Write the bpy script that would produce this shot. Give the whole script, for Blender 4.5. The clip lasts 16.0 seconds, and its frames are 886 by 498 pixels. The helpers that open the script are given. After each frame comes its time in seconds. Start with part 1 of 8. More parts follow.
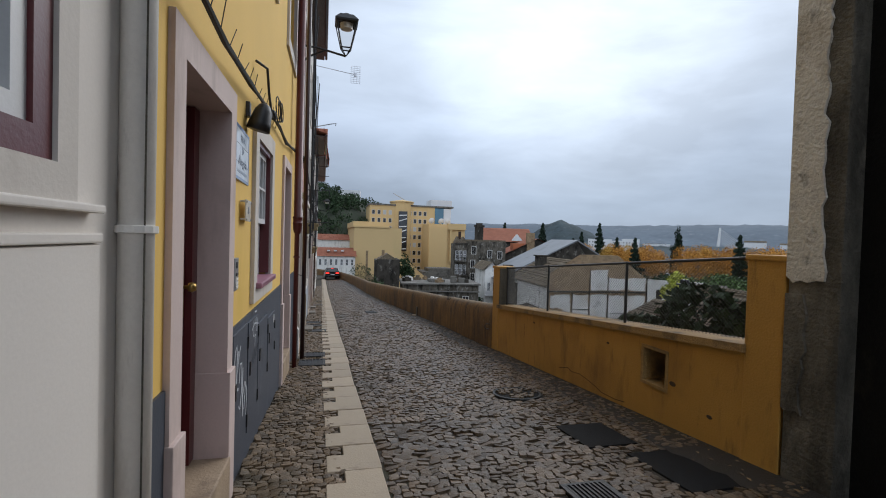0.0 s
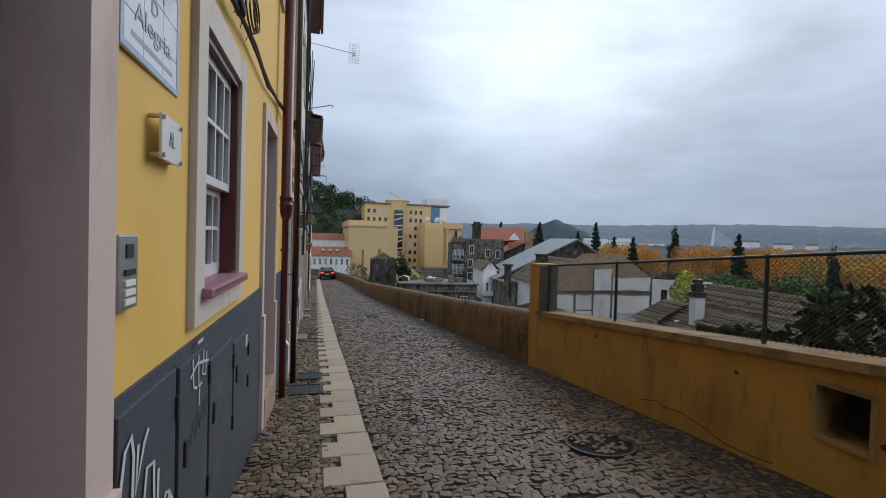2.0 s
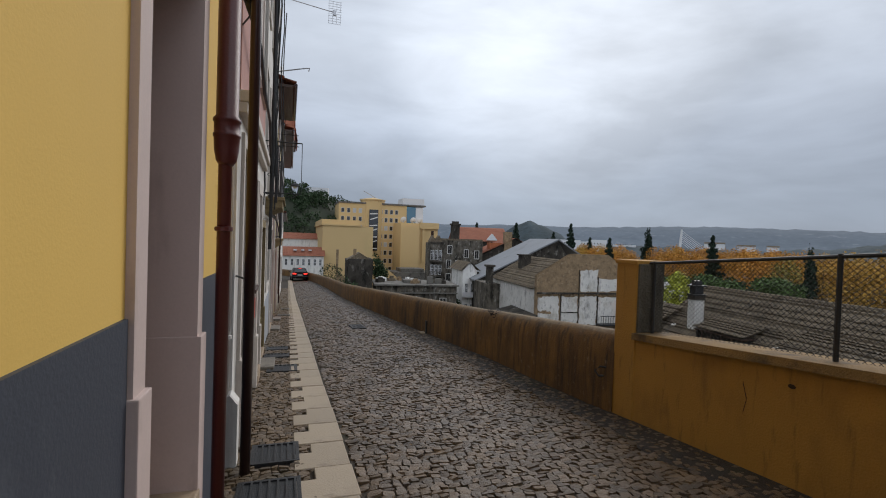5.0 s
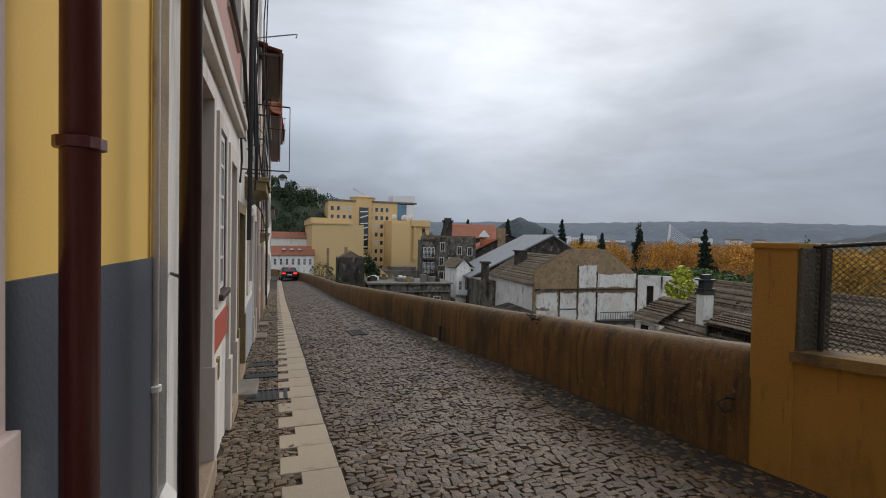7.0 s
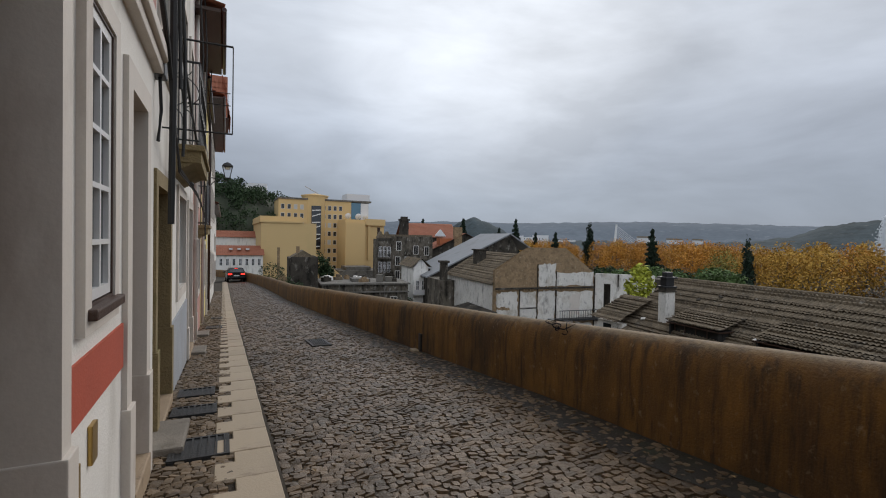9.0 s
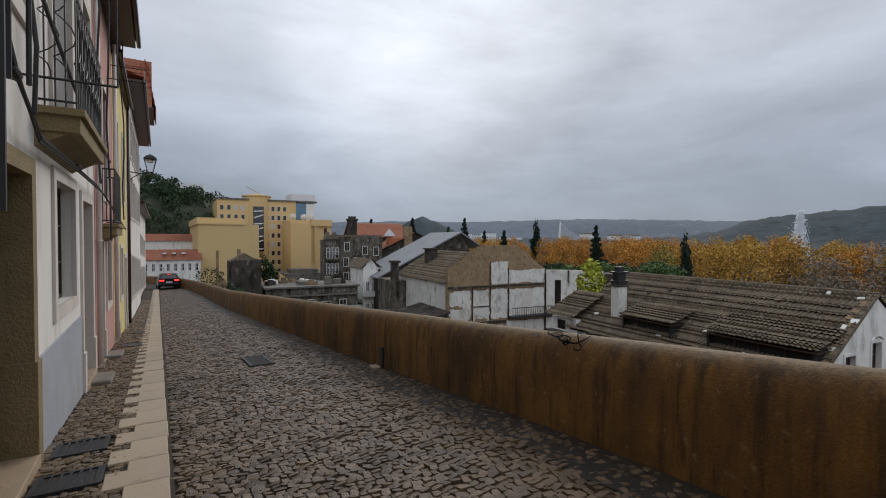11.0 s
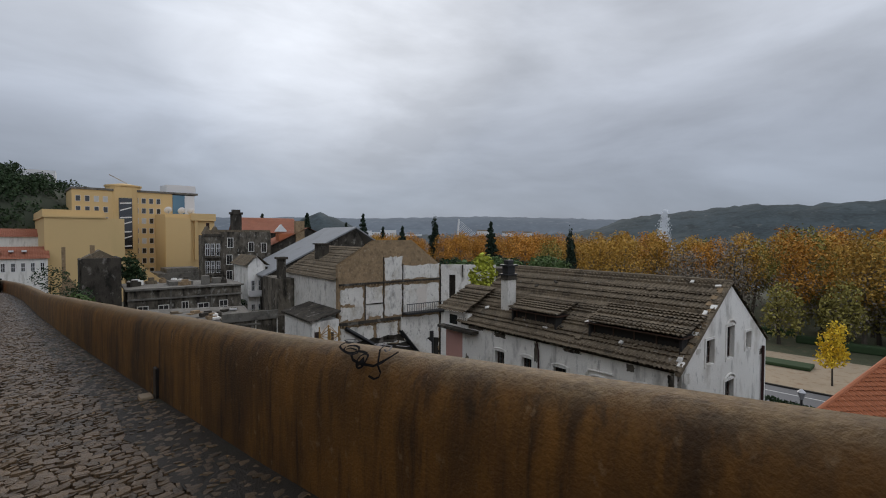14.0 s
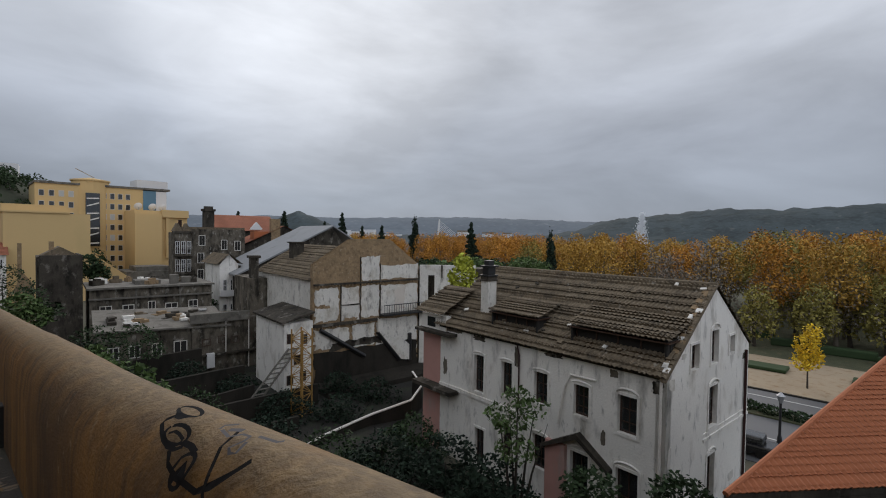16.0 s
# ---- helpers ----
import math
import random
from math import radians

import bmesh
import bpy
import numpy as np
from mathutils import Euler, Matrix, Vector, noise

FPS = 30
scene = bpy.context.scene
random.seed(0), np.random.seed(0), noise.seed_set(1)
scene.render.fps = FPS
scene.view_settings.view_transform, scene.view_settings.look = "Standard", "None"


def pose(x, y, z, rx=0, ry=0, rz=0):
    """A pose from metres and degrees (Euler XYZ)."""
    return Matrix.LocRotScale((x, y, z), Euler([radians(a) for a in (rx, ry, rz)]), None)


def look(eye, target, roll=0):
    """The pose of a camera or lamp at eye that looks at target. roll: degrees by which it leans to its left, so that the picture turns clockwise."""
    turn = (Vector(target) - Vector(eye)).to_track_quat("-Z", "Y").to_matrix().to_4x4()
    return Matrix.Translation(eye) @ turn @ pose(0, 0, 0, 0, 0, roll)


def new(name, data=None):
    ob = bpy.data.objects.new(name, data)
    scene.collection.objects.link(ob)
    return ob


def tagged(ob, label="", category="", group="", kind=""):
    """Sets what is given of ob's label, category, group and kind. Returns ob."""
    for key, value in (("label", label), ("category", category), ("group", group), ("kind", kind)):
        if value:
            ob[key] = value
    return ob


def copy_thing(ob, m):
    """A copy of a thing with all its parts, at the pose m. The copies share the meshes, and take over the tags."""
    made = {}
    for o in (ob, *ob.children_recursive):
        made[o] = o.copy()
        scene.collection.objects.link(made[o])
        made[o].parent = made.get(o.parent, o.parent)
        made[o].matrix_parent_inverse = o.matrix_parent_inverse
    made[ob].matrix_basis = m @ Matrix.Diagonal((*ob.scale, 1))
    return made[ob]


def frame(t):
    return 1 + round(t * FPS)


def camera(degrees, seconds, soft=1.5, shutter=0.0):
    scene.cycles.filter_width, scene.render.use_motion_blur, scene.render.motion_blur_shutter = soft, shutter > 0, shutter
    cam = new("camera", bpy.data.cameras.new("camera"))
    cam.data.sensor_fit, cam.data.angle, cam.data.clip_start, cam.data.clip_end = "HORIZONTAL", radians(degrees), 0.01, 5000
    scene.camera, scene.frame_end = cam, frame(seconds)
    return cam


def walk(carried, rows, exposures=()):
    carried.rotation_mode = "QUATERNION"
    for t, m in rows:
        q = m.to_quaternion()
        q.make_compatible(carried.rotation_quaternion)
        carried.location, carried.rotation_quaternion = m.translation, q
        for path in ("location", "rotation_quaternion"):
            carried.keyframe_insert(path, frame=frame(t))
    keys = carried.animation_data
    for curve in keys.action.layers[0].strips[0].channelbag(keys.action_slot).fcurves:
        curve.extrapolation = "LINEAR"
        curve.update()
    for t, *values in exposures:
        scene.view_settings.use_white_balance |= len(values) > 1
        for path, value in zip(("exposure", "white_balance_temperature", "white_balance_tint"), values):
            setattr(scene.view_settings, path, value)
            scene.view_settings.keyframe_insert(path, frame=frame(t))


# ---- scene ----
cam = camera(86.7, 16.0, soft=1.05)
PATH = [
    (0, (0.311, 0.488, 1.86), (0.807, 2.425, 1.815), 1.7),
    (0.5, (0.285, 0.964, 1.8), (0.784, 2.9, 1.754), 1.6),
    (1, (0.322, 1.497, 1.737), (0.823, 3.433, 1.691), 1.6),
    (1.5, (0.306, 1.993, 1.713), (0.814, 3.927, 1.666), 1.6),
    (2, (0.279, 2.508, 1.688), (0.797, 4.44, 1.642), 1.7),
    (2.5, (0.307, 3.016, 1.629), (0.843, 4.942, 1.584), 1.7),
    (3, (0.238, 3.53, 1.578), (0.789, 5.452, 1.533), 1.6),
    (3.5, (0.276, 4.018, 1.531), (0.841, 5.936, 1.487), 1.7),
    (4, (0.272, 4.5, 1.504), (0.855, 6.413, 1.459), 1.7),
    (4.2, (0.252, 4.732, 1.492), (0.846, 6.641, 1.45), 1.9),
    (6.3, (0.3, 6.677, 1.363), (0.956, 8.566, 1.318), 1.3),
    (6.5, (0.29, 6.872, 1.338), (0.946, 8.761, 1.291), 1.2),
    (7, (0.313, 7.396, 1.281), (0.977, 9.282, 1.234), 1.2),
    (7.5, (0.391, 7.871, 1.219), (1.121, 9.732, 1.174), 1.3),
    (8, (0.332, 8.274, 1.211), (1.091, 10.124, 1.167), 1.2),
    (8.5, (0.38, 8.731, 1.14), (1.169, 10.568, 1.096), 1.1),
    (9, (0.39, 9.097, 1.121), (1.235, 10.909, 1.077), 1.2),
    (11.3, (0.862, 10.476, 1.013), (2.129, 12.514, 0.958), 0.1),
    (11.5, (0.970, 10.554, 0.982), (2.254, 12.581, 0.925), 0.1),
    (12, (1.211, 10.670, 0.922), (2.596, 12.629, 0.868), 0.1),
    (12.5, (1.483, 10.753, 0.884), (2.976, 12.632, 0.826), 0.0),
    (13, (1.782, 10.918, 0.842), (3.353, 12.732, 0.779), 0.1),
    (13.5, (2.131, 11.078, 0.812), (3.748, 12.852, 0.744), 0.2),
    (14, (2.462, 11.286, 0.792), (4.108, 13.033, 0.725), 0.2),
    (14.5, (2.758, 11.507, 0.770), (4.421, 13.236, 0.706), 0.3),
    (15, (3.029, 11.659, 0.734), (4.699, 13.382, 0.672), 0.4),
    (15.5, (3.239, 11.880, 0.716), (4.919, 13.592, 0.653), 0.5),
    (16, (3.442, 12.127, 0.700), (5.159, 13.802, 0.636), 0.8),
]
walk(cam, [(t, look(eye, target, roll)) for t, eye, target, roll in PATH], exposures=[(0, 0.26, 6420, 10), (2, 0.16, 6380, 10), (4, 0.04, 6600, 11), (7, 0.04, 7050, 12), (9, 0.0, 7000, 12), (11.5, -0.06, 6950, 13), (12.5, -0.15, 6950, 13), (14, -0.12, 7000, 13), (16, -0.12, 7100, 13)])

# ---- sky and light ----
world = bpy.data.worlds.new("overcast")
scene.world = world
world.use_nodes = True
wn, wl = world.node_tree.nodes, world.node_tree.links
sky = wn.new("ShaderNodeTexSky")
sky.sky_type, sky.sun_disc = "NISHITA", False
SUN_EL, SUN_AZ = radians(32), radians(52)
sky.sun_elevation, sky.sun_rotation = SUN_EL, SUN_AZ
sky.air_density, sky.dust_density, sky.ozone_density = 1.0, 0.6, 1.5
tc = wn.new("ShaderNodeTexCoord")
cl_map = wn.new("ShaderNodeMapping")
cl_map.inputs["Scale"].default_value = (1.0, 1.0, 3.2)
cl = wn.new("ShaderNodeTexNoise")
cl.inputs["Scale"].default_value, cl.inputs["Detail"].default_value, cl.inputs["Roughness"].default_value = 2.3, 6, 0.52
cl.inputs["Distortion"].default_value = 0.35
wl.new(tc.outputs["Generated"], cl_map.inputs["Vector"])
wl.new(cl_map.outputs["Vector"], cl.inputs["Vector"])
# height above the horizon: grey-blue low band, paler cloud above
sep = wn.new("ShaderNodeSeparateXYZ")
wl.new(tc.outputs["Generated"], sep.inputs["Vector"])
band = wn.new("ShaderNodeValToRGB")
wl.new(sep.outputs["Z"], band.inputs["Fac"])
e = band.color_ramp.elements
e[0].position, e[0].color = 0.0, (0.255, 0.315, 0.41, 1)
e[1].position, e[1].color = 0.62, (0.60, 0.68, 0.80, 1)
for p, c in ((0.07, (0.295, 0.36, 0.46, 1)), (0.20, (0.41, 0.485, 0.605, 1)), (0.36, (0.555, 0.635, 0.755, 1))):
    k = band.color_ramp.elements.new(p)
    k.color = c
# the thin place in the cloud where the sun stands behind it
dot = wn.new("ShaderNodeVectorMath")
dot.operation = "DOT_PRODUCT"
ga, ge = radians(31), radians(24)
dot.inputs[1].default_value = (math.sin(ga) * math.cos(ge), math.cos(ga) * math.cos(ge), math.sin(ge))
nrm = wn.new("ShaderNodeVectorMath")
nrm.operation = "NORMALIZE"
wl.new(tc.outputs["Generated"], nrm.inputs[0])
wl.new(nrm.outputs["Vector"], dot.inputs[0])
glow = wn.new("ShaderNodeValToRGB")
wl.new(dot.outputs["Value"], glow.inputs["Fac"])
g = glow.color_ramp.elements
g[0].position, g[0].color = 0.84, (0, 0, 0, 1)
g[1].position, g[1].color = 1.0, (0.36, 0.39, 0.42, 1)
k = glow.color_ramp.elements.new(0.94)
k.color = (0.075, 0.088, 0.103, 1)
cloud = wn.new("ShaderNodeMapRange")
cloud.inputs["From Min"].default_value, cloud.inputs["From Max"].default_value = 0.3, 0.7
cloud.inputs["To Min"].default_value, cloud.inputs["To Max"].default_value = 0.76, 1.20
wl.new(cl.outputs["Fac"], cloud.inputs["Value"])
tone = wn.new("ShaderNodeVectorMath")
tone.operation = "ADD"
wl.new(band.outputs["Color"], tone.inputs[0])
wl.new(glow.outputs["Color"], tone.inputs[1])
shaped = wn.new("ShaderNodeVectorMath")
shaped.operation = "SCALE"
wl.new(tone.outputs["Vector"], shaped.inputs[0])
wl.new(cloud.outputs["Result"], shaped.inputs["Scale"])
# unseen sky behind the street's start, brightened to light the faces turned towards it
south = wn.new("ShaderNodeVectorMath")
south.operation = "DOT_PRODUCT"
south.inputs[1].default_value = (-0.30, -0.92, 0.25)
wl.new(nrm.outputs["Vector"], south.inputs[0])
thin = wn.new("ShaderNodeMapRange")
thin.interpolation_type = "SMOOTHSTEP"
thin.inputs["From Min"].default_value, thin.inputs["From Max"].default_value = 0.0, 1.0
thin.inputs["To Min"].default_value, thin.inputs["To Max"].default_value = 1.0, 1.8
wl.new(south.outputs["Value"], thin.inputs["Value"])
bright = wn.new("ShaderNodeVectorMath")
bright.operation = "SCALE"
wl.new(shaped.outputs["Vector"], bright.inputs[0])
wl.new(thin.outputs["Result"], bright.inputs["Scale"])
bg_cloud = wn["Background"]
bg_cloud.inputs["Strength"].default_value = 1.0
wl.new(bright.outputs["Vector"], bg_cloud.inputs["Color"])
bg_sky = wn.new("ShaderNodeBackground")
bg_sky.inputs["Strength"].default_value = 0.06
wl.new(sky.outputs["Color"], bg_sky.inputs["Color"])
both = wn.new("ShaderNodeMixShader")
both.inputs["Fac"].default_value = 0.04
wl.new(bg_cloud.outputs["Background"], both.inputs[1])
wl.new(bg_sky.outputs["Background"], both.inputs[2])
wl.new(both.outputs["Shader"], wn["World Output"].inputs["Surface"])

sun_data = bpy.data.lights.new("sun", "SUN")
sun_data.energy, sun_data.angle, sun_data.color = 1.2, radians(40), (1.0, 0.985, 0.965)
sun = new("sun", sun_data)
sun.rotation_euler = Vector((math.sin(SUN_AZ) * math.cos(SUN_EL), math.cos(SUN_AZ) * math.cos(SUN_EL), math.sin(SUN_EL))).to_track_quat("Z", "Y").to_euler()


# ---- materials ----
def mat(name, col, rough=0.8, var=0.18, scale=1.5, fine=40, bump=0.15, metal=0.0, stain=None, rand=0.0, island=0.0, spec=0.5):
    """Procedural surface: broad and fine tone changes, fine relief; stain=(colour, amount, scale, stretch up and down)."""
    m = bpy.data.materials.new(name)
    m.use_nodes = True
    n, l = m.node_tree.nodes, m.node_tree.links
    b = n["Principled BSDF"]
    b.inputs["Roughness"].default_value, b.inputs["Metallic"].default_value = rough, metal
    b.inputs["Specular IOR Level"].default_value = spec
    co = n.new("ShaderNodeTexCoord")

    def noise_at(s, detail=4, vec=None):
        t = n.new("ShaderNodeTexNoise")
        t.inputs["Scale"].default_value, t.inputs["Detail"].default_value, t.inputs["Roughness"].default_value = s, detail, 0.6
        l.new(vec or co.outputs["Object"], t.inputs["Vector"])
        return t.outputs["Fac"]

    def math_node(op, a, c):
        t = n.new("ShaderNodeMath")
        t.operation = op
        for i, v in enumerate((a, c)):
            if isinstance(v, (int, float)):
                t.inputs[i].default_value = v
            else:
                l.new(v, t.inputs[i])
        return t.outputs[0]

    wide, close = noise_at(scale), noise_at(fine, 3)
    f = math_node("ADD", math_node("MULTIPLY", math_node("SUBTRACT", wide, 0.5), 2.6 * var), math_node("MULTIPLY", math_node("SUBTRACT", close, 0.5), 1.6 * var))
    f = math_node("ADD", f, 1.0)
    if rand:
        oi = n.new("ShaderNodeObjectInfo")
        f = math_node("ADD", f, math_node("MULTIPLY", math_node("SUBTRACT", oi.outputs["Random"], 0.5), 2 * rand))
    if island:
        gi = n.new("ShaderNodeNewGeometry")
        f = math_node("ADD", f, math_node("MULTIPLY", math_node("SUBTRACT", gi.outputs["Random Per Island"], 0.5), 2 * island))
    sc = n.new("ShaderNodeVectorMath")
    sc.operation = "SCALE"
    sc.inputs[0].default_value = col
    l.new(f, sc.inputs["Scale"])
    out = sc.outputs["Vector"]
    for st in (stain if isinstance(stain, list) else [stain] if stain else []):
        scol, amount, sscale, stretch = st
        mp = n.new("ShaderNodeMapping")
        mp.inputs["Scale"].default_value = (1, 1, stretch)
        mp.inputs["Location"].default_value = (sscale * 3.1, 1.7, 0.4)
        l.new(co.outputs["Object"], mp.inputs["Vector"])
        s = noise_at(sscale, 6, mp.outputs["Vector"])
        rng = n.new("ShaderNodeMapRange")
        rng.inputs["From Min"].default_value, rng.inputs["From Max"].default_value = 0.62 - 0.25 * amount, 0.74 - 0.14 * amount
        rng.inputs["To Max"].default_value = min(0.95, 0.45 + amount * 0.6)
        l.new(s, rng.inputs["Value"])
        mx = n.new("ShaderNodeMix")
        mx.data_type = "RGBA"
        l.new(rng.outputs["Result"], mx.inputs["Factor"])
        l.new(out, mx.inputs["A"])
        mx.inputs["B"].default_value = (*scol, 1)
        out = mx.outputs["Result"]
    l.new(out, b.inputs["Base Color"])
    if bump:
        bp = n.new("ShaderNodeBump")
        bp.inputs["Strength"].default_value, bp.inputs["Distance"].default_value = min(1, bump * 2), 0.02 * min(1.5, 40 / fine)
        l.new(math_node("ADD", close, math_node("MULTIPLY", wide, 0.6)), bp.inputs["Height"])
        l.new(bp.outputs["Normal"], b.inputs["Normal"])
    return m


def glass(name, tint, rough=0.06):
    m = bpy.data.materials.new(name)
    m.use_nodes = True
    b = m.node_tree.nodes["Principled BSDF"]
    b.inputs["Base Color"].default_value = (*tint, 1)
    b.inputs["Roughness"].default_value = rough
    b.inputs["Specular IOR Level"].default_value = 0.9
    b.inputs["Transmission Weight"].default_value = 0.35
    return m


def glow_mat(name, col, power):
    m = bpy.data.materials.new(name)
    m.use_nodes = True
    b = m.node_tree.nodes["Principled BSDF"]
    b.inputs["Base Color"].default_value = (*col, 1)
    b.inputs["Emission Color"].default_value, b.inputs["Emission Strength"].default_value = (*col, 1), power
    return m


GRIME = (0.035, 0.03, 0.025)
M_COBBLE = mat("wet_granite_cobble", (0.098, 0.066, 0.038), 0.36, 0.34, 0.9, 90, 0.45, island=0.55, rand=0.45, spec=0.5, stain=((0.036, 0.028, 0.018), 0.36, 0.8, 1))
M_SETT = mat("small_pavement_stone", (0.108, 0.074, 0.043), 0.46, 0.28, 1.5, 90, 0.35, island=0.55, rand=0.45, spec=0.4, stain=((0.050, 0.043, 0.022), 0.28, 1.3, 1))
M_JOINT = mat("dirt_between_stones", (0.046, 0.036, 0.025), 0.8, 0.3, 2, 60, 0.4, stain=((0.030, 0.036, 0.012), 0.35, 1.2, 1), spec=0.3)
M_LIMESTONE = mat("pale_limestone_slab", (0.40, 0.318, 0.222), 0.5, 0.14, 1.0, 50, 0.10, stain=[((0.25, 0.19, 0.13), 0.34, 2.0, 1), ((0.16, 0.12, 0.08), 0.16, 9.0, 1)], rand=0.10)
M_IRON = mat("cast_iron", (0.045, 0.045, 0.045), 0.5, 0.25, 4, 80, 0.3, metal=0.5)
M_TAR = mat("dark_patch_of_asphalt", (0.010, 0.0095, 0.009), 0.85, 0.3, 3, 120, 0.5, spec=0.25)
M_YWALL = mat("ochre_street_wall", (0.43, 0.222, 0.038), 0.75, 0.16, 1.1, 60, 0.22,
              stain=[((0.22, 0.105, 0.022), 0.34, 0.9, 0.6), ((0.15, 0.075, 0.022), 0.20, 3.5, 0.25), ((0.05, 0.03, 0.014), 0.10, 9.0, 0.22)])
M_PARAPET = mat("weathered_ochre_parapet", (0.196, 0.096, 0.020), 0.74, 0.42, 2.6, 60, 0.28,
                stain=[((0.118, 0.058, 0.018), 0.52, 4.5, 0.26), ((0.040, 0.024, 0.012), 0.60, 1.5, 0.42), ((0.028, 0.017, 0.009), 0.50, 8.0, 0.10), ((0.022, 0.015, 0.009), 0.34, 15.0, 0.14), ((0.34, 0.25, 0.15), 0.07, 16.0, 0.8)])
# upward faces mixed paler: worn plaster, with light from above put into the colour
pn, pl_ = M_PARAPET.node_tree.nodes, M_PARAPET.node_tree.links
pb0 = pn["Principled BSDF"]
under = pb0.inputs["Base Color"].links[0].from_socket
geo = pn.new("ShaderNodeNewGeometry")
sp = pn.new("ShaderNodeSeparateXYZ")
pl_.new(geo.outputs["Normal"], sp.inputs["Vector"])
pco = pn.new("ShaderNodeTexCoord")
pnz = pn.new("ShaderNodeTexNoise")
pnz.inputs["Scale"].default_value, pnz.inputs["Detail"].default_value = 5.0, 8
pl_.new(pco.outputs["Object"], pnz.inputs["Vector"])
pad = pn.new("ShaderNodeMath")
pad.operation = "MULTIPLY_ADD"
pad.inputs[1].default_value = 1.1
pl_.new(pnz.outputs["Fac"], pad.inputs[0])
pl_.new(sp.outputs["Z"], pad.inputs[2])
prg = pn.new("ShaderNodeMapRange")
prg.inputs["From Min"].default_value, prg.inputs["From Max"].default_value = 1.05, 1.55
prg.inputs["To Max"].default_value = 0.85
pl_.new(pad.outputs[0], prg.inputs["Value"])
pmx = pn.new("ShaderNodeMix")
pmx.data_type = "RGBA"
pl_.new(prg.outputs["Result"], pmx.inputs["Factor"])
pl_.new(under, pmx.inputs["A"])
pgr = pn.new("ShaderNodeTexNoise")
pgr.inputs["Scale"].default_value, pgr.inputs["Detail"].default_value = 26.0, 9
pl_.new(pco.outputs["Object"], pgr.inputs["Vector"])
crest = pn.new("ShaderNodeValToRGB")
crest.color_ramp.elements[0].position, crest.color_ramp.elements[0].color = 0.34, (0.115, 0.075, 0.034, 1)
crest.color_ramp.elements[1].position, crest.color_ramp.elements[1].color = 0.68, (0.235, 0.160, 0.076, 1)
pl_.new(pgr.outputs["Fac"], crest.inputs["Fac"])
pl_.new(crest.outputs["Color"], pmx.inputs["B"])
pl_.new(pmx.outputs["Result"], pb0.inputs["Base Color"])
M_COPING = mat("mossy_wall_coping", (0.30, 0.18, 0.06), 0.8, 0.3, 2, 60, 0.4, stain=(GRIME, 0.5, 3, 1))
M_YHOUSE = mat("yellow_house_render", (0.78, 0.500, 0.122), 0.8, 0.06, 0.8, 90, 0.04, stain=((0.66, 0.42, 0.07), 0.22, 0.9, 0.35))
M_BLUE = mat("slate_blue_plinth_paint", (0.050, 0.058, 0.076), 0.55, 0.14, 1.2, 60, 0.08, stain=((0.13, 0.14, 0.16), 0.2, 2.0, 0.5))
M_STONE = mat("door_surround_stone", (0.60, 0.545, 0.485), 0.7, 0.08, 2.0, 60, 0.05, stain=((0.33, 0.26, 0.21), 0.3, 2.2, 0.3))
M_STONE_PINK = mat("rosy_door_surround_stone", (0.60, 0.475, 0.430), 0.7, 0.08, 2.0, 60, 0.04, stain=((0.30, 0.22, 0.18), 0.3, 2.2, 0.3))
M_BEIGE = mat("beige_house_render", (0.74, 0.685, 0.625), 0.8, 0.06, 0.9, 70, 0.03, stain=((0.55, 0.49, 0.42), 0.25, 1.0, 0.3))
M_WHITE = mat("white_house_render", (0.72, 0.69, 0.64), 0.85, 0.10, 0.8, 50, 0.15, stain=[((0.38, 0.34, 0.29), 0.35, 1.2, 0.25), ((0.16, 0.14, 0.12), 0.12, 2.5, 0.15)])
M_PINK = mat("pink_house_render", (0.50, 0.27, 0.23), 0.85, 0.12, 0.8, 50, 0.15, stain=((0.38, 0.30, 0.27), 0.35, 1.2, 0.3))
M_PALEYELLOW = mat("pale_yellow_render", (0.66, 0.54, 0.22), 0.85, 0.10, 0.8, 50, 0.12, stain=((0.50, 0.42, 0.22), 0.3, 1.2, 0.3))
M_REDBAND = mat("red_painted_band", (0.42, 0.075, 0.04), 0.7, 0.12, 2, 60, 0.1)
M_BLUEGREY = mat("pale_blue_plinth", (0.33, 0.35, 0.38), 0.85, 0.14, 1.5, 40, 0.2, stain=((0.30, 0.29, 0.27), 0.5, 1.8, 0.6))
M_MAROON = mat("maroon_gloss_paint", (0.105, 0.015, 0.018), 0.35, 0.16, 3, 70, 0.05)
M_PIPE = mat("maroon_drainpipe_paint", (0.105, 0.022, 0.018), 0.35, 0.2, 3, 60, 0.06)
M_PIPE_DARK = mat("dark_brown_drainpipe_paint", (0.040, 0.015, 0.014), 0.3, 0.2, 3, 60, 0.05)
M_GREYPIPE = mat("grey_painted_pipe", (0.76, 0.725, 0.67), 0.55, 0.10, 3, 60, 0.06, stain=[((0.40, 0.34, 0.28), 0.22, 4, 0.25), ((0.16, 0.11, 0.08), 0.10, 14, 0.2)])
M_SILLPINK = mat("mauve_window_sill", (0.34, 0.15, 0.20), 0.45, 0.1, 2, 60, 0.04)
M_WPAINT = mat("white_window_paint", (0.66, 0.65, 0.64), 0.4, 0.05, 3, 60, 0.04)
M_BROWNWOOD = mat("dark_brown_wood", (0.055, 0.028, 0.018), 0.45, 0.3, 3, 60, 0.2)
M_GLASS = glass("window_glass", (0.10, 0.12, 0.13))
M_GLASS_DARK = glass("far_window_glass", (0.03, 0.033, 0.035), 0.12)
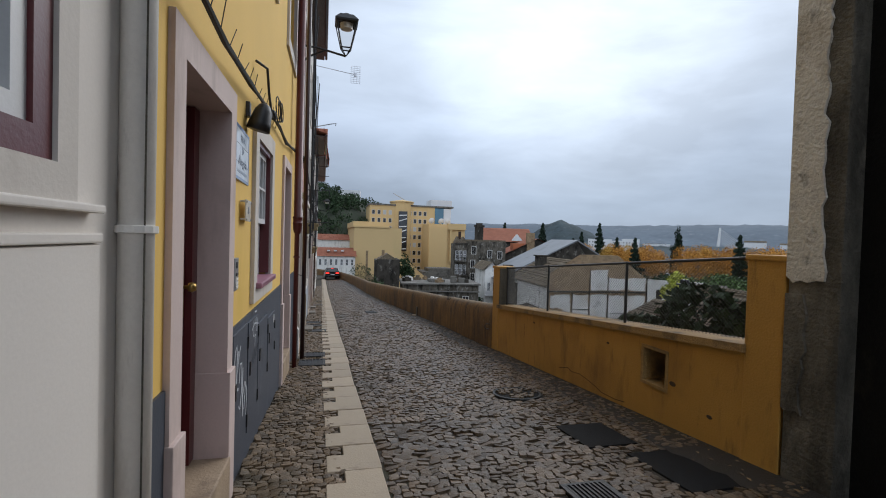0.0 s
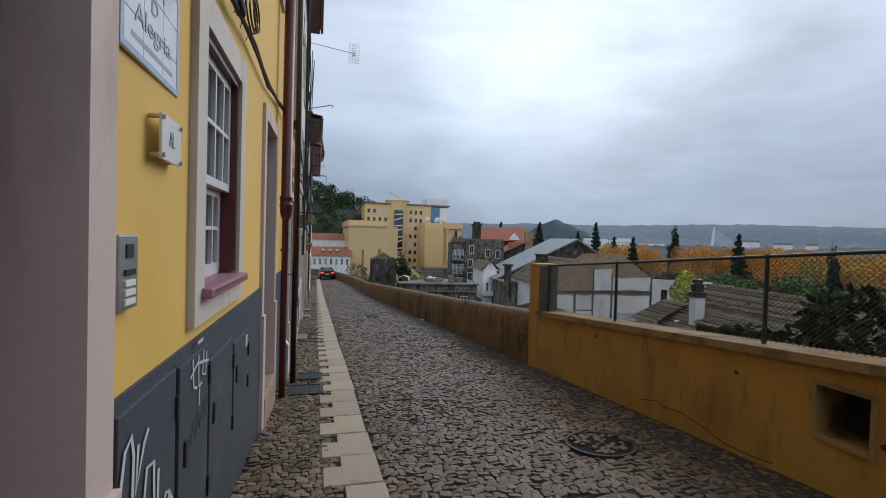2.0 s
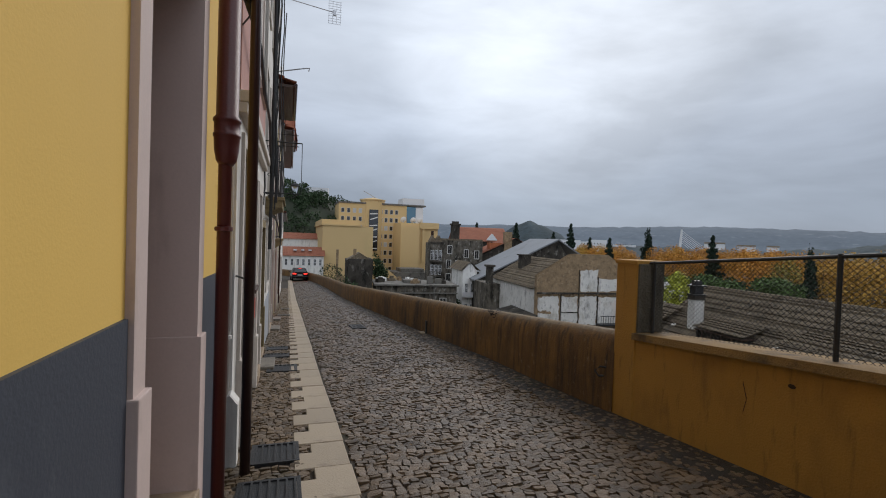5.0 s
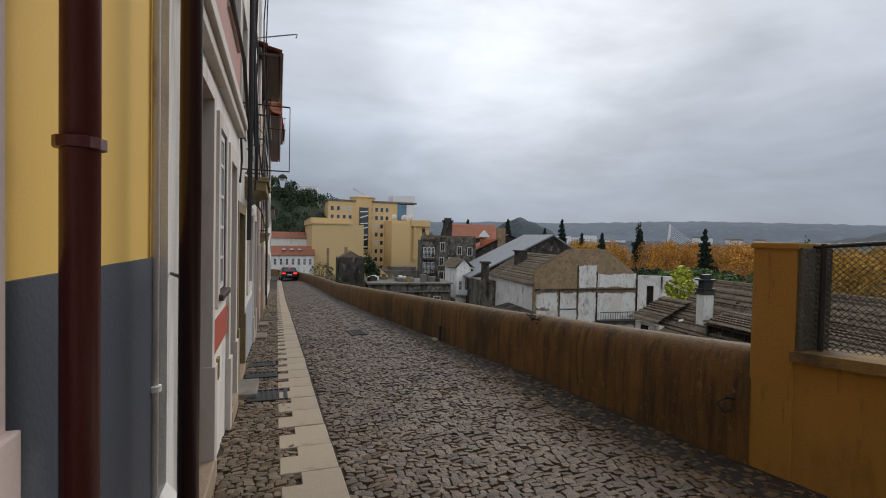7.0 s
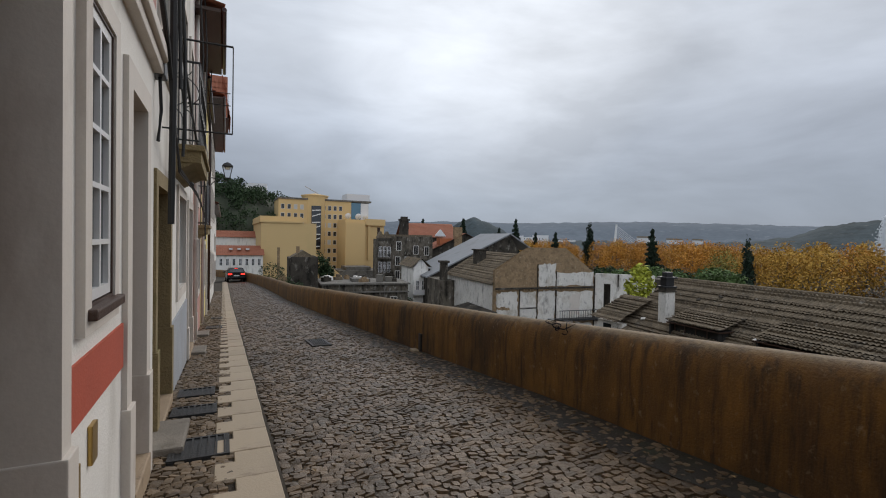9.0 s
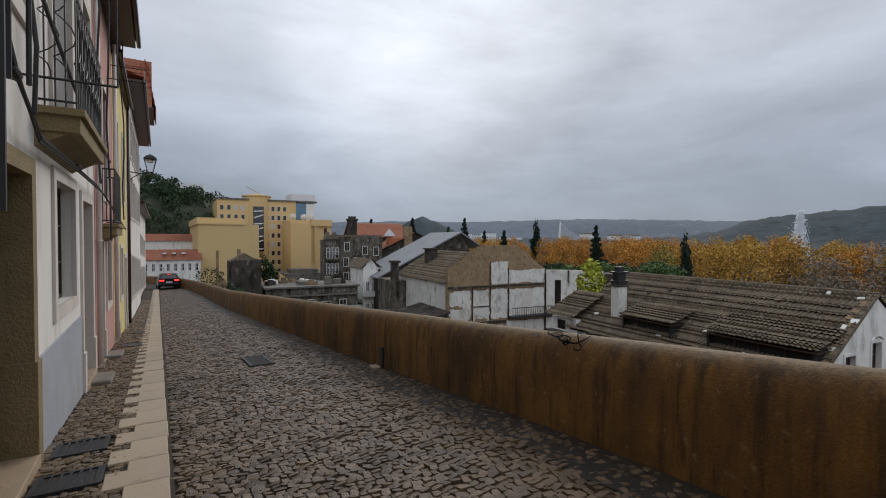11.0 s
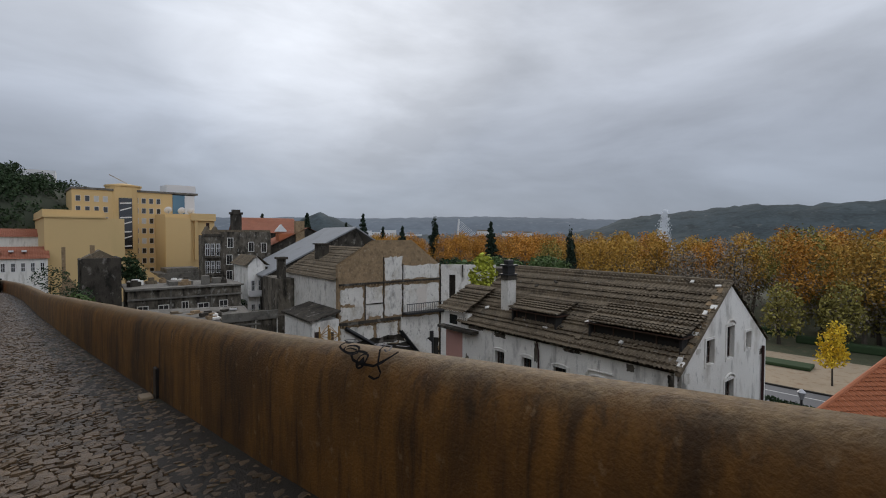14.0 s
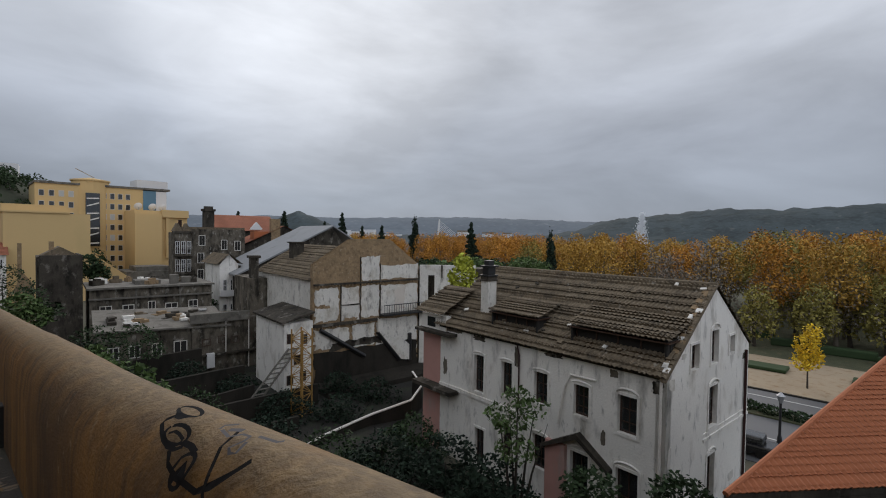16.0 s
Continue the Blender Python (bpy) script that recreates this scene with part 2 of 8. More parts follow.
M_CURTAIN = mat("net_curtain", (0.45, 0.46, 0.45), 0.9, 0.12, 6, 40, 0.1)
# near-black for sheets that stand in for shade inside rooms and openings
M_DARKROOM = mat("room_shade_black", (0.02, 0.018, 0.016), 0.9, 0.3, 2, 20, 0.1)
M_BLACK = mat("black_metal", (0.014, 0.014, 0.015), 0.45, 0.2, 5, 60, 0.08)
M_CABLE = mat("black_cable", (0.012, 0.012, 0.012), 0.6, 0.2, 8, 60, 0.1)
M_STEEL = mat("brushed_steel", (0.42, 0.42, 0.43), 0.35, 0.12, 6, 90, 0.05, metal=0.8)
M_BRASS = mat("brass", (0.45, 0.30, 0.10), 0.3, 0.15, 6, 80, 0.05, metal=0.9)
M_TILE_SIGN = mat("glazed_white_tile", (0.62, 0.66, 0.70), 0.2, 0.06, 5, 60, 0.03)
M_TILE_BLUE = mat("blue_tile_border", (0.22, 0.30, 0.46), 0.2, 0.35, 25, 90, 0.03)
M_INK = mat("grey_blue_lettering", (0.22, 0.25, 0.30), 0.4, 0.1, 8, 60, 0.0)
M_ACRYL = mat("frosted_plaque", (0.62, 0.60, 0.55), 0.2, 0.04, 5, 60, 0.02)
M_STICKER = mat("blue_sticker", (0.03, 0.22, 0.42), 0.35, 0.08, 5, 60, 0.0)
M_SPRAYW = mat("white_spray_paint", (0.55, 0.57, 0.60), 0.7, 0.15, 12, 60, 0.0)
M_SPRAYB = mat("black_spray_paint", (0.009, 0.009, 0.010), 0.8, 0.3, 12, 60, 0.0, spec=0.1)
M_SPRAYG = mat("grey_spray_paint", (0.055, 0.052, 0.060), 0.65, 0.2, 12, 60, 0.0)
M_PEEL = mat("peeling_plaster", (0.56, 0.52, 0.44), 0.9, 0.16, 1.5, 30, 0.5, stain=[((0.30, 0.25, 0.18), 0.35, 2.0, 0.5), ((0.030, 0.026, 0.02), 0.16, 9.0, 0.7)])
M_PIERDIRT = mat("damp_grey_masonry", (0.125, 0.112, 0.088), 0.95, 0.35, 2.5, 30, 0.6, stain=[((0.012, 0.011, 0.009), 0.55, 1.8, 0.35), ((0.26, 0.23, 0.18), 0.16, 3.0, 0.6)], spec=0.2)
M_NEARBLACK_WALL = mat("near_black_wall", (0.0075, 0.007, 0.006), 0.95, 0.4, 1.5, 40, 0.5, stain=((0.035, 0.030, 0.020), 0.10, 2.5, 0.5), spec=0.12)
M_GREENWOOD = mat("dark_green_shutter", (0.02, 0.06, 0.045), 0.5, 0.2, 3, 50, 0.1)
M_RTILE = mat("old_brown_roof_tile", (0.150, 0.117, 0.080), 0.85, 0.34, 0.6, 5, 0.3, stain=[((0.060, 0.050, 0.038), 0.40, 1.1, 1), ((0.045, 0.036, 0.029), 0.30, 3.4, 1), ((0.33, 0.27, 0.20), 0.24, 5.0, 1), ((0.46, 0.43, 0.38), 0.03, 2.2, 1)], spec=0.2)
M_RTILE_RED = mat("orange_roof_tile", (0.33, 0.118, 0.065), 0.8, 0.22, 0.8, 9, 0.2, stain=((0.30, 0.12, 0.07), 0.3, 1.0, 1))
M_RTILE_NEW = mat("terracotta_roof_tile", (0.38, 0.118, 0.045), 0.75, 0.16, 0.5, 10, 0.2)
M_RUINWHITE = mat("weathered_white_render", (0.80, 0.775, 0.725), 0.88, 0.12, 0.25, 9, 0.3, stain=[((0.40, 0.35, 0.28), 0.26, 0.7, 0.5), ((0.12, 0.105, 0.085), 0.20, 1.1, 0.32), ((0.035, 0.03, 0.026), 0.12, 3.0, 0.4)])
M_RUINDARK = mat("blackened_render", (0.066, 0.057, 0.046), 0.9, 0.35, 0.5, 9, 0.4, stain=[((0.026, 0.023, 0.019), 0.60, 0.7, 0.55), ((0.012, 0.011, 0.009), 0.42, 2.1, 0.4), ((0.36, 0.335, 0.295), 0.20, 1.1, 0.7)], spec=0.15)
M_MOTTLED = mat("mould_mottled_plaster", (0.145, 0.126, 0.100), 0.9, 0.35, 0.5, 9, 0.4, stain=[((0.050, 0.042, 0.033), 0.62, 0.6, 0.55), ((0.010, 0.009, 0.007), 0.62, 1.2, 0.40), ((0.50, 0.475, 0.43), 0.20, 1.7, 0.6)], spec=0.15)
M_RUINPLASTER = mat("grimy_room_plaster", (0.66, 0.635, 0.585), 0.9, 0.2, 0.4, 9, 0.3, stain=[((0.36, 0.31, 0.235), 0.34, 0.9, 0.7), ((0.055, 0.047, 0.038), 0.26, 1.5, 0.45), ((0.03, 0.026, 0.022), 0.14, 4.0, 0.5)], spec=0.2)
M_RUBBLE = mat("bare_rubble_masonry", (0.27, 0.185, 0.105), 0.95, 0.4, 0.9, 5, 0.8, stain=[((0.13, 0.085, 0.05), 0.45, 2.5, 1), ((0.42, 0.34, 0.24), 0.2, 4.0, 1)])
M_GREYROOF = mat("grey_sheet_roof", (0.205, 0.213, 0.222), 0.6, 0.12, 0.3, 12, 0.1, stain=((0.13, 0.13, 0.13), 0.25, 0.5, 1))
M_ROOFFLAT = mat("weathered_flat_roof", (0.15, 0.138, 0.118), 0.9, 0.35, 0.5, 6, 0.3, stain=[((0.045, 0.04, 0.032), 0.5, 0.8, 1), ((0.34, 0.32, 0.29), 0.18, 1.3, 1)])
M_HOTEL = mat("yellow_office_render", (0.61, 0.425, 0.200), 0.85, 0.05, 0.05, 4, 0.05, stain=((0.54, 0.39, 0.18), 0.2, 0.15, 0.4))
M_CONCRETE = mat("near_black_concrete", (0.032, 0.028, 0.023), 0.8, 0.3, 0.4, 10, 0.3, stain=((0.012, 0.012, 0.010), 0.55, 0.8, 0.3), spec=0.15)
M_CRANE = mat("rusty_yellow_steel", (0.34, 0.19, 0.05), 0.7, 0.3, 2, 30, 0.2)
M_THRESHOLD = mat("worn_tan_threshold", (0.36, 0.265, 0.175), 0.65, 0.2, 3, 50, 0.15, stain=((0.17, 0.12, 0.08), 0.35, 5, 1))
M_STEP = mat("grey_worn_step", (0.19, 0.165, 0.135), 0.7, 0.25, 2.5, 50, 0.3, stain=((0.09, 0.075, 0.055), 0.35, 5, 1))
M_BALCONY_SLAB = mat("mossy_balcony_slab", (0.24, 0.18, 0.09), 0.85, 0.3, 2, 40, 0.4, stain=((0.14, 0.13, 0.04), 0.4, 2, 1))
M_VALLEY = mat("valley_ground", (0.075, 0.070, 0.048), 0.95, 0.3, 0.02, 1.5, 0.2, stain=((0.045, 0.055, 0.025), 0.6, 0.03, 1))
M_ASPHALT = mat("boulevard_asphalt", (0.085, 0.088, 0.094), 0.55, 0.1, 0.3, 20, 0.1)
M_SAND = mat("sandy_park_path", (0.32, 0.25, 0.17), 0.9, 0.12, 0.4, 12, 0.2, stain=((0.22, 0.13, 0.06), 0.4, 1.2, 1))
M_GRASS = mat("park_grass", (0.055, 0.060, 0.028), 0.95, 0.3, 0.5, 12, 0.3, stain=((0.13, 0.09, 0.05), 0.3, 1.0, 1))
M_LINE = mat("white_road_paint", (0.6, 0.6, 0.58), 0.6, 0.1, 3, 30, 0.0)
# blue-grey distance haze is mixed into both hill colours below
M_HILL = mat("haze_tinted_woods", (0.050, 0.066, 0.072), 0.95, 0.5, 0.02, 0.22, 0.0, stain=[((0.085, 0.100, 0.098), 0.35, 0.025, 1), ((0.020, 0.029, 0.032), 0.40, 0.05, 1), ((0.15, 0.155, 0.145), 0.06, 0.09, 1)], spec=0.1)
M_HILL_FAR = mat("haze_tinted_hills", (0.125, 0.150, 0.176), 0.95, 0.25, 0.006, 0.06, 0.0, stain=[((0.09, 0.11, 0.13), 0.4, 0.012, 1), ((0.24, 0.26, 0.28), 0.10, 0.03, 1)], spec=0.1)
M_SCRUB = mat("hillside_scrub", (0.032, 0.040, 0.022), 0.95, 0.35, 0.05, 0.6, 0.0, stain=((0.055, 0.050, 0.030), 0.35, 0.08, 1))
M_BLUEGLASS = glass("blue_tinted_glazing", (0.10, 0.24, 0.34), 0.15)
M_YARD_BLACK = mat("near_black_yard_floor", (0.014, 0.013, 0.010), 0.95, 0.35, 0.3, 8, 0.4, stain=((0.022, 0.032, 0.012), 0.4, 0.5, 1))
M_GUTTERMUD = mat("wet_gutter_dirt", (0.026, 0.021, 0.015), 0.6, 0.35, 2.0, 70, 0.5, stain=((0.03, 0.036, 0.014), 0.35, 1.5, 1))
M_BARK = mat("grey_bark", (0.13, 0.11, 0.085), 0.9, 0.3, 2, 20, 0.4)
M_BARK_DARK = mat("dark_bark", (0.045, 0.036, 0.026), 0.9, 0.3, 2, 20, 0.4)


def leaves(name, col, spread=0.45):
    return mat(name, col, 0.75, 0.18, 0.25, 3, 0.0, island=spread, rand=0.10, spec=0.2)


M_LEAF_ORANGE = leaves("orange_autumn_leaves", (0.45, 0.215, 0.040))
M_LEAF_GOLD = leaves("golden_brown_leaves", (0.40, 0.235, 0.050))
M_LEAF_OLIVE = leaves("olive_yellow_leaves", (0.23, 0.20, 0.055))
M_LEAF_YELLOW = leaves("bright_yellow_leaves", (0.62, 0.42, 0.035))
M_LEAF_DARK = leaves("dark_green_leaves", (0.030, 0.052, 0.022))
M_LEAF_MID = leaves("mid_green_leaves", (0.075, 0.12, 0.04))
M_LEAF_LIME = leaves("lime_green_leaves", (0.34, 0.36, 0.05))
M_LEAF_CYPRESS = leaves("cypress_leaves", (0.018, 0.032, 0.020))
M_TWIG = leaves("bare_grey_twigs", (0.20, 0.17, 0.135), 0.3)


# ---- building blocks ----
INV = {}


def thing(name, m, label, category, group="", kind=""):
    """An Empty at the base of a thing, whose parts are built in its own axes."""
    ob = new(name)
    ob.empty_display_size = 0.2
    ob.matrix_basis = m
    INV[ob.name] = m.inverted()
    return tagged(ob, label, category, group, kind)


def mesh_of(name, bm, material):
    me = bpy.data.meshes.new(name)
    bm.to_mesh(me)
    bm.free()
    for mm in (material if isinstance(material, (list, tuple)) else [material]):
        me.materials.append(mm)
    return me


def part(name, bm, material, parent, label="", smooth=False):
    ob = new(name, mesh_of(name, bm, material))
    ob.parent = parent
    if smooth:
        ob.data.shade_smooth()
    return tagged(ob, label) if label else ob


def parts(name, items, material, parent, label="", m=None, bevel=0.0):
    """One part for each box."""
    return [part(name, boxes(a, m=m, bevel=bevel), material, parent, label) for a in items]


def solo(name, bm, material, label, category="", group="", kind="", m=None, smooth=False):
    """A thing of a single mesh."""
    ob = new(name, mesh_of(name, bm, material))
    if m is not None:
        ob.matrix_basis = m
    if smooth:
        ob.data.shade_smooth()
    return tagged(ob, label, category, group, kind)


def piece(name, me, parent, m):
    """One of many alike pieces, which share a mesh."""
    ob = new(name, me)
    ob.parent = parent
    ob.matrix_basis = m
    return ob


def B():
    return bmesh.new()


def box(bm, x0, x1, y0, y1, z0, z1, m=None, bevel=0.0):
    c = [(x, y, z) for x in (x0, x1) for y in (y0, y1) for z in (z0, z1)]
    v = [bm.verts.new(m @ Vector(p) if m is not None else p) for p in c]
    fs = [bm.faces.new([v[i] for i in q]) for q in ((0, 1, 3, 2), (4, 6, 7, 5), (0, 4, 5, 1), (2, 3, 7, 6), (0, 2, 6, 4), (1, 5, 7, 3))]
    if bevel:
        bmesh.ops.bevel(bm, geom=list({e for f in fs for e in f.edges}), offset=bevel, segments=2, profile=0.6, affect="EDGES")
    return bm


def boxes(*args, **kw):
    bm = B()
    for a in args:
        box(bm, *a, **kw)
    return bm


def poly(bm, pts, vec=None):
    """A flat polygon, or a prism of it along vec."""
    a = [bm.verts.new(p) for p in pts]
    f = bm.faces.new(a)
    if vec is not None:
        b = [bm.verts.new(Vector(p) + Vector(vec)) for p in pts]
        bm.faces.new(b[::-1])
        for i in range(len(a)):
            j = (i + 1) % len(a)
            bm.faces.new((a[j], a[i], b[i], b[j]))
        bmesh.ops.recalc_face_normals(bm, faces=bm.faces[:])
    return bm


def tube(bm, pts, r, n=8, r2=None, cap=True):
    """A round bar through points, tapering from r to r2."""
    pts = [Vector(p) for p in pts]
    rings = []
    for i, p in enumerate(pts):
        d = (pts[min(i + 1, len(pts) - 1)] - pts[max(i - 1, 0)]).normalized()
        side = d.cross(Vector((0, 0, 1)) if abs(d.z) < 0.95 else Vector((1, 0, 0))).normalized()
        up = side.cross(d)
        rr = r + ((r2 if r2 is not None else r) - r) * i / max(1, len(pts) - 1)
        rings.append([bm.verts.new(p + (side * math.cos(2 * math.pi * k / n) + up * math.sin(2 * math.pi * k / n)) * rr) for k in range(n)])
    for a, b in zip(rings, rings[1:]):
        for k in range(n):
            bm.faces.new((a[k], a[(k + 1) % n], b[(k + 1) % n], b[k]))
    if cap:
        bm.faces.new(rings[0][::-1])
        bm.faces.new(rings[-1])
    return bm


def lathe(bm, prof, n=16, m=None):
    """A turned body from (radius, height) pairs."""
    rings = []
    for r, z in prof:
        rings.append([bm.verts.new((m @ Vector((r * math.cos(2 * math.pi * k / n), r * math.sin(2 * math.pi * k / n), z))) if m is not None
                                   else (r * math.cos(2 * math.pi * k / n), r * math.sin(2 * math.pi * k / n), z)) for k in range(n)])
    for a, b in zip(rings, rings[1:]):
        for k in range(n):
            bm.faces.new((a[k], a[(k + 1) % n], b[(k + 1) % n], b[k]))
    bm.faces.new(rings[0][::-1])
    bm.faces.new(rings[-1])
    return bm


def wall(y0, y1, z0, z1, thick, holes=(), m=None):
    """A wall whose face lies at x = 0 and looks towards +x, with holes (y0, y1, z0, z1) right through it."""
    bm = B()
    ys = sorted({y0, y1, *[h[0] for h in holes], *[h[1] for h in holes]})
    zs = sorted({z0, z1, *[h[2] for h in holes], *[h[3] for h in holes]})
    ys, zs = [y for y in ys if y0 <= y <= y1], [z for z in zs if z0 <= z <= z1]

    def solid(i, j):
        if not (0 <= i < len(ys) - 1 and 0 <= j < len(zs) - 1):
            return False
        cy, cz = (ys[i] + ys[i + 1]) / 2, (zs[j] + zs[j + 1]) / 2
        return not any(h[0] < cy < h[1] and h[2] < cz < h[3] for h in holes)

    def q(*p):
        bm.faces.new([bm.verts.new(m @ Vector(c) if m is not None else c) for c in p])

    t = -thick
    for i in range(len(ys) - 1):
        for j in range(len(zs) - 1):
            if not solid(i, j):
                continue
            a, b, c, d = ys[i], ys[i + 1], zs[j], zs[j + 1]
            q((0, a, c), (0, b, c), (0, b, d), (0, a, d))
            q((t, a, c), (t, a, d), (t, b, d), (t, b, c))
            if not solid(i - 1, j):
                q((0, a, c), (0, a, d), (t, a, d), (t, a, c))
            if not solid(i + 1, j):
                q((0, b, c), (t, b, c), (t, b, d), (0, b, d))
            if not solid(i, j - 1):
                q((0, a, c), (t, a, c), (t, b, c), (0, b, c))
            if not solid(i, j + 1):
                q((0, a, d), (0, b, d), (t, b, d), (t, a, d))
    bmesh.ops.remove_doubles(bm, verts=bm.verts[:], dist=0.0005)
    return bm


def surround(y0, y1, z0, z1, w, out=0.03, sill=True, base=0.0, m=None, depth=0.0):
    """A stone surround round an opening, in one piece; with a sill for a window, down to the ground for a door."""
    m2 = (m if m is not None else Matrix.Identity(4)) @ Matrix.Translation((out, 0, 0))
    e = 0.006
    lo = z0 - w if sill else z0 - 0.9
    return wall(y0 - w, y1 + w, lo, z1 + w, out + max(depth, 0.02), [(y0 + e, y1 - e, z0 + e if sill else lo - 1, z1 - e)] if sill else [(y0 + e, y1 - e, lo, z1 - e)], m2)


def frame_bars(y0, y1, z0, z1, x, w, d, cols=(), rows=(), bar=0.025, m=None):
    """Frame of a window with glazing bars at the given fractions, in one piece."""
    def spans(a, b, cuts):
        e2 = [a + w] + [v for c in cuts for v in (a + (b - a) * c - bar / 2, a + (b - a) * c + bar / 2)] + [b - w]
        return list(zip(e2[::2], e2[1::2]))

    holes = [(p, q, r, t) for p, q in spans(y0, y1, cols) for r, t in spans(z0, z1, rows)]
    return wall(y0, y1, z0, z1, d, holes, (m if m is not None else Matrix.Identity(4)) @ Matrix.Translation((x, 0, 0)))


def window(parent, y0, y1, z0, z1, x=-0.12, cols=(0.5,), rows=(0.33, 0.66), fmat=None, gmat=None, w=0.05, m=None, backing=True, label=""):
    """A framed window under a house: window > pane, backed by a curtain or painted room shade."""
    fr = part("window", frame_bars(y0, y1, z0, z1, x, w, 0.05, cols, rows, 0.025 if w < 0.07 else 0.05, m), fmat or M_WPAINT, parent, label)
    part("pane", boxes((x - 0.030, x - 0.024, y0 + w, y1 - w, z0 + w, z1 - w), m=m), gmat or M_GLASS, fr)
    if backing:
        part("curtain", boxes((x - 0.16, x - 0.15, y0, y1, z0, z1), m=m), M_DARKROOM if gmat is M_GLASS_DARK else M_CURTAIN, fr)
    return fr


def tiled(bm, o, along, up, length, rise, pitch=0.24, course=0.36, lift=0.035, wave=0.035, ragged=0.0):
    """Courses of barrel tiles over a roof plane: origin at the eave, unit vectors along the eave and up the slope."""
    o, along, up = Vector(o), Vector(along).normalized(), Vector(up).normalized()
    nrm = along.cross(up).normalized()
    if nrm.z < 0:
        nrm = -nrm
    n = max(2, int(length / pitch) * 4)
    rows = max(1, int(rise / course))
    course = rise / rows
    rr = random.Random(5)
    last = None
    for r in range(rows):
        off = rr.uniform(-0.02, 0.02) * (1 + 8 * ragged)
        lo, hi = [], []
        for k in range(n + 1):
            s = length * k / n
            wv = wave * (0.5 + 0.5 * math.cos(2 * math.pi * s / pitch))
            jit = rr.uniform(-1, 1) * ragged * 0.03
            lo.append(bm.verts.new(o + along * s + up * (r * course - 0.03 + off + jit) + nrm * (lift + wv + 0.02)))
            hi.append(bm.verts.new(o + along * s + up * ((r + 1) * course + 0.03) + nrm * (wv * 0.8 + 0.004)))
        bot = last or [bm.verts.new(v.co - nrm * 0.05) for v in lo]
        for k in range(n):
            bm.faces.new((lo[k], lo[k + 1], hi[k + 1], hi[k]))
            bm.faces.new((bot[k], bot[k + 1], lo[k + 1], lo[k]))
        last = hi
    return bm


def road_z(x, y):
    """Height of the street: falls along its length, eases farther down, and rises a little to the parapet."""
    z = 0.24 - 0.076 * min(y, 35.0) - 0.052 * max(0.0, y - 35.0)
    k = min(1.0, max(0.0, (y - 10.5) / 3.0))
    return z + 0.035 * max(0.0, x - 0.8) * k


def leaf_mesh(name, blobs, count, size, material, seed, droop=0.0, flat=0.0, gaps=True):
    """Many small leaf faces spread over and inside ellipsoids (centre, radii), with gaps where noise is low."""
    rg = np.random.default_rng(seed)
    vol = np.array([b[1][0] * b[1][1] * b[1][2] for b in blobs]) ** 0.7
    which = rg.choice(len(blobs), size=count * 2, p=vol / vol.sum())
    C = np.array([b[0] for b in blobs], float)[which]
    R = np.array([b[1] for b in blobs], float)[which]
    d = rg.normal(size=(count * 2, 3))
    d /= np.linalg.norm(d, axis=1)[:, None]
    rad = rg.uniform(0.35, 1.0, count * 2) ** 0.45 * rg.uniform(0.88, 1.1, count * 2)
    P = C + d * R * rad[:, None]
    keep = (np.sin(P[:, 0] * 2.3 / max(0.4, size * 8) + seed) + np.sin(P[:, 1] * 2.1 / max(0.4, size * 8) + 1.3) + np.sin(P[:, 2] * 2.6 / max(0.4, size * 8) + 2.1)) > -1.2
    P = (P[keep] if gaps else P)[:count]
    n = len(P)
    a = rg.normal(size=(n, 3))
    a[:, 2] *= 1 - flat
    a /= np.linalg.norm(a, axis=1)[:, None]
    b = np.cross(a, rg.normal(size=(n, 3)))
    b /= np.linalg.norm(b, axis=1)[:, None]
    s = size * rg.uniform(0.6, 1.35, n)[:, None]
    V = np.stack([P - a * s, P + b * s * 0.55 - [0, 0, droop], P + a * s - [0, 0, 2 * droop], P - b * s * 0.55 - [0, 0, droop]], 1).reshape(-1, 3)
    Fc = np.arange(4 * n).reshape(n, 4)
    me = bpy.data.meshes.new(name)
    me.from_pydata(V.tolist(), [], Fc.tolist())
    me.materials.append(material)
    return me


def limbs(bm, base, h, r, n, rg, spread=0.5, n_sides=7):
    """A tapered, slightly bent trunk with rising limbs."""
    top = Vector(base) + Vector((rg.uniform(-0.06, 0.06) * h, rg.uniform(-0.06, 0.06) * h, h))
    mid = (Vector(base) + top) / 2 + Vector((rg.uniform(-0.03, 0.03) * h, rg.uniform(-0.03, 0.03) * h, 0))
    tube(bm, [base, mid, top], r, n_sides, r * 0.25)
    for i in range(n):
        f = rg.uniform(0.35, 0.9)
        st = Vector(base).lerp(top, f)
        an = rg.uniform(0, 6.283)
        ln = h * spread * rg.uniform(0.5, 1.0) * (1.15 - f * 0.6)
        en = st + Vector((math.cos(an) * ln * 0.8, math.sin(an) * ln * 0.8, ln * 0.75))
        md = (st + en) / 2 + Vector((0, 0, -0.06 * ln))
        tube(bm, [st, md, en], r * 0.38 * (1.1 - f * 0.5), 5, r * 0.06)
    return bm


# ---- ground, street and walls ----
GROUND = -14.8
FX = -0.235
bm = B()
poly(bm, [(-1500, -1500, GROUND), (3800, -1500, GROUND), (3800, 3800, GROUND), (-1500, 3800, GROUND)])
solo("ground", bm, M_VALLEY, "flat valley floor of earth and grass", "ground", kind="structure")

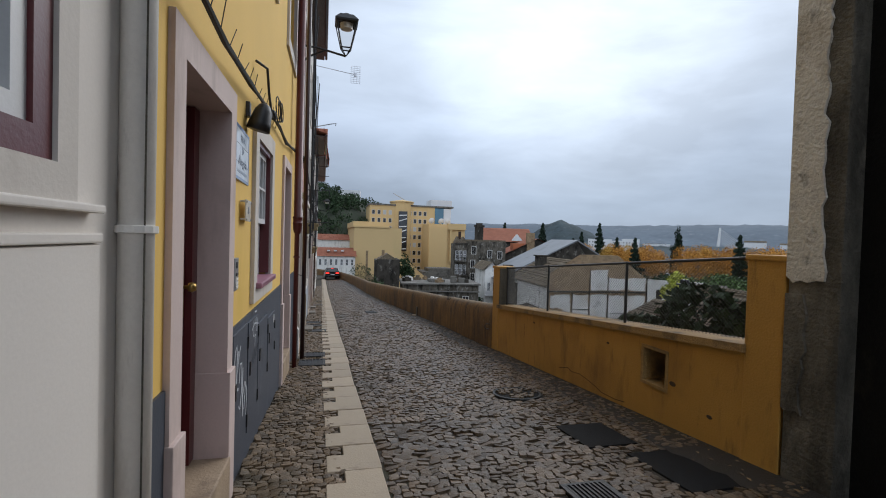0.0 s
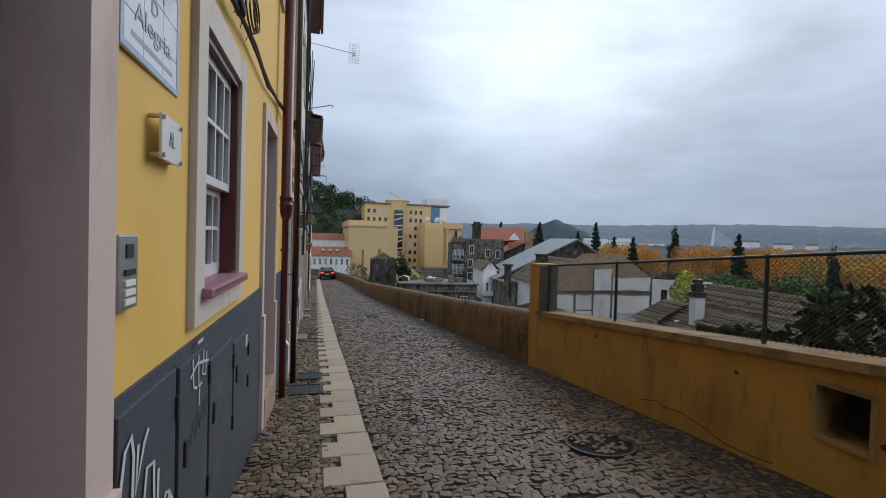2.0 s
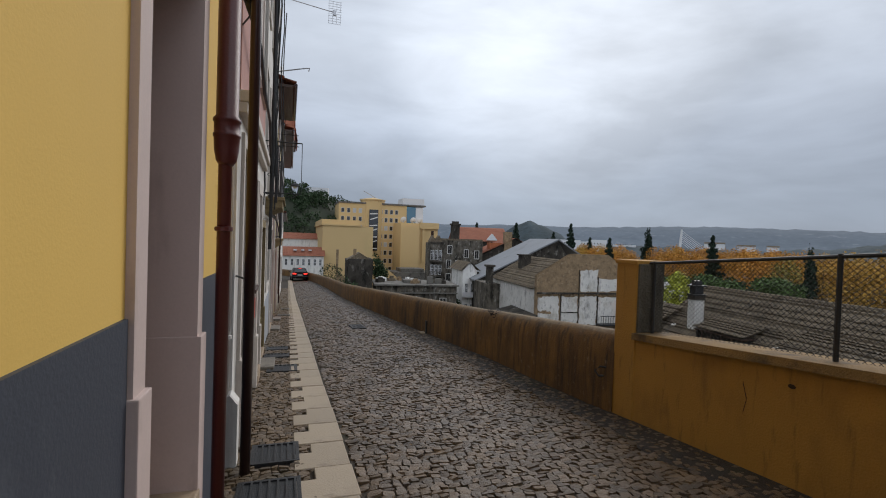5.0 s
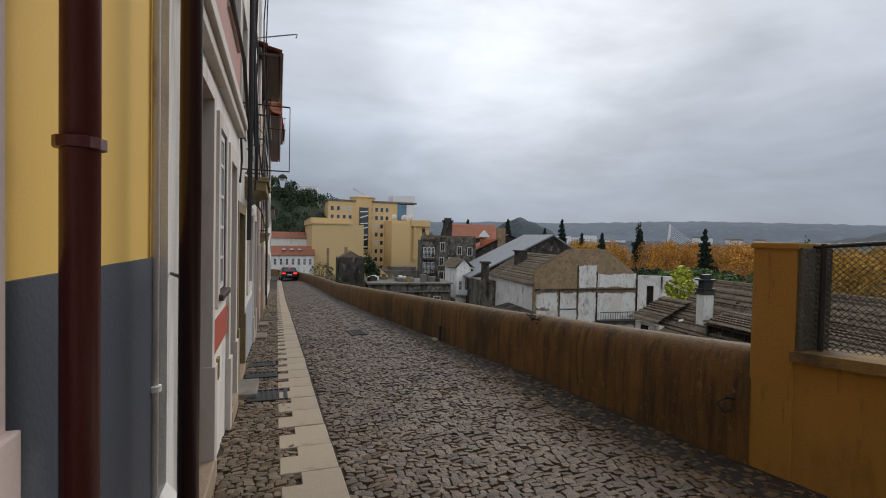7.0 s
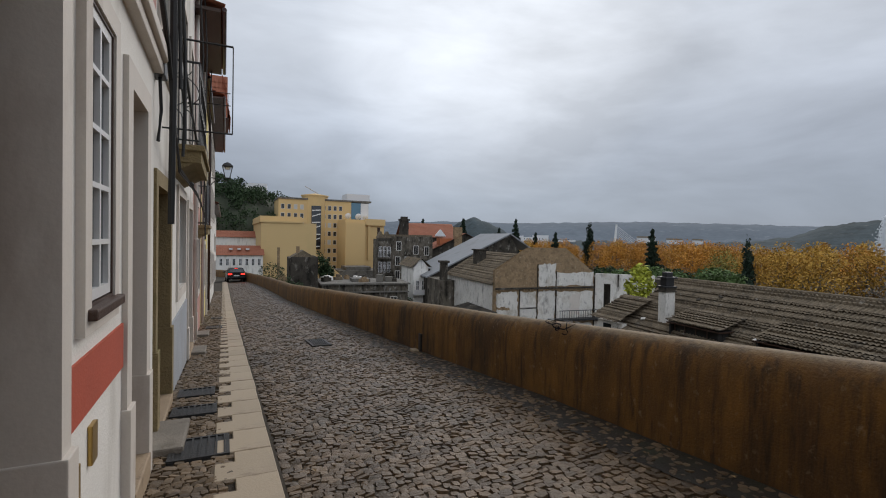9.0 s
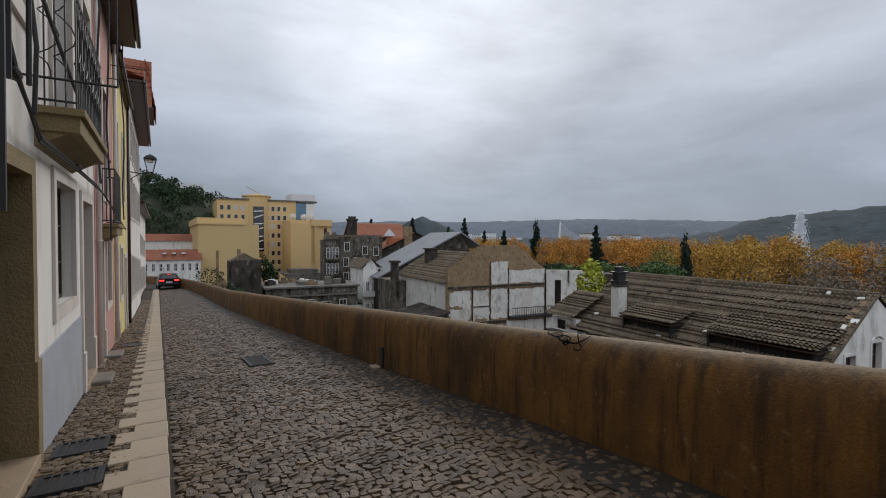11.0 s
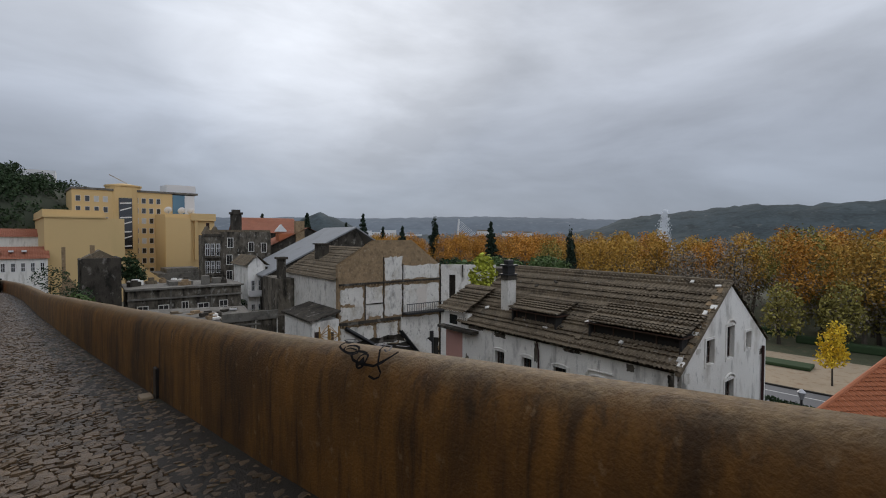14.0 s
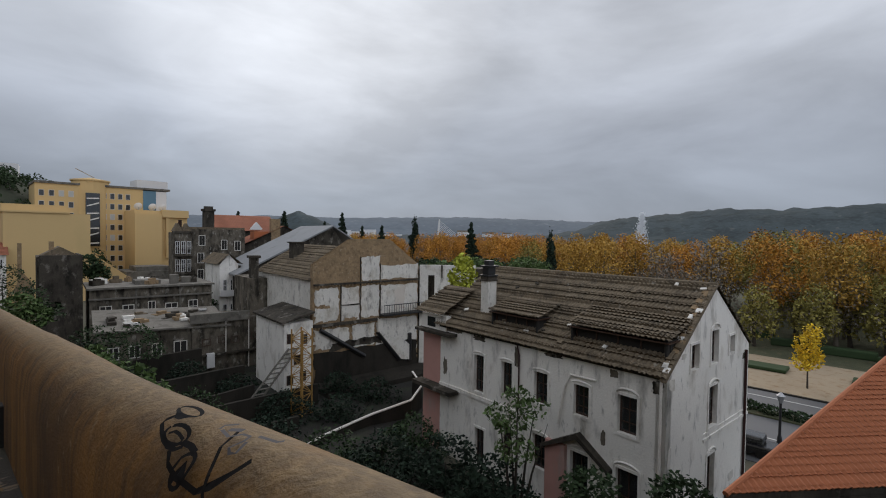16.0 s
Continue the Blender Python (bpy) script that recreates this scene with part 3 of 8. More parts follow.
# inner line of the street's outer wall, as (y, x)
PAR = [(10.1, 3.93), (12.0, 3.80), (14.5, 3.70), (17.0, 3.64), (20.0, 3.58), (24.0, 3.52), (30.0, 3.48), (38.0, 3.42), (46.0, 3.30), (54.0, 3.0), (62.0, 2.5), (70.0, 1.7), (78.0, 0.4), (86.0, -1.6)]


def par_x(y):
    if y <= PAR[0][0]:
        return 3.985 - 0.006 * (y - 4.5)
    for (a, p), (b, q) in zip(PAR, PAR[1:]):
        if y <= b:
            return p + (q - p) * (y - a) / (b - a)
    return PAR[-1][1]


def strip(name, x0, x1, y0, y1, dy, lift, nx, mt, label, category):
    bm = B()
    n = int((y1 - y0) / dy)
    prev = None
    for i in range(n + 1):
        y = y0 + (y1 - y0) * i / n
        a, b = x0(y), x1(y)
        row = [bm.verts.new((a + (b - a) * k / nx, y, road_z(a + (b - a) * k / nx, y) + lift)) for k in range(nx + 1)]
        if prev:
            for k in range(nx):
                bm.faces.new((prev[k], prev[k + 1], row[k + 1], row[k]))
        prev = row
    return solo(name, bm, mt, label, category, kind="structure")


def fx(y):
    """The line of the house fronts."""
    return -0.4265 + 0.0227 * y if y < 9.825 else -0.16 if y < 13.78 else -0.21 if y < 20.2 else FX


def left_x(y):
    return min(fx(y), FX) - 0.03 - (0.02 * (y - 46) if y > 46 else 0) - (0.35 * (y - 70) if y > 70 else 0)


road = strip("road", lambda y: 0.80, lambda y: par_x(y) + 0.25, -5, 84, 0.5, 0.0, 8, M_JOINT, "narrow street paved with dark wet cobbles", "road")
pavement = strip("pavement", left_x, lambda y: 0.81, -5, 84, 0.5, 0.025, 3, M_JOINT, "narrow pavement of small dark stones", "pavement")

# mud washed against the foot of the outer wall
dirt = strip("gutter_dirt", lambda y: par_x(y) - 0.46 - 0.18 * noise.noise((y * 1.3, 0.0, 2.0)) - 0.07 * noise.noise((y * 6.0, 1.0, 2.0)), lambda y: par_x(y) + 0.05, 2.9, 60, 0.10, 0.019, 4, M_GUTTERMUD, "dark wet dirt along the foot of the wall", "dirt")

# terrace under the street and the hillside houses
bm = B()
n = 40
rows = []
for i in range(n + 1):
    y = -40 + 150 * i / n
    zt = road_z(0, max(-5, min(84, y))) - 0.12
    xr = par_x(max(0, min(85, y))) + 0.2
    rows.append([bm.verts.new(p) for p in ((xr, y, GROUND - 1), (xr, y, zt), (-8, y, zt), (-60, y, zt + 9), (-60, y, GROUND - 1))])
for a, b in zip(rows, rows[1:]):
    for k in range(4):
        bm.faces.new((a[k], a[k + 1], b[k + 1], b[k]))
bm.faces.new(rows[0])
bm.faces.new(rows[-1][::-1])
solo("terrace", bm, M_CONCRETE, "near-black retaining wall below the street", "retaining wall", kind="structure")

# rounded parapet
par_prof = [(0.0, -0.3), (0.0, 0.45), (0.004, 0.72), (0.02, 0.85), (0.06, 0.93), (0.12, 0.975), (0.20, 0.985), (0.29, 0.95), (0.36, 0.87), (0.40, 0.74), (0.41, -0.5)]
bm = B()
prev = None
steps = [10.12 + 0.22 * i for i in range(int((85 - 10.12) / 0.22))]
for y in steps:
    x, z = par_x(y), road_z(par_x(y), y)
    zb = road_z(0.8, y)
    ring = []
    for j, (dx, h) in enumerate(par_prof):
        wob = 0.020 * noise.noise((y * 0.45, h * 1.2, 3.0)) + 0.005 * noise.noise((y * 3, h * 6, dx * 6))
        ring.append(bm.verts.new((x + dx + wob * 0.8, y, zb + h * 0.985 + (0.6 * wob if h > 0.6 else 0))))
    if prev:
        for j in range(len(ring) - 1):
            bm.faces.new((prev[j], prev[j + 1], ring[j + 1], ring[j]))
    prev = ring
bmesh.ops.recalc_face_normals(bm, faces=bm.faces[:])
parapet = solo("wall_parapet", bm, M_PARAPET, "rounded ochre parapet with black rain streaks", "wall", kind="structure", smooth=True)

# ochre street wall with its end pillars, small window and coping
wang = math.degrees(math.atan(0.006))
WM = pose(3.985 - 0.006 * (3.5 - 4.5), 3.5, 0, 0, 0, wang) @ Matrix.Rotation(math.pi, 4, "Z")
# in these axes x looks to the street and y runs back up the street, so that along = -y


bm = B()
HOLE = (1.32, 1.695, 0.277, 0.67)
top = lambda s: 0.925 - 0.0848 * (s - 0.35)
segs = [(0.0, 1.32), (1.32, 1.695), (1.695, 6.62)]
for a, b in segs:
    if a == 1.32:
        poly(bm, [(0, -a, -1.2), (0, -b, -1.2), (0, -b, HOLE[2]), (0, -a, HOLE[2])], (-0.32, 0, 0))
        poly(bm, [(0, -a, HOLE[3]), (0, -b, HOLE[3]), (0, -b, top(b)), (0, -a, top(a))], (-0.32, 0, 0))
    else:
        poly(bm, [(0, -a, -1.2), (0, -b, -1.2), (0, -b, top(b)), (0, -a, top(a))], (-0.32, 0, 0))
street_wall = solo("wall_street", bm, M_YWALL, "ochre rendered street wall with cracks and stains", "wall", kind="structure", m=WM)
bm = B()
poly(bm, [(0.05, -0.34, top(0.34)), (0.05, -6.31, top(6.31)), (0.05, -6.31, top(6.31) + 0.075), (0.05, -0.34, top(0.34) + 0.075)], (-0.42, 0, 0))
part("coping", bm, M_COPING, street_wall, "stained overhanging coping")
for a, b, zt in ((0.0, 0.36, 1.80), (6.30, 6.64, 1.30)):
    bm = boxes((-0.34, 0.012, -b, -a, -1.2, zt - 0.03), (-0.36, 0.03, -b - 0.012, -a + 0.012, zt - 0.05, zt), bevel=0.012)
    part("pillar", bm, M_YWALL, street_wall, "square ochre pillar with chipped corners")
part("mouldy_face", boxes((-0.335, 0.004, -6.296, -6.27, top(6.3) + 0.08, 1.262), bevel=0.004), M_PIERDIRT, street_wall, "dark slab over the inner face of the pillar")
part("opening_frame", surround(-1.695, -1.32, 0.277, 0.67, 0.03, 0.012, True, 0, None, 0.30), M_COPING, street_wall)
# plate painted near-black as the dark inside of the opening
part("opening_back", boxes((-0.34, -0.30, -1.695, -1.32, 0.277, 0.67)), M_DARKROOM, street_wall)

def crack(pts, w=0.009):
    """A thin dark crack in the street wall, as (along, height)."""
    bm = B()
    vs = [(bm.verts.new((0.004, -a, z + w / 2)), bm.verts.new((0.004, -a, z - w / 2))) for a, z in pts]
    for p, q in zip(vs, vs[1:]):
        bm.faces.new((p[0], p[1], q[1], q[0]))
    part("crack", bm, M_CRACK, street_wall)


M_CRACK = mat("dark_crack", (0.05, 0.03, 0.015), 0.9, 0.3, 8, 60, 0.1)
crack([(3.65, -0.12), (3.38, -0.05), (3.28, -0.08), (3.05, -0.05), (2.87, -0.07), (2.66, -0.10), (2.50, -0.14), (2.2, -0.13), (2.01, -0.10)])
crack([(5.0, 0.34), (4.96, 0.20), (4.99, 0.08)], 0.03)
for a, z, r in ((1.22, 0.37, 0.030), (0.72, 0.20, 0.022), (0.16, 1.55, 0.03), (4.6, 0.42, 0.02), (0.30, -0.02, 0.02), (2.4, 0.55, 0.018)):
    part("chip", lathe(B(), [(r, -0.004), (r * 0.8, 0.002), (r * 0.2, 0.003)], 7, pose(0.002, -a, z, 0, 90, 0) @ Matrix.Diagonal((1, 1.8, 1, 1))), M_CRACK, street_wall)

# wire fence on the wall
fence = thing("wire_fence", WM, "rusty chain-link fence panel on the wall between two pillars", "fence")
ft = lambda s: 1.775 - 0.0848 * (s - 0.35)
fb = lambda s: top(s) + 0.09
part("top_rail", tube(B(), [(-0.15, -0.36, ft(0.36)), (-0.15, -6.30, ft(6.30))], 0.016), M_IRON, fence)
for s in (0.40, 2.27, 4.40, 6.22):
    part("post", tube(B(), [(-0.15, -s, fb(s) - 0.05), (-0.15, -s, ft(s) + 0.02)], 0.019), M_IRON, fence)
bm = B()
for k in range(-18, 128):
    s0 = 0.36 + k * 0.048
    for sg in (1, -1):
        a, b = s0 + (0 if sg > 0 else 0.85), s0 + (0.85 if sg > 0 else 0)
        p = [(a, 0.0), (b, 1.0)]
        lo, hi = 0.0, 1.0
        if abs(b - a) > 0:
            for lim in (0.37, 6.29):
                f = (lim - a) / (b - a)
                if 0 < f < 1:
                    if (a < lim) == (lim == 0.37):
                        lo = max(lo, f)
                    else:
                        hi = min(hi, f)
            if max(a, b) < 0.37 or min(a, b) > 6.29:
                continue
        q = []
        for f in (lo, hi):
            s = a + (b - a) * f
            q.append((-0.15 + 0.004 * sg, -s, fb(s) + (ft(s) - fb(s)) * f))
        if lo < hi:
            tube(bm, q, 0.0024, 3, cap=False)
part("wire_mesh", bm, M_IRON, fence, "thin diamond wire mesh")

# old house beside the street wall
old = thing("old_house", pose(4.02, -6.0, -1.0), "derelict house with peeling plaster and a near-black wall", "house")
om = Matrix.Translation((0, 6.0, 1.0)) @ Matrix.Rotation(math.pi, 4, "Z")
OT = Matrix.Translation((0, 6.0, 1.0))
part("corner_pier", boxes((-0.035, 0.45, 3.08, 3.485, -1, 8.5), m=OT, bevel=0.02), M_PIERDIRT, old, "damp grey pier that has lost its plaster")


def torn_sheet(z0, z1, near, seed, mt, label):
    """Plaster left on the pier's street face, torn along its near and lower edges."""
    q2 = random.Random(seed)
    n = int((z1 - z0) / 0.07)
    pts = [(-0.035, 3.487, z1), (-0.035, 3.487, z0 + 0.02)] + [(-0.035, 3.487 - (3.487 - near) * k / 5, z0 + q2.uniform(-0.05, 0.03)) for k in range(1, 5)]
    pts += [(-0.035, near + 0.05 * noise.noise((k * 0.11, seed, 0.5)) + 0.04 * noise.noise((k * 0.5, seed, 1.5)) + q2.uniform(-0.012, 0.018), z0 + (z1 - z0) * k / n) for k in range(n + 1)]
    part("plaster", poly(B(), [OT @ Vector(p) for p in pts], (-0.022, 0, 0)), mt, old, label)


torn_sheet(1.62, 8.4, 3.20, 3, M_PEEL, "sheet of pale flaking plaster")
torn_sheet(0.55, 1.50, 3.33, 5, M_PIERDIRT, "grey patch of older plaster")
part("wall", wall(-3.10, 6, -1, 8.5, 0.4, [(-2.2, -1.2, 0.0, 2.1), (-2.5, -1.3, 2.55, 4.2)], om @ Matrix.Translation((-0.14, 0, 0))), M_NEARBLACK_WALL, old, "near-black wall")
part("shutter", boxes((0.0, 0.05, -2.6, -1.9, 2.55, 4.2), m=om @ Matrix.Translation((-0.12, 0, 0)), bevel=0.01), M_GREENWOOD, old, "dark green wooden shutter")
part("door", boxes((-0.25, -0.2, -2.2, -1.2, -0.1, 2.1), m=om), M_BROWNWOOD, old)
part("back", boxes((0.45, 6, -1, 9.3, 0, 9.3)), M_RUINDARK, old)
part("eaves", boxes((-0.35, 6.2, -0.2, 9.6, 9.4, 9.6)), M_RTILE, old)


# ---- houses along the upper side ----
def house(name, y0, y1, ztop, mt, label, holes, x=0.0, group="houses up the street"):
    zb = road_z(0, (y0 + y1) / 2)
    th = thing(name, pose(fx(y0) + x, y0, zb, 0, 0, -1.3 if y0 < 9.7 else 0), label, "house", group)
    m = Matrix.Translation((0, -y0, -zb))
    part("wall", wall(y0, y1, zb - 2.6, ztop, 0.38, holes, m), mt, th)
    part("side_wall", boxes((-7, -0.37, y1 - 0.3, y1 - 0.001, zb - 2.5, ztop), (-7, -0.37, y0 + 0.001, y0 + 0.3, zb - 2.5, ztop), (-7.3, -7, y0 + 0.002, y1 - 0.002, zb - 2.5, ztop), m=m), mt, th)
    return th, m


def eave_roof(th, m, y0, y1, z, out=0.45, depth=4.2, rise=1.6, mt=None, soffit=None):
    bm = B()
    along, up = Vector((0, 1, 0)), Vector((-depth - out, 0, rise))
    tiled(bm, m @ Vector((out, y0 - 0.05, z)), along, up, y1 - y0 + 0.1, up.length, 0.22, 0.36)
    part("roof", bm, mt or M_RTILE_RED, th, "red barrel-tiled roof")
    part("soffit", boxes((-0.2, out - 0.04, y0 - 0.02, y1 + 0.02, z - 0.10, z - 0.03), m=m), soffit or M_BROWNWOOD, th)
    bm = tube(B(), [m @ Vector((out + 0.03, y0, z - 0.02)), m @ Vector((out + 0.03, y1, z - 0.05))], 0.05, 8)
    part("gutter", bm, M_PIPE_DARK, th)


def stone_door(th, m, y0, y1, z0, z1, w=0.15, smat=None, dmat=None, depth=0.34, base=0.55, panels=True, out=0.03):
    s = part("door_surround", surround(y0, y1, z0, z1, w, out, False, base, m, 0.36), smat or M_STONE, th)
    if base:
        parts("jamb_base", [(-0.36, out + 0.022, y0 - w - 0.012, y0 + 0.014, z0 - 0.9, z0 + base), (-0.36, out + 0.022, y1 - 0.014, y1 + w + 0.012, z0 - 0.9, z0 + base)], smat or M_STONE, th, m=m, bevel=0.006)
    part("threshold", boxes((-0.36, out + 0.03, y0 - 0.01, y1 + 0.01, z0 - 0.9, z0 + 0.008), m=m, bevel=0.012), M_THRESHOLD, th, "worn tan stone threshold")
    d = part("door", boxes((-depth - 0.05, -depth, y0, y1, z0, z1), m=m), dmat or M_BROWNWOOD, th)
    if panels:
        n = 2
        for i in range(n):
            a, b = y0 + (y1 - y0) * (i + 0.12) / n, y0 + (y1 - y0) * (i + 0.88) / n
            for c, e2 in ((0.06, 0.34), (0.40, 0.92)):
                part("door_panel", boxes((-depth, -depth + 0.02, a, b, z0 + (z1 - z0) * c, z0 + (z1 - z0) * e2), m=m, bevel=0.008), dmat or M_BROWNWOOD, d)
    return d


# beige house by the start
HA = [(0.75, 1.905, 2.02, 3.6), (-2.2, -1.2, 2.06, 3.6), (0.7, 1.72, 5.2, 6.9)]
hA, mA = house("beige_house", -5.0, 2.50, 9.0, M_BEIGE, "beige rendered house with a maroon window frame", HA)
part("window_surround", surround(*HA[0], 0.09, 0.035, True, 0, mA), M_STONE, hA)
wA = part("window", frame_bars(*HA[0], 0.022, 0.085, 0.08, (), (), m=mA), M_MAROON, hA, "maroon outer window frame")
part("sash", frame_bars(0.83, 1.828, 2.098, 3.52, 0.008, 0.066, 0.05, (0.5,), (), 0.06, m=mA), M_WPAINT, wA, "white inner sash")
part("pane", boxes((-0.032, -0.027, 0.88, 1.76, 2.15, 3.46), m=mA), M_GLASS, wA)
part("curtain", boxes((-0.30, -0.28, 0.8, 1.75, 2.06, 3.6), m=mA), M_CURTAIN, wA)
window(hA, *HA[2], m=mA)
window(hA, *HA[1], m=mA)
part("string_course", boxes((-0.01, 0.022, -5, 2.18, 1.815, 1.845), m=mA, bevel=0.006), M_BEIGE, hA)
part("sill_ledge", boxes((-0.01, 0.045, 0.60, 2.14, 1.905, 1.93), m=mA, bevel=0.006), M_BEIGE, hA)
part("plinth", boxes((-0.01, 0.014, -5, 2.18, -1, 1.81), m=mA, bevel=0.006), M_BEIGE, hA)
part("edge_pilaster", boxes((-0.01, 0.03, 2.40, 2.495, -1, 8.9), m=mA, bevel=0.006), M_BEIGE, hA)
eave_roof(hA, mA, -5, 2.50, 9.0)

# yellow house
D1, W1, D2 = (2.95, 3.96, 0.30, 2.675), (5.14, 6.10, 1.39, 2.74), (7.52, 8.45, 0.0, 2.83)
HB = [D1, W1, D2, (2.9, 3.9, 4.7, 6.4), (5.2, 6.2, 4.7, 6.4), (7.75, 8.85, 4.7, 6.4)]
hB, mB = house("yellow_house", 2.51, 9.82, 8.6, M_YHOUSE, "bright yellow rendered house with a slate-blue plinth", HB)
hd = stone_door(hB, mB, *D1, 0.16, M_STONE_PINK, M_MAROON, 0.23, 0.595, False)
mBd = mB @ Matrix.Translation((0.07, 0, 0))
y0, y1 = D1[0], D1[1]
part("door_lining", boxes((-0.31, -0.24, y1 - 0.12, y1 - 0.005, 0.32, 2.66), m=mBd), M_MAROON, hd)
part("glazing_frame", frame_bars(y0 + 0.02, y1 - 0.12, 1.18, 2.62, -0.285, 0.085, 0.03, (), (0.33, 0.66), 0.065, m=mBd), M_MAROON, hd)
part("pane", boxes((-0.298, -0.292, y0 + 0.10, y1 - 0.20, 1.26, 2.54), m=mBd), M_GLASS, hd, "dim glass panes of the door")
parts("lower_panel", [(-0.30, -0.275, y0 + 0.12, y0 + 0.44, 0.50, 1.08), (-0.30, -0.275, y0 + 0.52, y1 - 0.20, 0.50, 1.08)], M_MAROON, hd, "", mBd, 0.012)
part("handle_plate", boxes((-0.286, -0.276, y1 - 0.19, y1 - 0.155, 1.30, 1.62), m=mBd, bevel=0.003), M_BRASS, hd, "brass handle plate")
part("knob", lathe(B(), [(0.012, 0), (0.012, 0.03), (0.028, 0.035), (0.034, 0.055), (0.022, 0.078)], 12, mBd @ pose(-0.278, y1 - 0.172, 1.50, 0, 90, 0)), M_BRASS, hd, "round brass knob", True)
part("sticker", boxes((-0.2915, -0.2900, 3.615, 3.735, 1.361, 1.480), m=mBd), M_STICKER, hd, "blue sticker on the glass")
part("rating_sticker", boxes((-0.2915, -0.2900, 3.615, 3.735, 1.490, 1.609), m=mBd), M_BLACK, hd, "dark square sticker with a number")
part("badge", boxes((-0.2915, -0.2900, 3.614, 3.761, 1.756, 1.861), m=mBd), M_BLACK, hd, "black square sticker on the glass")
RATING = (3.675, 1.547)
part("window_surround", surround(*W1, 0.17, 0.035, True, 0, mB), M_STONE, hB)
parts("window_lining", [(-0.20, 0.012, 5.135, 5.185, 1.42, 2.72), (-0.20, 0.012, 6.055, 6.105, 1.42, 2.72), (-0.20, 0.012, 5.19, 6.05, 2.69, 2.735)], M_MAROON, hB, "maroon painted window lining", mB)
wB = part("window", frame_bars(5.19, 6.05, 1.96, 2.69, -0.03, 0.05, 0.045, (0.25, 0.5, 0.75), (0.5,), 0.024, m=mB), M_WPAINT, hB, "white upper sash with small panes")
part("lower_sash", frame_bars(5.19, 6.05, 1.404, 1.99, -0.085, 0.075, 0.045, (0.25, 0.5, 0.75), (0.52,), 0.024, m=mB), M_WPAINT, wB, "white lower sash with small panes")
part("pane", boxes((-0.060, -0.056, 5.22, 6.02, 2.0, 2.66), m=mB), M_GLASS, wB)
part("pane", boxes((-0.113, -0.109, 5.22, 6.02, 1.45, 1.95), m=mB), M_GLASS, wB)
part("curtain", boxes((-0.36, -0.34, 5.2, 6.3, 1.3, 2.8), m=mB), M_CURTAIN, wB)
part("window_sill", boxes((-0.34, 0.085, 5.142, 6.098, 1.350, 1.402), (-0.02, 0.085, 5.09, 6.17, 1.345, 1.40), m=mB, bevel=0.014), M_SILLPINK, hB, "mauve painted window sill")
stone_door(hB, mB, *D2, 0.125, M_STONE_PINK, M_BROWNWOOD, 0.33, 0.87)
for h in HB[3:]:
    part("window_surround", surround(*h, 0.16, 0.035, True, 0, mB), M_STONE, hB)
    window(hB, *h, m=mB, fmat=M_MAROON)
for a, b in ((2.512, 2.785), (4.125, 7.385), (8.58, 9.815)):
    tz = 1.15 if a < 5 else 1.17
    part("plinth", boxes((-0.006, 0.014, a, b, -1.5, tz), m=mB), M_BLUE, hB, "slate-blue painted plinth")
for a, b, c, d in ((4.14, 4.71, 0.10, 1.105), (4.76, 5.27, 0.14, 1.09), (5.31, 5.94, 0.22, 0.98), (5.99, 6.55, 0.32, 0.92)):
    cab = part("meter_cabinet", boxes((0.012, 0.034, a, b, c, d), m=mB, bevel=0.006), M_BLUE, hB, "slate-blue metal meter cabinet door")
    parts("hinge", [(0.030, 0.046, b - 0.012, b + 0.014, c + 0.12, c + 0.22), (0.030, 0.046, b - 0.012, b + 0.014, d - 0.22, d - 0.12)], M_BLACK, cab, "", mB)
    part("lock", boxes((0.033, 0.044, a + 0.07, a + 0.11, (c + d) / 2, (c + d) / 2 + 0.12), m=mB, bevel=0.003), M_BLACK, cab)
    part("door_gap", boxes((0.0135, 0.017, a - 0.022, a - 0.002, c, d + 0.01), m=mB), M_BLACK, cab)
part("label_plate", boxes((0.034, 0.038, 6.43, 6.50, 0.79, 0.88), m=mB), M_WPAINT, hB)
eave_roof(hB, mB, 2.51, 9.82, 8.6)

# white and pink house
D3, W3, D4 = (10.24, 11.18, -0.40, 2.25), (11.56, 12.05, 0.78, 2.14), (12.58, 13.22, -0.55, 2.02)
HC = [D3, W3, D4, (10.8, 11.7, 3.5, 5.6), (12.3, 13.2, 3.5, 5.6), (10.8, 11.7, 6.5, 8.2), (12.3, 13.2, 6.5, 8.2)]
hC, mC = house("white_house", 9.83, 13.77, 9.4, M_WHITE, "white house with stone doorways and a pink upper floor", HC)
stone_door(hC, mC, *D3, 0.11, M_STONE, M_BROWNWOOD, 0.225, 0.70)
stone_door(hC, mC, *D4, 0.15, M_STONE, M_BROWNWOOD, 0.30, 0.6)
part("window_surround", surround(*W3, 0.10, 0.035, True, 0, mC), M_STONE, hC)
window(hC, W3[0] + 0.02, W3[1] - 0.02, W3[2] + 0.03, W3[3] - 0.02, 0.016, (0.5,), (0.2, 0.4, 0.6, 0.8), M_WPAINT, m=mC, label="white casement with small panes")
part("outer_frame", frame_bars(*W3, 0.024, 0.022, 0.03, (), (), m=mC), M_BROWNWOOD, hC)
part("window_sill", boxes((-0.1, 0.07, 11.50, 12.11, 0.74, 0.79), m=mC, bevel=0.01), M_BROWNWOOD, hC)
part("painted_band", boxes((0, 0.012, 11.345, 12.415, 0.32, 0.58), m=mC), M_REDBAND, hC, "red painted band under the window")
parts("vent_grille", [(0, 0.02, 11.38, 11.47, -0.06, 0.16), (0, 0.02, 11.66, 11.76, 0.06, 0.24)], M_BRASS, hC, "", mC, 0.004)
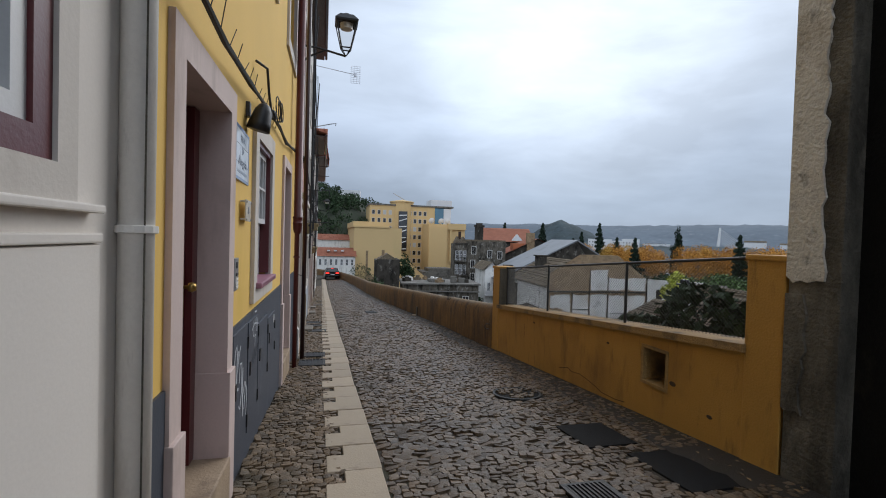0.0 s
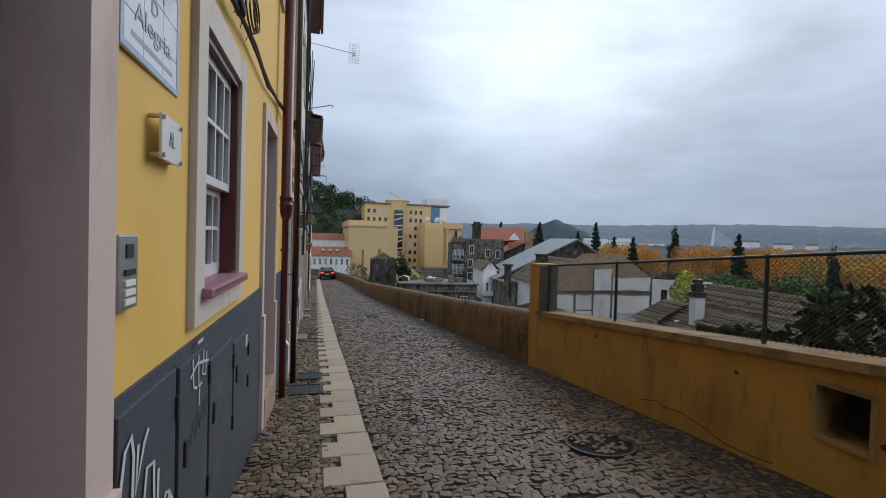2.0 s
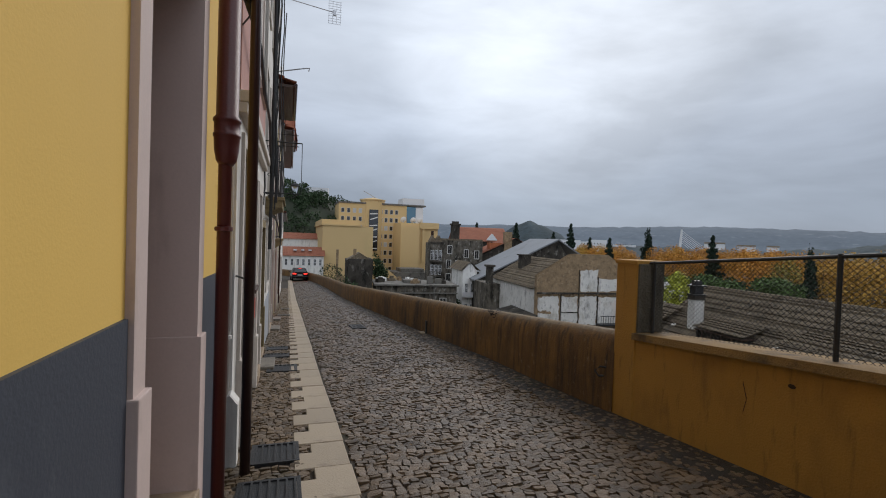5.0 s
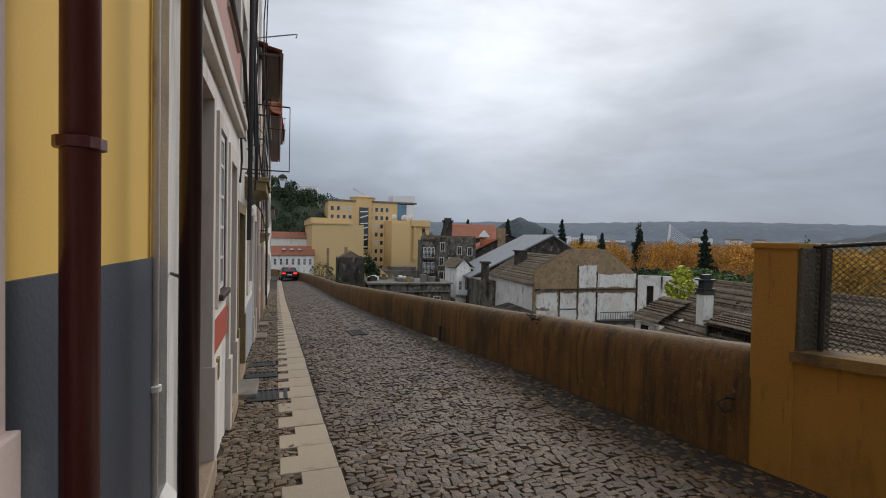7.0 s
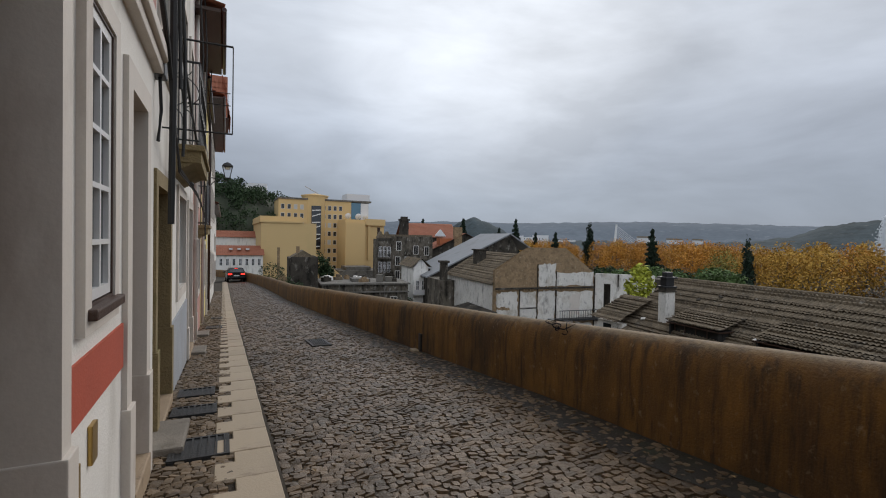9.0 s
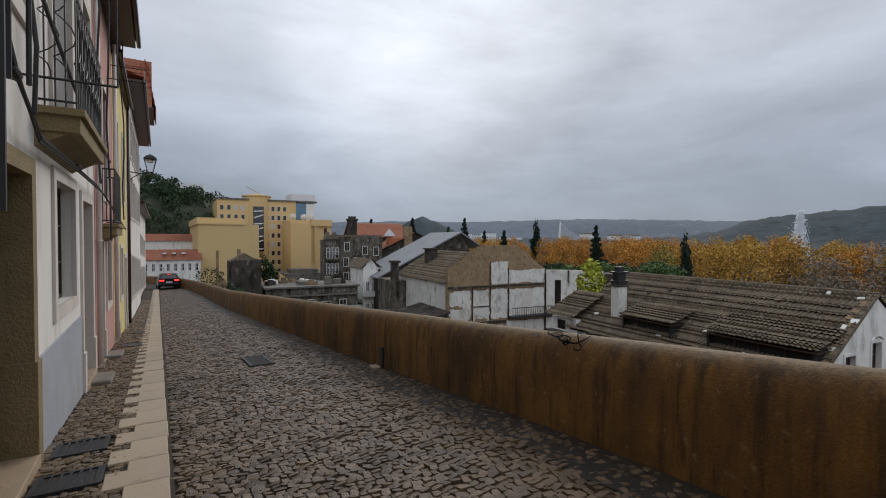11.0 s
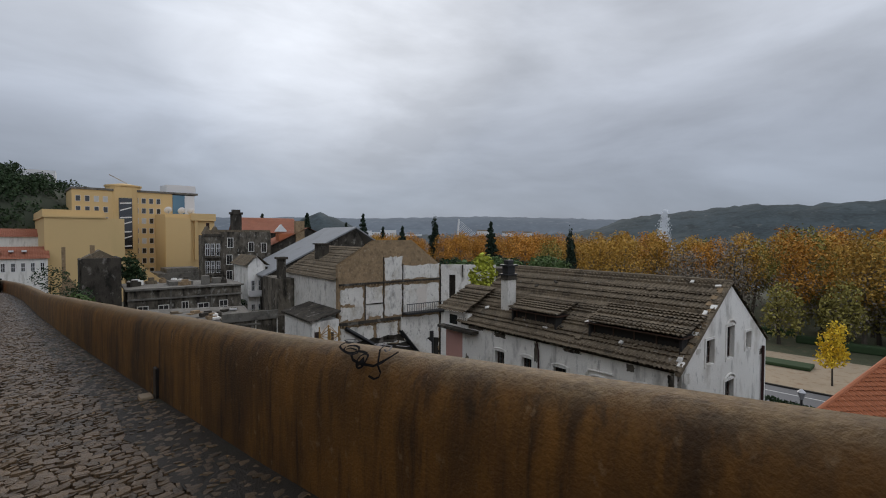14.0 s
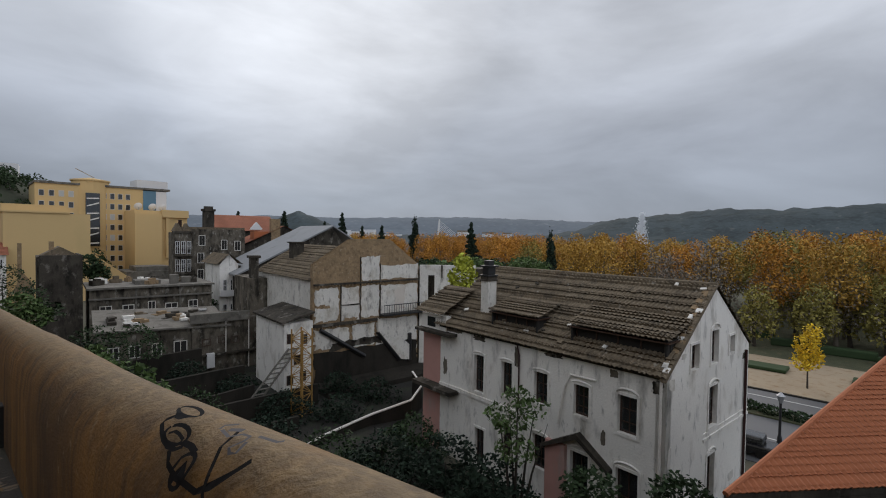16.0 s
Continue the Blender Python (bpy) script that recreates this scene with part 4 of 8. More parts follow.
parts("cornice", [(-0.02, 0.11, 9.835, 13.765, 2.56, 2.66), (-0.02, 0.07, 9.835, 13.765, 2.47, 2.558), (-0.02, 0.07, 9.835, 13.765, 5.95, 6.08)], M_STONE, hC, "", mC, 0.012)
part("upper_facing", wall(9.84, 13.76, 2.67, 9.3, 0.02, HC[3:], mC @ Matrix.Translation((0.012, 0, 0))), M_PINK, hC, "pink painted upper wall")
for h in HC[3:]:
    part("window_surround", surround(*h, 0.14, 0.05, True, 0, mC), M_STONE, hC)
    window(hC, *h, m=mC)
eave_roof(hC, mC, 9.83, 13.77, 9.4)

# white house with the iron balcony
HD = [(14.30, 15.50, -0.80, 1.58), (16.62, 17.92, 0.30, 1.66), (18.62, 19.72, -1.06, 1.58), (16.6, 17.8, 2.10, 4.5), (14.5, 15.5, 2.9, 4.5), (18.8, 19.7, 2.9, 4.5), (14.9, 15.9, 5.8, 7.4), (17.1, 18.1, 5.8, 7.4)]
hD, mD = house("white_house", 13.78, 20.2, 9.0, M_WHITE, "old white house with an iron balcony and pale blue plinth", HD)
stone_door(hD, mD, *HD[0], 0.14, M_BALCONY_SLAB, M_BROWNWOOD, 0.30, 0.8)
stone_door(hD, mD, *HD[2], 0.13, M_STONE, M_BROWNWOOD, 0.30, 0.5)
part("window_surround", surround(*HD[1], 0.13, 0.03, True, 0, mD), M_STONE, hD)
window(hD, *HD[1], -0.12, (0.5,), (0.33, 0.66), M_BROWNWOOD, m=mD)
part("plinth", boxes((0, 0.016, 15.70, 18.44, -2.0, -0.02), m=mD, bevel=0.006), M_BLUEGREY, hD, "pale blue flaking plinth")
for h in HD[3:]:
    part("window_surround", surround(*h, 0.13, 0.035, True, 0, mD), M_STONE, hD)
    window(hD, *h, m=mD)
eave_roof(hD, mD, 13.78, 20.2, 9.0)

# pink house, narrow yellow house, long white house
HE = [(20.95, 21.85, -1.35, 1.05), (22.6, 23.6, -0.4, 1.05), (21.9, 23.0, 1.9, 4.1)]
hE, mE = house("pink_house", 20.22, 24.48, 5.9, M_PINK, "faded pink house with stone door and window surrounds", HE)
stone_door(hE, mE, 20.95, 21.85, -1.35, 1.05, 0.13)
HF = [(24.9, 25.8, -1.75, 0.65), (26.8, 27.7, -0.7, 0.75), (28.7, 29.6, -2.0, 0.4), (25.2, 26.1, 2.2, 4.2), (28.0, 28.9, 2.2, 4.2)]
hF, mF = house("pale_yellow_house", 24.5, 30.48, 5.7, M_PALEYELLOW, "narrow pale yellow house with stone window frames", HF)
stone_door(hF, mF, 24.9, 25.8, -1.75, 0.65, 0.13)
stone_door(hF, mF, 28.7, 29.6, -2.0, 0.4, 0.13)
HG = [(31.2 + 1.9 * i, 32.2 + 1.9 * i, z0 - 0.06 * 1.9 * i * (k == 0), z1 - 0.06 * 1.9 * i * (k == 0)) for i in range(7) for k, (z0, z1) in enumerate(((-1.3, 0.4), (1.9, 3.5), (4.4, 5.9)))]
hG, mG = house("long_white_house", 30.5, 44.4, 6.75, M_WHITE, "long white three-storey house with dark eaves and brown windows", HG)
HH = [(45.4 + 2.1 * i, 46.3 + 2.1 * i, z0 - 0.1 * i, z1 - 0.1 * i) for i in range(11) for z0, z1 in ((-2.6, -0.9), (0.2, 1.7))]
hH, mH = house("long_low_house", 44.42, 70.0, 3.2, M_WHITE, "low white terraced house down the street", HH, x=-0.25)
for th, m, hs, sk in ((hE, mE, HE, 1), (hF, mF, HF, 1), (hG, mG, HG, 0), (hH, mH, HH, 0)):
    for h in hs:
        if (th is hE and h[2] == -1.35) or (th is hF and h[2] in (-1.75, -2.0)):
            continue
        part("window_surround", surround(*h, 0.11, 0.03, True, 0, m), M_STONE, th)
        window(th, *h, -0.1, (0.5,), (0.5,), M_BROWNWOOD, m=m)
eave_roof(hE, mE, 20.22, 24.48, 5.9, 0.55)
eave_roof(hF, mF, 24.5, 30.48, 5.7, 0.15)
eave_roof(hG, mG, 30.5, 44.4, 6.75, 0.55)
eave_roof(hH, mH, 44.42, 70.0, 3.2)
# steep hipped attic, hung with tiles, on the long white house
bm = B()
tiled(bm, mG @ Vector((0.82, 40.0, 8.05)), (0, 1, 0), (-0.43, 0, 2.5), 4.4, 2.5, 0.22, 0.34)
tiled(bm, mG @ Vector((-4.0, 40.0, 8.05)), (1, 0, 0), (0, 0.40, 2.5), 4.72, 2.5, 0.22, 0.34)
part("attic_roof", bm, M_RTILE_RED, hG, "steep orange-tiled attic roof")
part("attic_wall", boxes((-4.0, 0.02, 40.15, 44.35, 6.8, 8.05), (-4.0, 0.30, 40.5, 44.35, 8.05, 10.5), m=mG), M_WHITE, hG)
part("attic_soffit", boxes((0.0, 0.80, 40.05, 44.4, 7.95, 8.04), m=mG), M_BROWNWOOD, hG)


# ---- the town below ----
U, V = Vector((0.995, -0.1, 0)), Vector((0.1, 0.995, 0))
WH = pose(25.9, 19.6, GROUND, 0, 0, 174.26)
white = thing("derelict_mansion", WH, "large derelict white mansion with arched windows and brown tiled roof", "house")
wm = Matrix.Translation((0, 0, -GROUND))
EAVE, APEX, WID, LEN = -5.45, -1.75, 10.7, 16.2
fw = [(-12.66, -11.76, -9.5, -7.05), (-10.2, -9.33, -9.12, -7.0), (-7.63, -6.66, -8.87, -7.03), (-4.94, -4.0, -8.76, -7.1), (-2.38, -1.37, -8.88, -6.98),
      (-7.67, -6.72, -12.64, -10.67), (-5.06, -3.97, -14.5, -10.75), (-2.41, -1.25, -14.5, -10.65), (-12.5, -11.65, -14.4, -11.9), (-10.1, -9.3, -12.9, -10.9)]
part("front_wall", wall(-LEN, 0, GROUND, EAVE, 0.5, fw, wm), M_RUINWHITE, white, "white front wall with stained render")
gm = wm @ Matrix.Rotation(math.pi / 2, 4, "Z")
gw = [(2.48, 3.43, -5.76, -4.48), (4.95, 5.91, -5.82, -4.05), (7.52, 8.29, -5.62, -4.64), (4.79, 5.93, -9.2, -7.0), (4.76, 5.75, -14.2, -10.65)]
bm = wall(0.0, WID, GROUND, APEX - 0.05, 0.5, gw)
for s, p in ((1, 0.0), (-1, WID)):
    sl = (APEX - EAVE) / (WID / 2)
    bmesh.ops.bisect_plane(bm, geom=bm.verts[:] + bm.edges[:] + bm.faces[:], plane_co=(0, p, EAVE - 0.02), plane_no=Vector((0, -s * sl, 1)).normalized(), clear_outer=True)
bm.transform(gm)
part("gable_wall", bm, M_RUINWHITE, white, "white gable wall with rain stains")
part("rear_wall", boxes((-WID, -WID + 0.5, -LEN, -0.52, GROUND, EAVE), (-WID + 0.5, -0.52, -LEN, -LEN + 0.5, GROUND, EAVE), m=wm), M_RUINWHITE, white)
sl = Vector((-WID / 2 - 0.35, 0, APEX - EAVE + 0.25))
bm = B()
tiled(bm, wm @ Vector((0.35, -LEN - 0.3, EAVE - 0.22)), (0, 1, 0), sl, LEN + 0.42, sl.length, 0.25, 0.30, 0.10, 0.075, 1.2)
part("roof_slope", bm, M_RTILE, white, "worn brown tile courses")
bm = B()
tiled(bm, wm @ Vector((-WID - 0.35, -LEN - 0.3, EAVE - 0.22)), (0, 1, 0), Vector((-sl.x, 0, sl.z)), LEN + 0.42, sl.length, 0.25, 0.30, 0.10, 0.075, 1.2)
part("roof_slope", bm, M_RTILE, white, "worn brown tile courses")
part("ridge", tube(B(), [wm @ Vector((-WID / 2, -LEN - 0.3, APEX + 0.09)), wm @ Vector((-WID / 2, 0.1, APEX + 0.09))], 0.13, 8), M_RTILE, white)
rsl = (APEX - EAVE) / (WID / 2)
bm = B()
poly(bm, [wm @ Vector(p) for p in ((0.36, 0.12, EAVE - 0.12), (-WID / 2, 0.12, APEX + 0.18), (-WID / 2, 0.12, APEX + 0.02), (0.36, 0.12, EAVE - 0.34))], (0, -0.26, 0))
part("verge", bm, M_RTILE, white, "crumbling tile verge")
# long dormers cut into the roof
for a, b in ((-11.7, -7.9), (-5.6, -0.25)):
    x0 = -0.55
    z0, z1 = EAVE + 0.05, EAVE + 1.35
    # cheeks and back coloured near-black for the shade under the dormer roof
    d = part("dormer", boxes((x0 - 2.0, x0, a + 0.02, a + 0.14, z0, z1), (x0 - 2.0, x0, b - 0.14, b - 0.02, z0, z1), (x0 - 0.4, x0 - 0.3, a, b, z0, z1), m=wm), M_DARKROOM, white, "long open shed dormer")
    part("dormer_glazing", frame_bars(a + 0.2, b - 0.2, z0 + 0.1, z1 - 0.1, x0 - 0.25, 0.07, 0.05, (0.25, 0.5, 0.75), (), 0.08, m=wm), M_BROWNWOOD, d)
    bm = B()
    up = Vector((-2.75, 0, 0.85))
    tiled(bm, wm @ Vector((x0 + 0.16, a - 0.15, z1 - 0.02)), (0, 1, 0), up, b - a + 0.3, up.length, 0.25, 0.30, 0.10, 0.075, 1.2)
    part("dormer_roof", bm, M_RTILE, d)
    part("dormer_soffit", boxes((x0 - 1.6, x0 + 0.12, a - 0.12, b + 0.12, z1 - 0.10, z1 - 0.03), m=wm @ Matrix.Translation((0, 0, 0))), M_BROWNWOOD, d)
# windows with raised surrounds
for k, h in enumerate(fw):
    arch = k in (4, 6, 7)
    bm = surround(h[0], h[1], h[2], h[3], 0.14, 0.05, k < 6, 0, wm)
    if h[3] > -11.5:
        cy, r = (h[0] + h[1]) / 2, (h[1] - h[0]) / 2 + 0.10
        tube(bm, [wm @ Vector((0.05, cy + r * math.cos(t), h[3] + 0.06 + (0.30 if arch else 0.14) * math.sin(t))) for t in [math.pi * i / 8 for i in range(9)]], 0.055, 6)
    part("window_surround", bm, M_RUINWHITE, white)
    window(white, *h, -0.22, (0.5,), (0.28, 0.62), M_BROWNWOOD, M_GLASS_DARK, 0.08, wm)
for h in gw:
    bm = surround(h[0], h[1], h[2], h[3], 0.12, 0.05, True, 0, gm)
    cy, r = (h[0] + h[1]) / 2, (h[1] - h[0]) / 2 + 0.08
    if h[3] - h[2] > 1.5:
        tube(bm, [gm @ Vector((0.05, cy + r * math.cos(t), h[3] + 0.06 + 0.28 * math.sin(t))) for t in [math.pi * i / 8 for i in range(9)]], 0.055, 6)
    part("window_surround", bm, M_RUINWHITE, white)
    window(white, *h, -0.2, (0.5,), (0.28, 0.62), M_BROWNWOOD, M_GLASS_DARK, 0.08, gm)
part("string_course", boxes((0, 0.07, 4.2, WID, -9.75, -9.60), (0, 0.05, 4.2, WID, -9.40, -9.32), m=gm), M_RUINWHITE, white)
part("string_course", boxes((0, 0.10, -LEN, -8.9, -10.0, -9.75), m=wm), M_RUINWHITE, white)
part("corner_pipe", tube(B(), [wm @ Vector((0.10, -0.22, EAVE - 0.1)), wm @ Vector((0.10, -0.22, GROUND))], 0.07), M_GREYPIPE, white)
part("corner_pipe", tube(B(), [gm @ Vector((0.10, WID - 0.7, EAVE - 0.3)), gm @ Vector((0.10, WID - 0.7, GROUND))], 0.08), M_PIPE_DARK, white)
part("rain_pipe", tube(B(), [wm @ Vector((0.08, -8.95, EAVE - 0.2)), wm @ Vector((0.08, -8.75, EAVE - 0.9)), wm @ Vector((0.08, -8.75, -9.6))], 0.05), M_PIPE_DARK, white)
part("rain_pipe", tube(B(), [wm @ Vector((0.08, -3.6, -6.62)), wm @ Vector((0.08, -5.1, -6.66)), wm @ Vector((0.08, -5.5, -7.4)), wm @ Vector((0.08, -5.9, -9.6))], 0.06), M_GREYPIPE, white)
part("porch", boxes((0, 0.25, -6.6, -5.3, GROUND, -10.6), m=wm), M_PINK, white, "dull pink painted porch wall")
bm = B()
poly(bm, [wm @ Vector(p) for p in ((0, -6.8, -10.9), (0, -4.5, -9.6), (0, -2.6, -10.9), (0, -2.6, -11.1), (0, -4.5, -9.9), (0, -6.8, -11.1))], (0.45, 0, 0))
part("porch_roof", bm, M_RUINDARK, white)
part("eave_board", boxes((0.0, 0.12, -LEN, 0, EAVE - 0.32, EAVE - 0.12), m=wm), M_RUINDARK, white)
def worn_patch(m2, y0, y1, z0, z1, seed, mt, label):
    """A shallow patch with a ragged outline where the render is stained or has come off."""
    q2 = random.Random(seed)
    cy, cz, n = (y0 + y1) / 2, (z0 + z1) / 2, 22
    pts = []
    for k in range(n):
        a = 2 * math.pi * k / n
        c, d = math.cos(a), math.sin(a)
        e2 = min(1 / max(1e-3, abs(c)), 1 / max(1e-3, abs(d))) ** 0.7 * q2.uniform(0.62, 1.0)
        pts.append(m2 @ Vector((0.0, cy + (y1 - y0) / 2 * c * e2, cz + (z1 - z0) / 2 * d * e2)))
    part("worn_patch", poly(B(), pts, m2.to_3x3() @ Vector((0.012, 0, 0))), mt, white, label)


for k, (y0, y1, z0, z1) in enumerate(((-15.8, -13.6, -6.0, -5.76), (-12.9, -11.6, -6.15, -5.78), (-9.2, -8.8, -7.2, -5.8), (-7.0, -5.6, -6.0, -5.8), (-2.9, -2.3, -6.3, -5.8),
                                      (-0.75, -0.1, -6.6, -5.8), (-15.9, -15.4, -9.2, -7.8), (-3.3, -3.0, -10.0, -9.0), (-9.0, -8.6, -12.6, -11.2), (-0.5, -0.1, -11.6, -10.2))):
    worn_patch(wm, y0, y1, z0, z1, 400 + k, M_MOTTLED, "mould and broken render")
for k, (y0, y1, z0, z1, mt) in enumerate(((0.1, 0.9, -6.4, -5.7, M_RUINPLASTER), (1.4, 2.0, -5.1, -4.75, M_RUINPLASTER), (9.6, 10.5, -6.3, -5.9, M_MOTTLED), (10.0, 10.55, -8.6, -7.2, M_RUINPLASTER), (0.2, 0.6, -10.2, -8.9, M_RUINPLASTER), (7.8, 8.8, -13.1, -12.5, M_RUINPLASTER))):
    worn_patch(gm, y0, y1, z0, z1, 440 + k, mt, "mould and broken render")
# loose tiles and pale mortar on the roof
q = random.Random(77)
sld = Vector((sl.x, 0, sl.z)).normalized()
tilt = Matrix.Rotation(math.atan2(sld.z, -sld.x), 4, "Y")
for k in range(16):
    f, yy = q.uniform(0.05, 0.95), q.uniform(-LEN + 0.4, -0.4)
    p = Vector((0.35, yy, EAVE - 0.22)) + Vector((sl.x, 0, sl.z)) * f + Vector((0, 0, 0.22))
    w2, l2 = q.uniform(0.06, 0.13), q.uniform(0.08, 0.20)
    part("loose_tile", boxes((-w2, w2, -l2, l2, -0.05, 0.03), m=wm @ Matrix.Translation(p) @ tilt @ Matrix.Rotation(q.uniform(-0.6, 0.6), 4, "Z"), bevel=0.012), q.choice((M_RUINPLASTER, M_RTILE, M_RTILE, M_RUINDARK)), white)
for k in range(26):
    f = (k + 0.5) / 26
    p = Vector((0.30 + (-WID / 2 - 0.30) * f, q.uniform(-0.30, 0.02), EAVE - 0.12 + (APEX - EAVE + 0.18) * f + q.uniform(-0.02, 0.06)))
    part("verge_rubble", boxes((-0.16, 0.16, -q.uniform(0.08, 0.24), q.uniform(0.05, 0.14), -0.08, q.uniform(0.03, 0.12)), m=wm @ Matrix.Translation(p) @ tilt, bevel=0.02), q.choice((M_RUINWHITE, M_RUBBLE, M_RUBBLE, M_RTILE)), white)
# end balcony bay of the mansion
part("bay", boxes((-3.2, 0.0, -18.2, -16.2, GROUND, -6.2), m=wm), M_PINK, white, "recessed bay with faded pink walls")
part("bay_roof", boxes((-3.6, 0.7, -18.4, -14.4, -6.25, -6.05), m=wm), M_RUINDARK, white)
bm = B()
up = Vector((-3.4, 0, 1.7))
tiled(bm, wm @ Vector((0.6, -18.6, -4.9)), (0, 1, 0), up, 3.2, up.length, 0.25, 0.30, 0.10, 0.075, 1.2)
part("bay_tiles", bm, M_RTILE, white, "faded brown tiled lean-to roof")
part("bay_wall", boxes((-2.8, 0.1, -18.3, -15.5, -6.1, -5.0), m=wm), M_RUINWHITE, white)
part("bay_window", boxes((0.09, 0.13, -17.6, -16.7, -5.9, -5.2), m=wm), M_GLASS_DARK, white)
part("balcony", boxes((0, 0.9, -18.4, -14.2, -10.2, -9.95), m=wm), M_RUINDARK, white)
# chimney
chim = thing("chimney", pose(28.8, 32.4, -3.75, 0, 0, 174.26), "tall stained white chimney with a black cap", "chimney")
part("shaft", boxes((-0.42, 0.42, -0.34, 0.34, -1.2, 1.45), bevel=0.03), M_RUINPLASTER, chim)
part("corbel", boxes((-0.50, 0.50, -0.42, 0.42, 1.45, 1.55), (-0.44, 0.44, -0.36, 0.36, 1.55, 1.75), bevel=0.02), M_RUINDARK, chim)
part("cap", boxes((-0.50, 0.50, -0.42, 0.42, 1.75, 1.87), (-0.36, 0.36, -0.28, 0.28, 1.87, 2.40), (-0.52, 0.52, -0.44, 0.44, 2.40, 2.52), (-0.28, 0.28, -0.22, 0.22, 2.52, 2.85), bevel=0.03), M_BLACK, chim)

# ruined house with an open gable, its side wing and staircase
RU = pose(33.35, 53.8, GROUND, 0, 0, -5.74)
ruin = thing("ruined_house", RU, "roofless ruined house with exposed rubble and white plaster", "house")
rm = Matrix.Translation((0, 0, -GROUND)) @ Matrix.Rotation(-math.pi / 2, 4, "Z")
# in these axes x looks towards the street viewer and y runs along the wall
bm = wall(-5.35, 7.9, GROUND, 0.3, 0.6, [(-4.9, -4.1, -7.2, -5.0)])
for co, no in (((0, -5.35, -2.35), (0, -0.62, 1)), ((0, 3.9, 0.25), (0, 0.72, 1))):
    bmesh.ops.bisect_plane(bm, geom=bm.verts[:] + bm.edges[:] + bm.faces[:], plane_co=co, plane_no=Vector(no).normalized(), clear_outer=True)
bm.transform(rm)
part("gable_wall", bm, M_RUBBLE, ruin, "bare brown rubble gable wall")
def plaster(y0, y1, z0, z1, seed, mt=None, x=0.05, rough=0.16, label="stained white plaster of a lost room"):
    """A patch of plaster with a torn edge."""
    q2 = random.Random(seed)
    pts, n = [], 9
    for (a, b), (c, d) in (((y0, z0), (y1, z0)), ((y1, z0), (y1, z1)), ((y1, z1), (y0, z1)), ((y0, z1), (y0, z0))):
        for k in range(n):
            f = k / n
            ins = q2.uniform(0, rough)
            yy, zz = a + (c - a) * f, b + (d - b) * f
            cy, cz = (y0 + y1) / 2, (z0 + z1) / 2
            pts.append(rm @ Vector((x, yy + (ins if yy < cy else -ins), zz + (ins if zz < cz else -ins))))
    part("plaster", poly(B(), pts, rm.to_3x3() @ Vector((-x, 0, 0))), mt or M_RUINPLASTER, ruin, label)


for k, p in enumerate(((0.10, 2.55, -4.3, -1.5), (2.6, 7.85, -4.25, -2.5), (-5.3, -2.3, -8.4, -4.7), (-2.25, 0.05, -8.4, -4.7), (0.1, 2.55, -8.3, -4.62), (2.6, 7.85, -8.2, -4.75), (-5.3, -1.0, -11.2, -8.9), (-0.95, 2.0, -11.4, -8.85), (2.05, 7.85, -12.8, -8.55))):
    plaster(*p, 70 + k, rough=0.34 if k in (2, 6) else 0.2)
plaster(-5.3, 7.9, -14.8, -11.3, 90, M_CONCRETE, 0.09, 0.3, "near-black basement wall with a ragged top")
plaster(-3.6, 3.0, -11.5, -10.2, 91, M_RUINDARK, 0.075, 0.5, "dark ragged patch on the wall")
plaster(4.4, 6.2, -7.9, -4.9, 92, M_STONE, 0.056, 0.4, "yellowed plaster patch")
plaster(-5.2, -3.4, -6.9, -6.4, 93, M_RUBBLE, 0.06, 0.2, "bare masonry where plaster fell")
plaster(-1.9, -0.2, -8.6, -8.0, 94, M_RUBBLE, 0.06, 0.2, "bare masonry where plaster fell")
part("floor_line", boxes((0, 0.20, -5.3, 7.85, -4.50, -4.30), (0, 0.22, -5.3, 2.5, -8.72, -8.42), (0, 0.14, -2.28, -2.20, -8.4, -4.5), (0, 0.12, 0.04, 0.11, -8.4, -1.6), (0, 0.14, 2.53, 2.62, -8.4, -2.4), (0, 0.12, -2.2, 0.05, -6.75, -6.62), m=rm), M_RUINDARK, ruin, "broken floor ledges")
rr = random.Random(8)
for i in range(34):
    y = -5.2 + i * 0.38
    if i % 5 == 3:
        continue
    part("joist_stub", boxes((0.02, 0.22 + rr.uniform(0, 0.1), y, y + 0.13, -4.66, -4.50), m=rm), M_RUBBLE, ruin)
    if y < 2.4:
        part("joist_stub", boxes((0.02, 0.20 + rr.uniform(0, 0.1), y, y + 0.13, -8.90, -8.74), m=rm), M_RUBBLE, ruin)
# the stair trace and its dark underside
bm = B()
poly(bm, [rm @ Vector(p) for p in ((0.06, 2.2, -8.4), (0.06, 6.6, -12.0), (0.06, 6.6, -13.7), (0.06, 5.0, -13.4), (0.06, 2.2, -10.0))], (0, -0.3, 0))
part("stair_flank", bm, M_RUINPLASTER, ruin, "white flank of a lost staircase")
bm = B()
for a, b in (((-4.6, -9.0), (0.6, -12.4)), ((2.2, -10.0), (5.2, -13.5)), ((6.6, -10.6), (6.6, -13.8))):
    tube(bm, [rm @ Vector((0.2, a[0], a[1])), rm @ Vector((0.2, b[0], b[1]))], 0.24, 6)
part("stair_string", bm, M_BLACK, ruin)
bm = B()
for i in range(18):
    y = 2.6 + i * 0.32
    tube(bm, [rm @ Vector((1.0, y, -8.0)), rm @ Vector((1.0, y, -7.0))], 0.03, 4)
tube(bm, [rm @ Vector((1.0, 2.5, -7.0)), rm @ Vector((1.0, 8.2, -7.0))], 0.05, 6)
box(bm, 0.05, 1.1, 2.5, 8.2, -8.2, -8.0, rm)
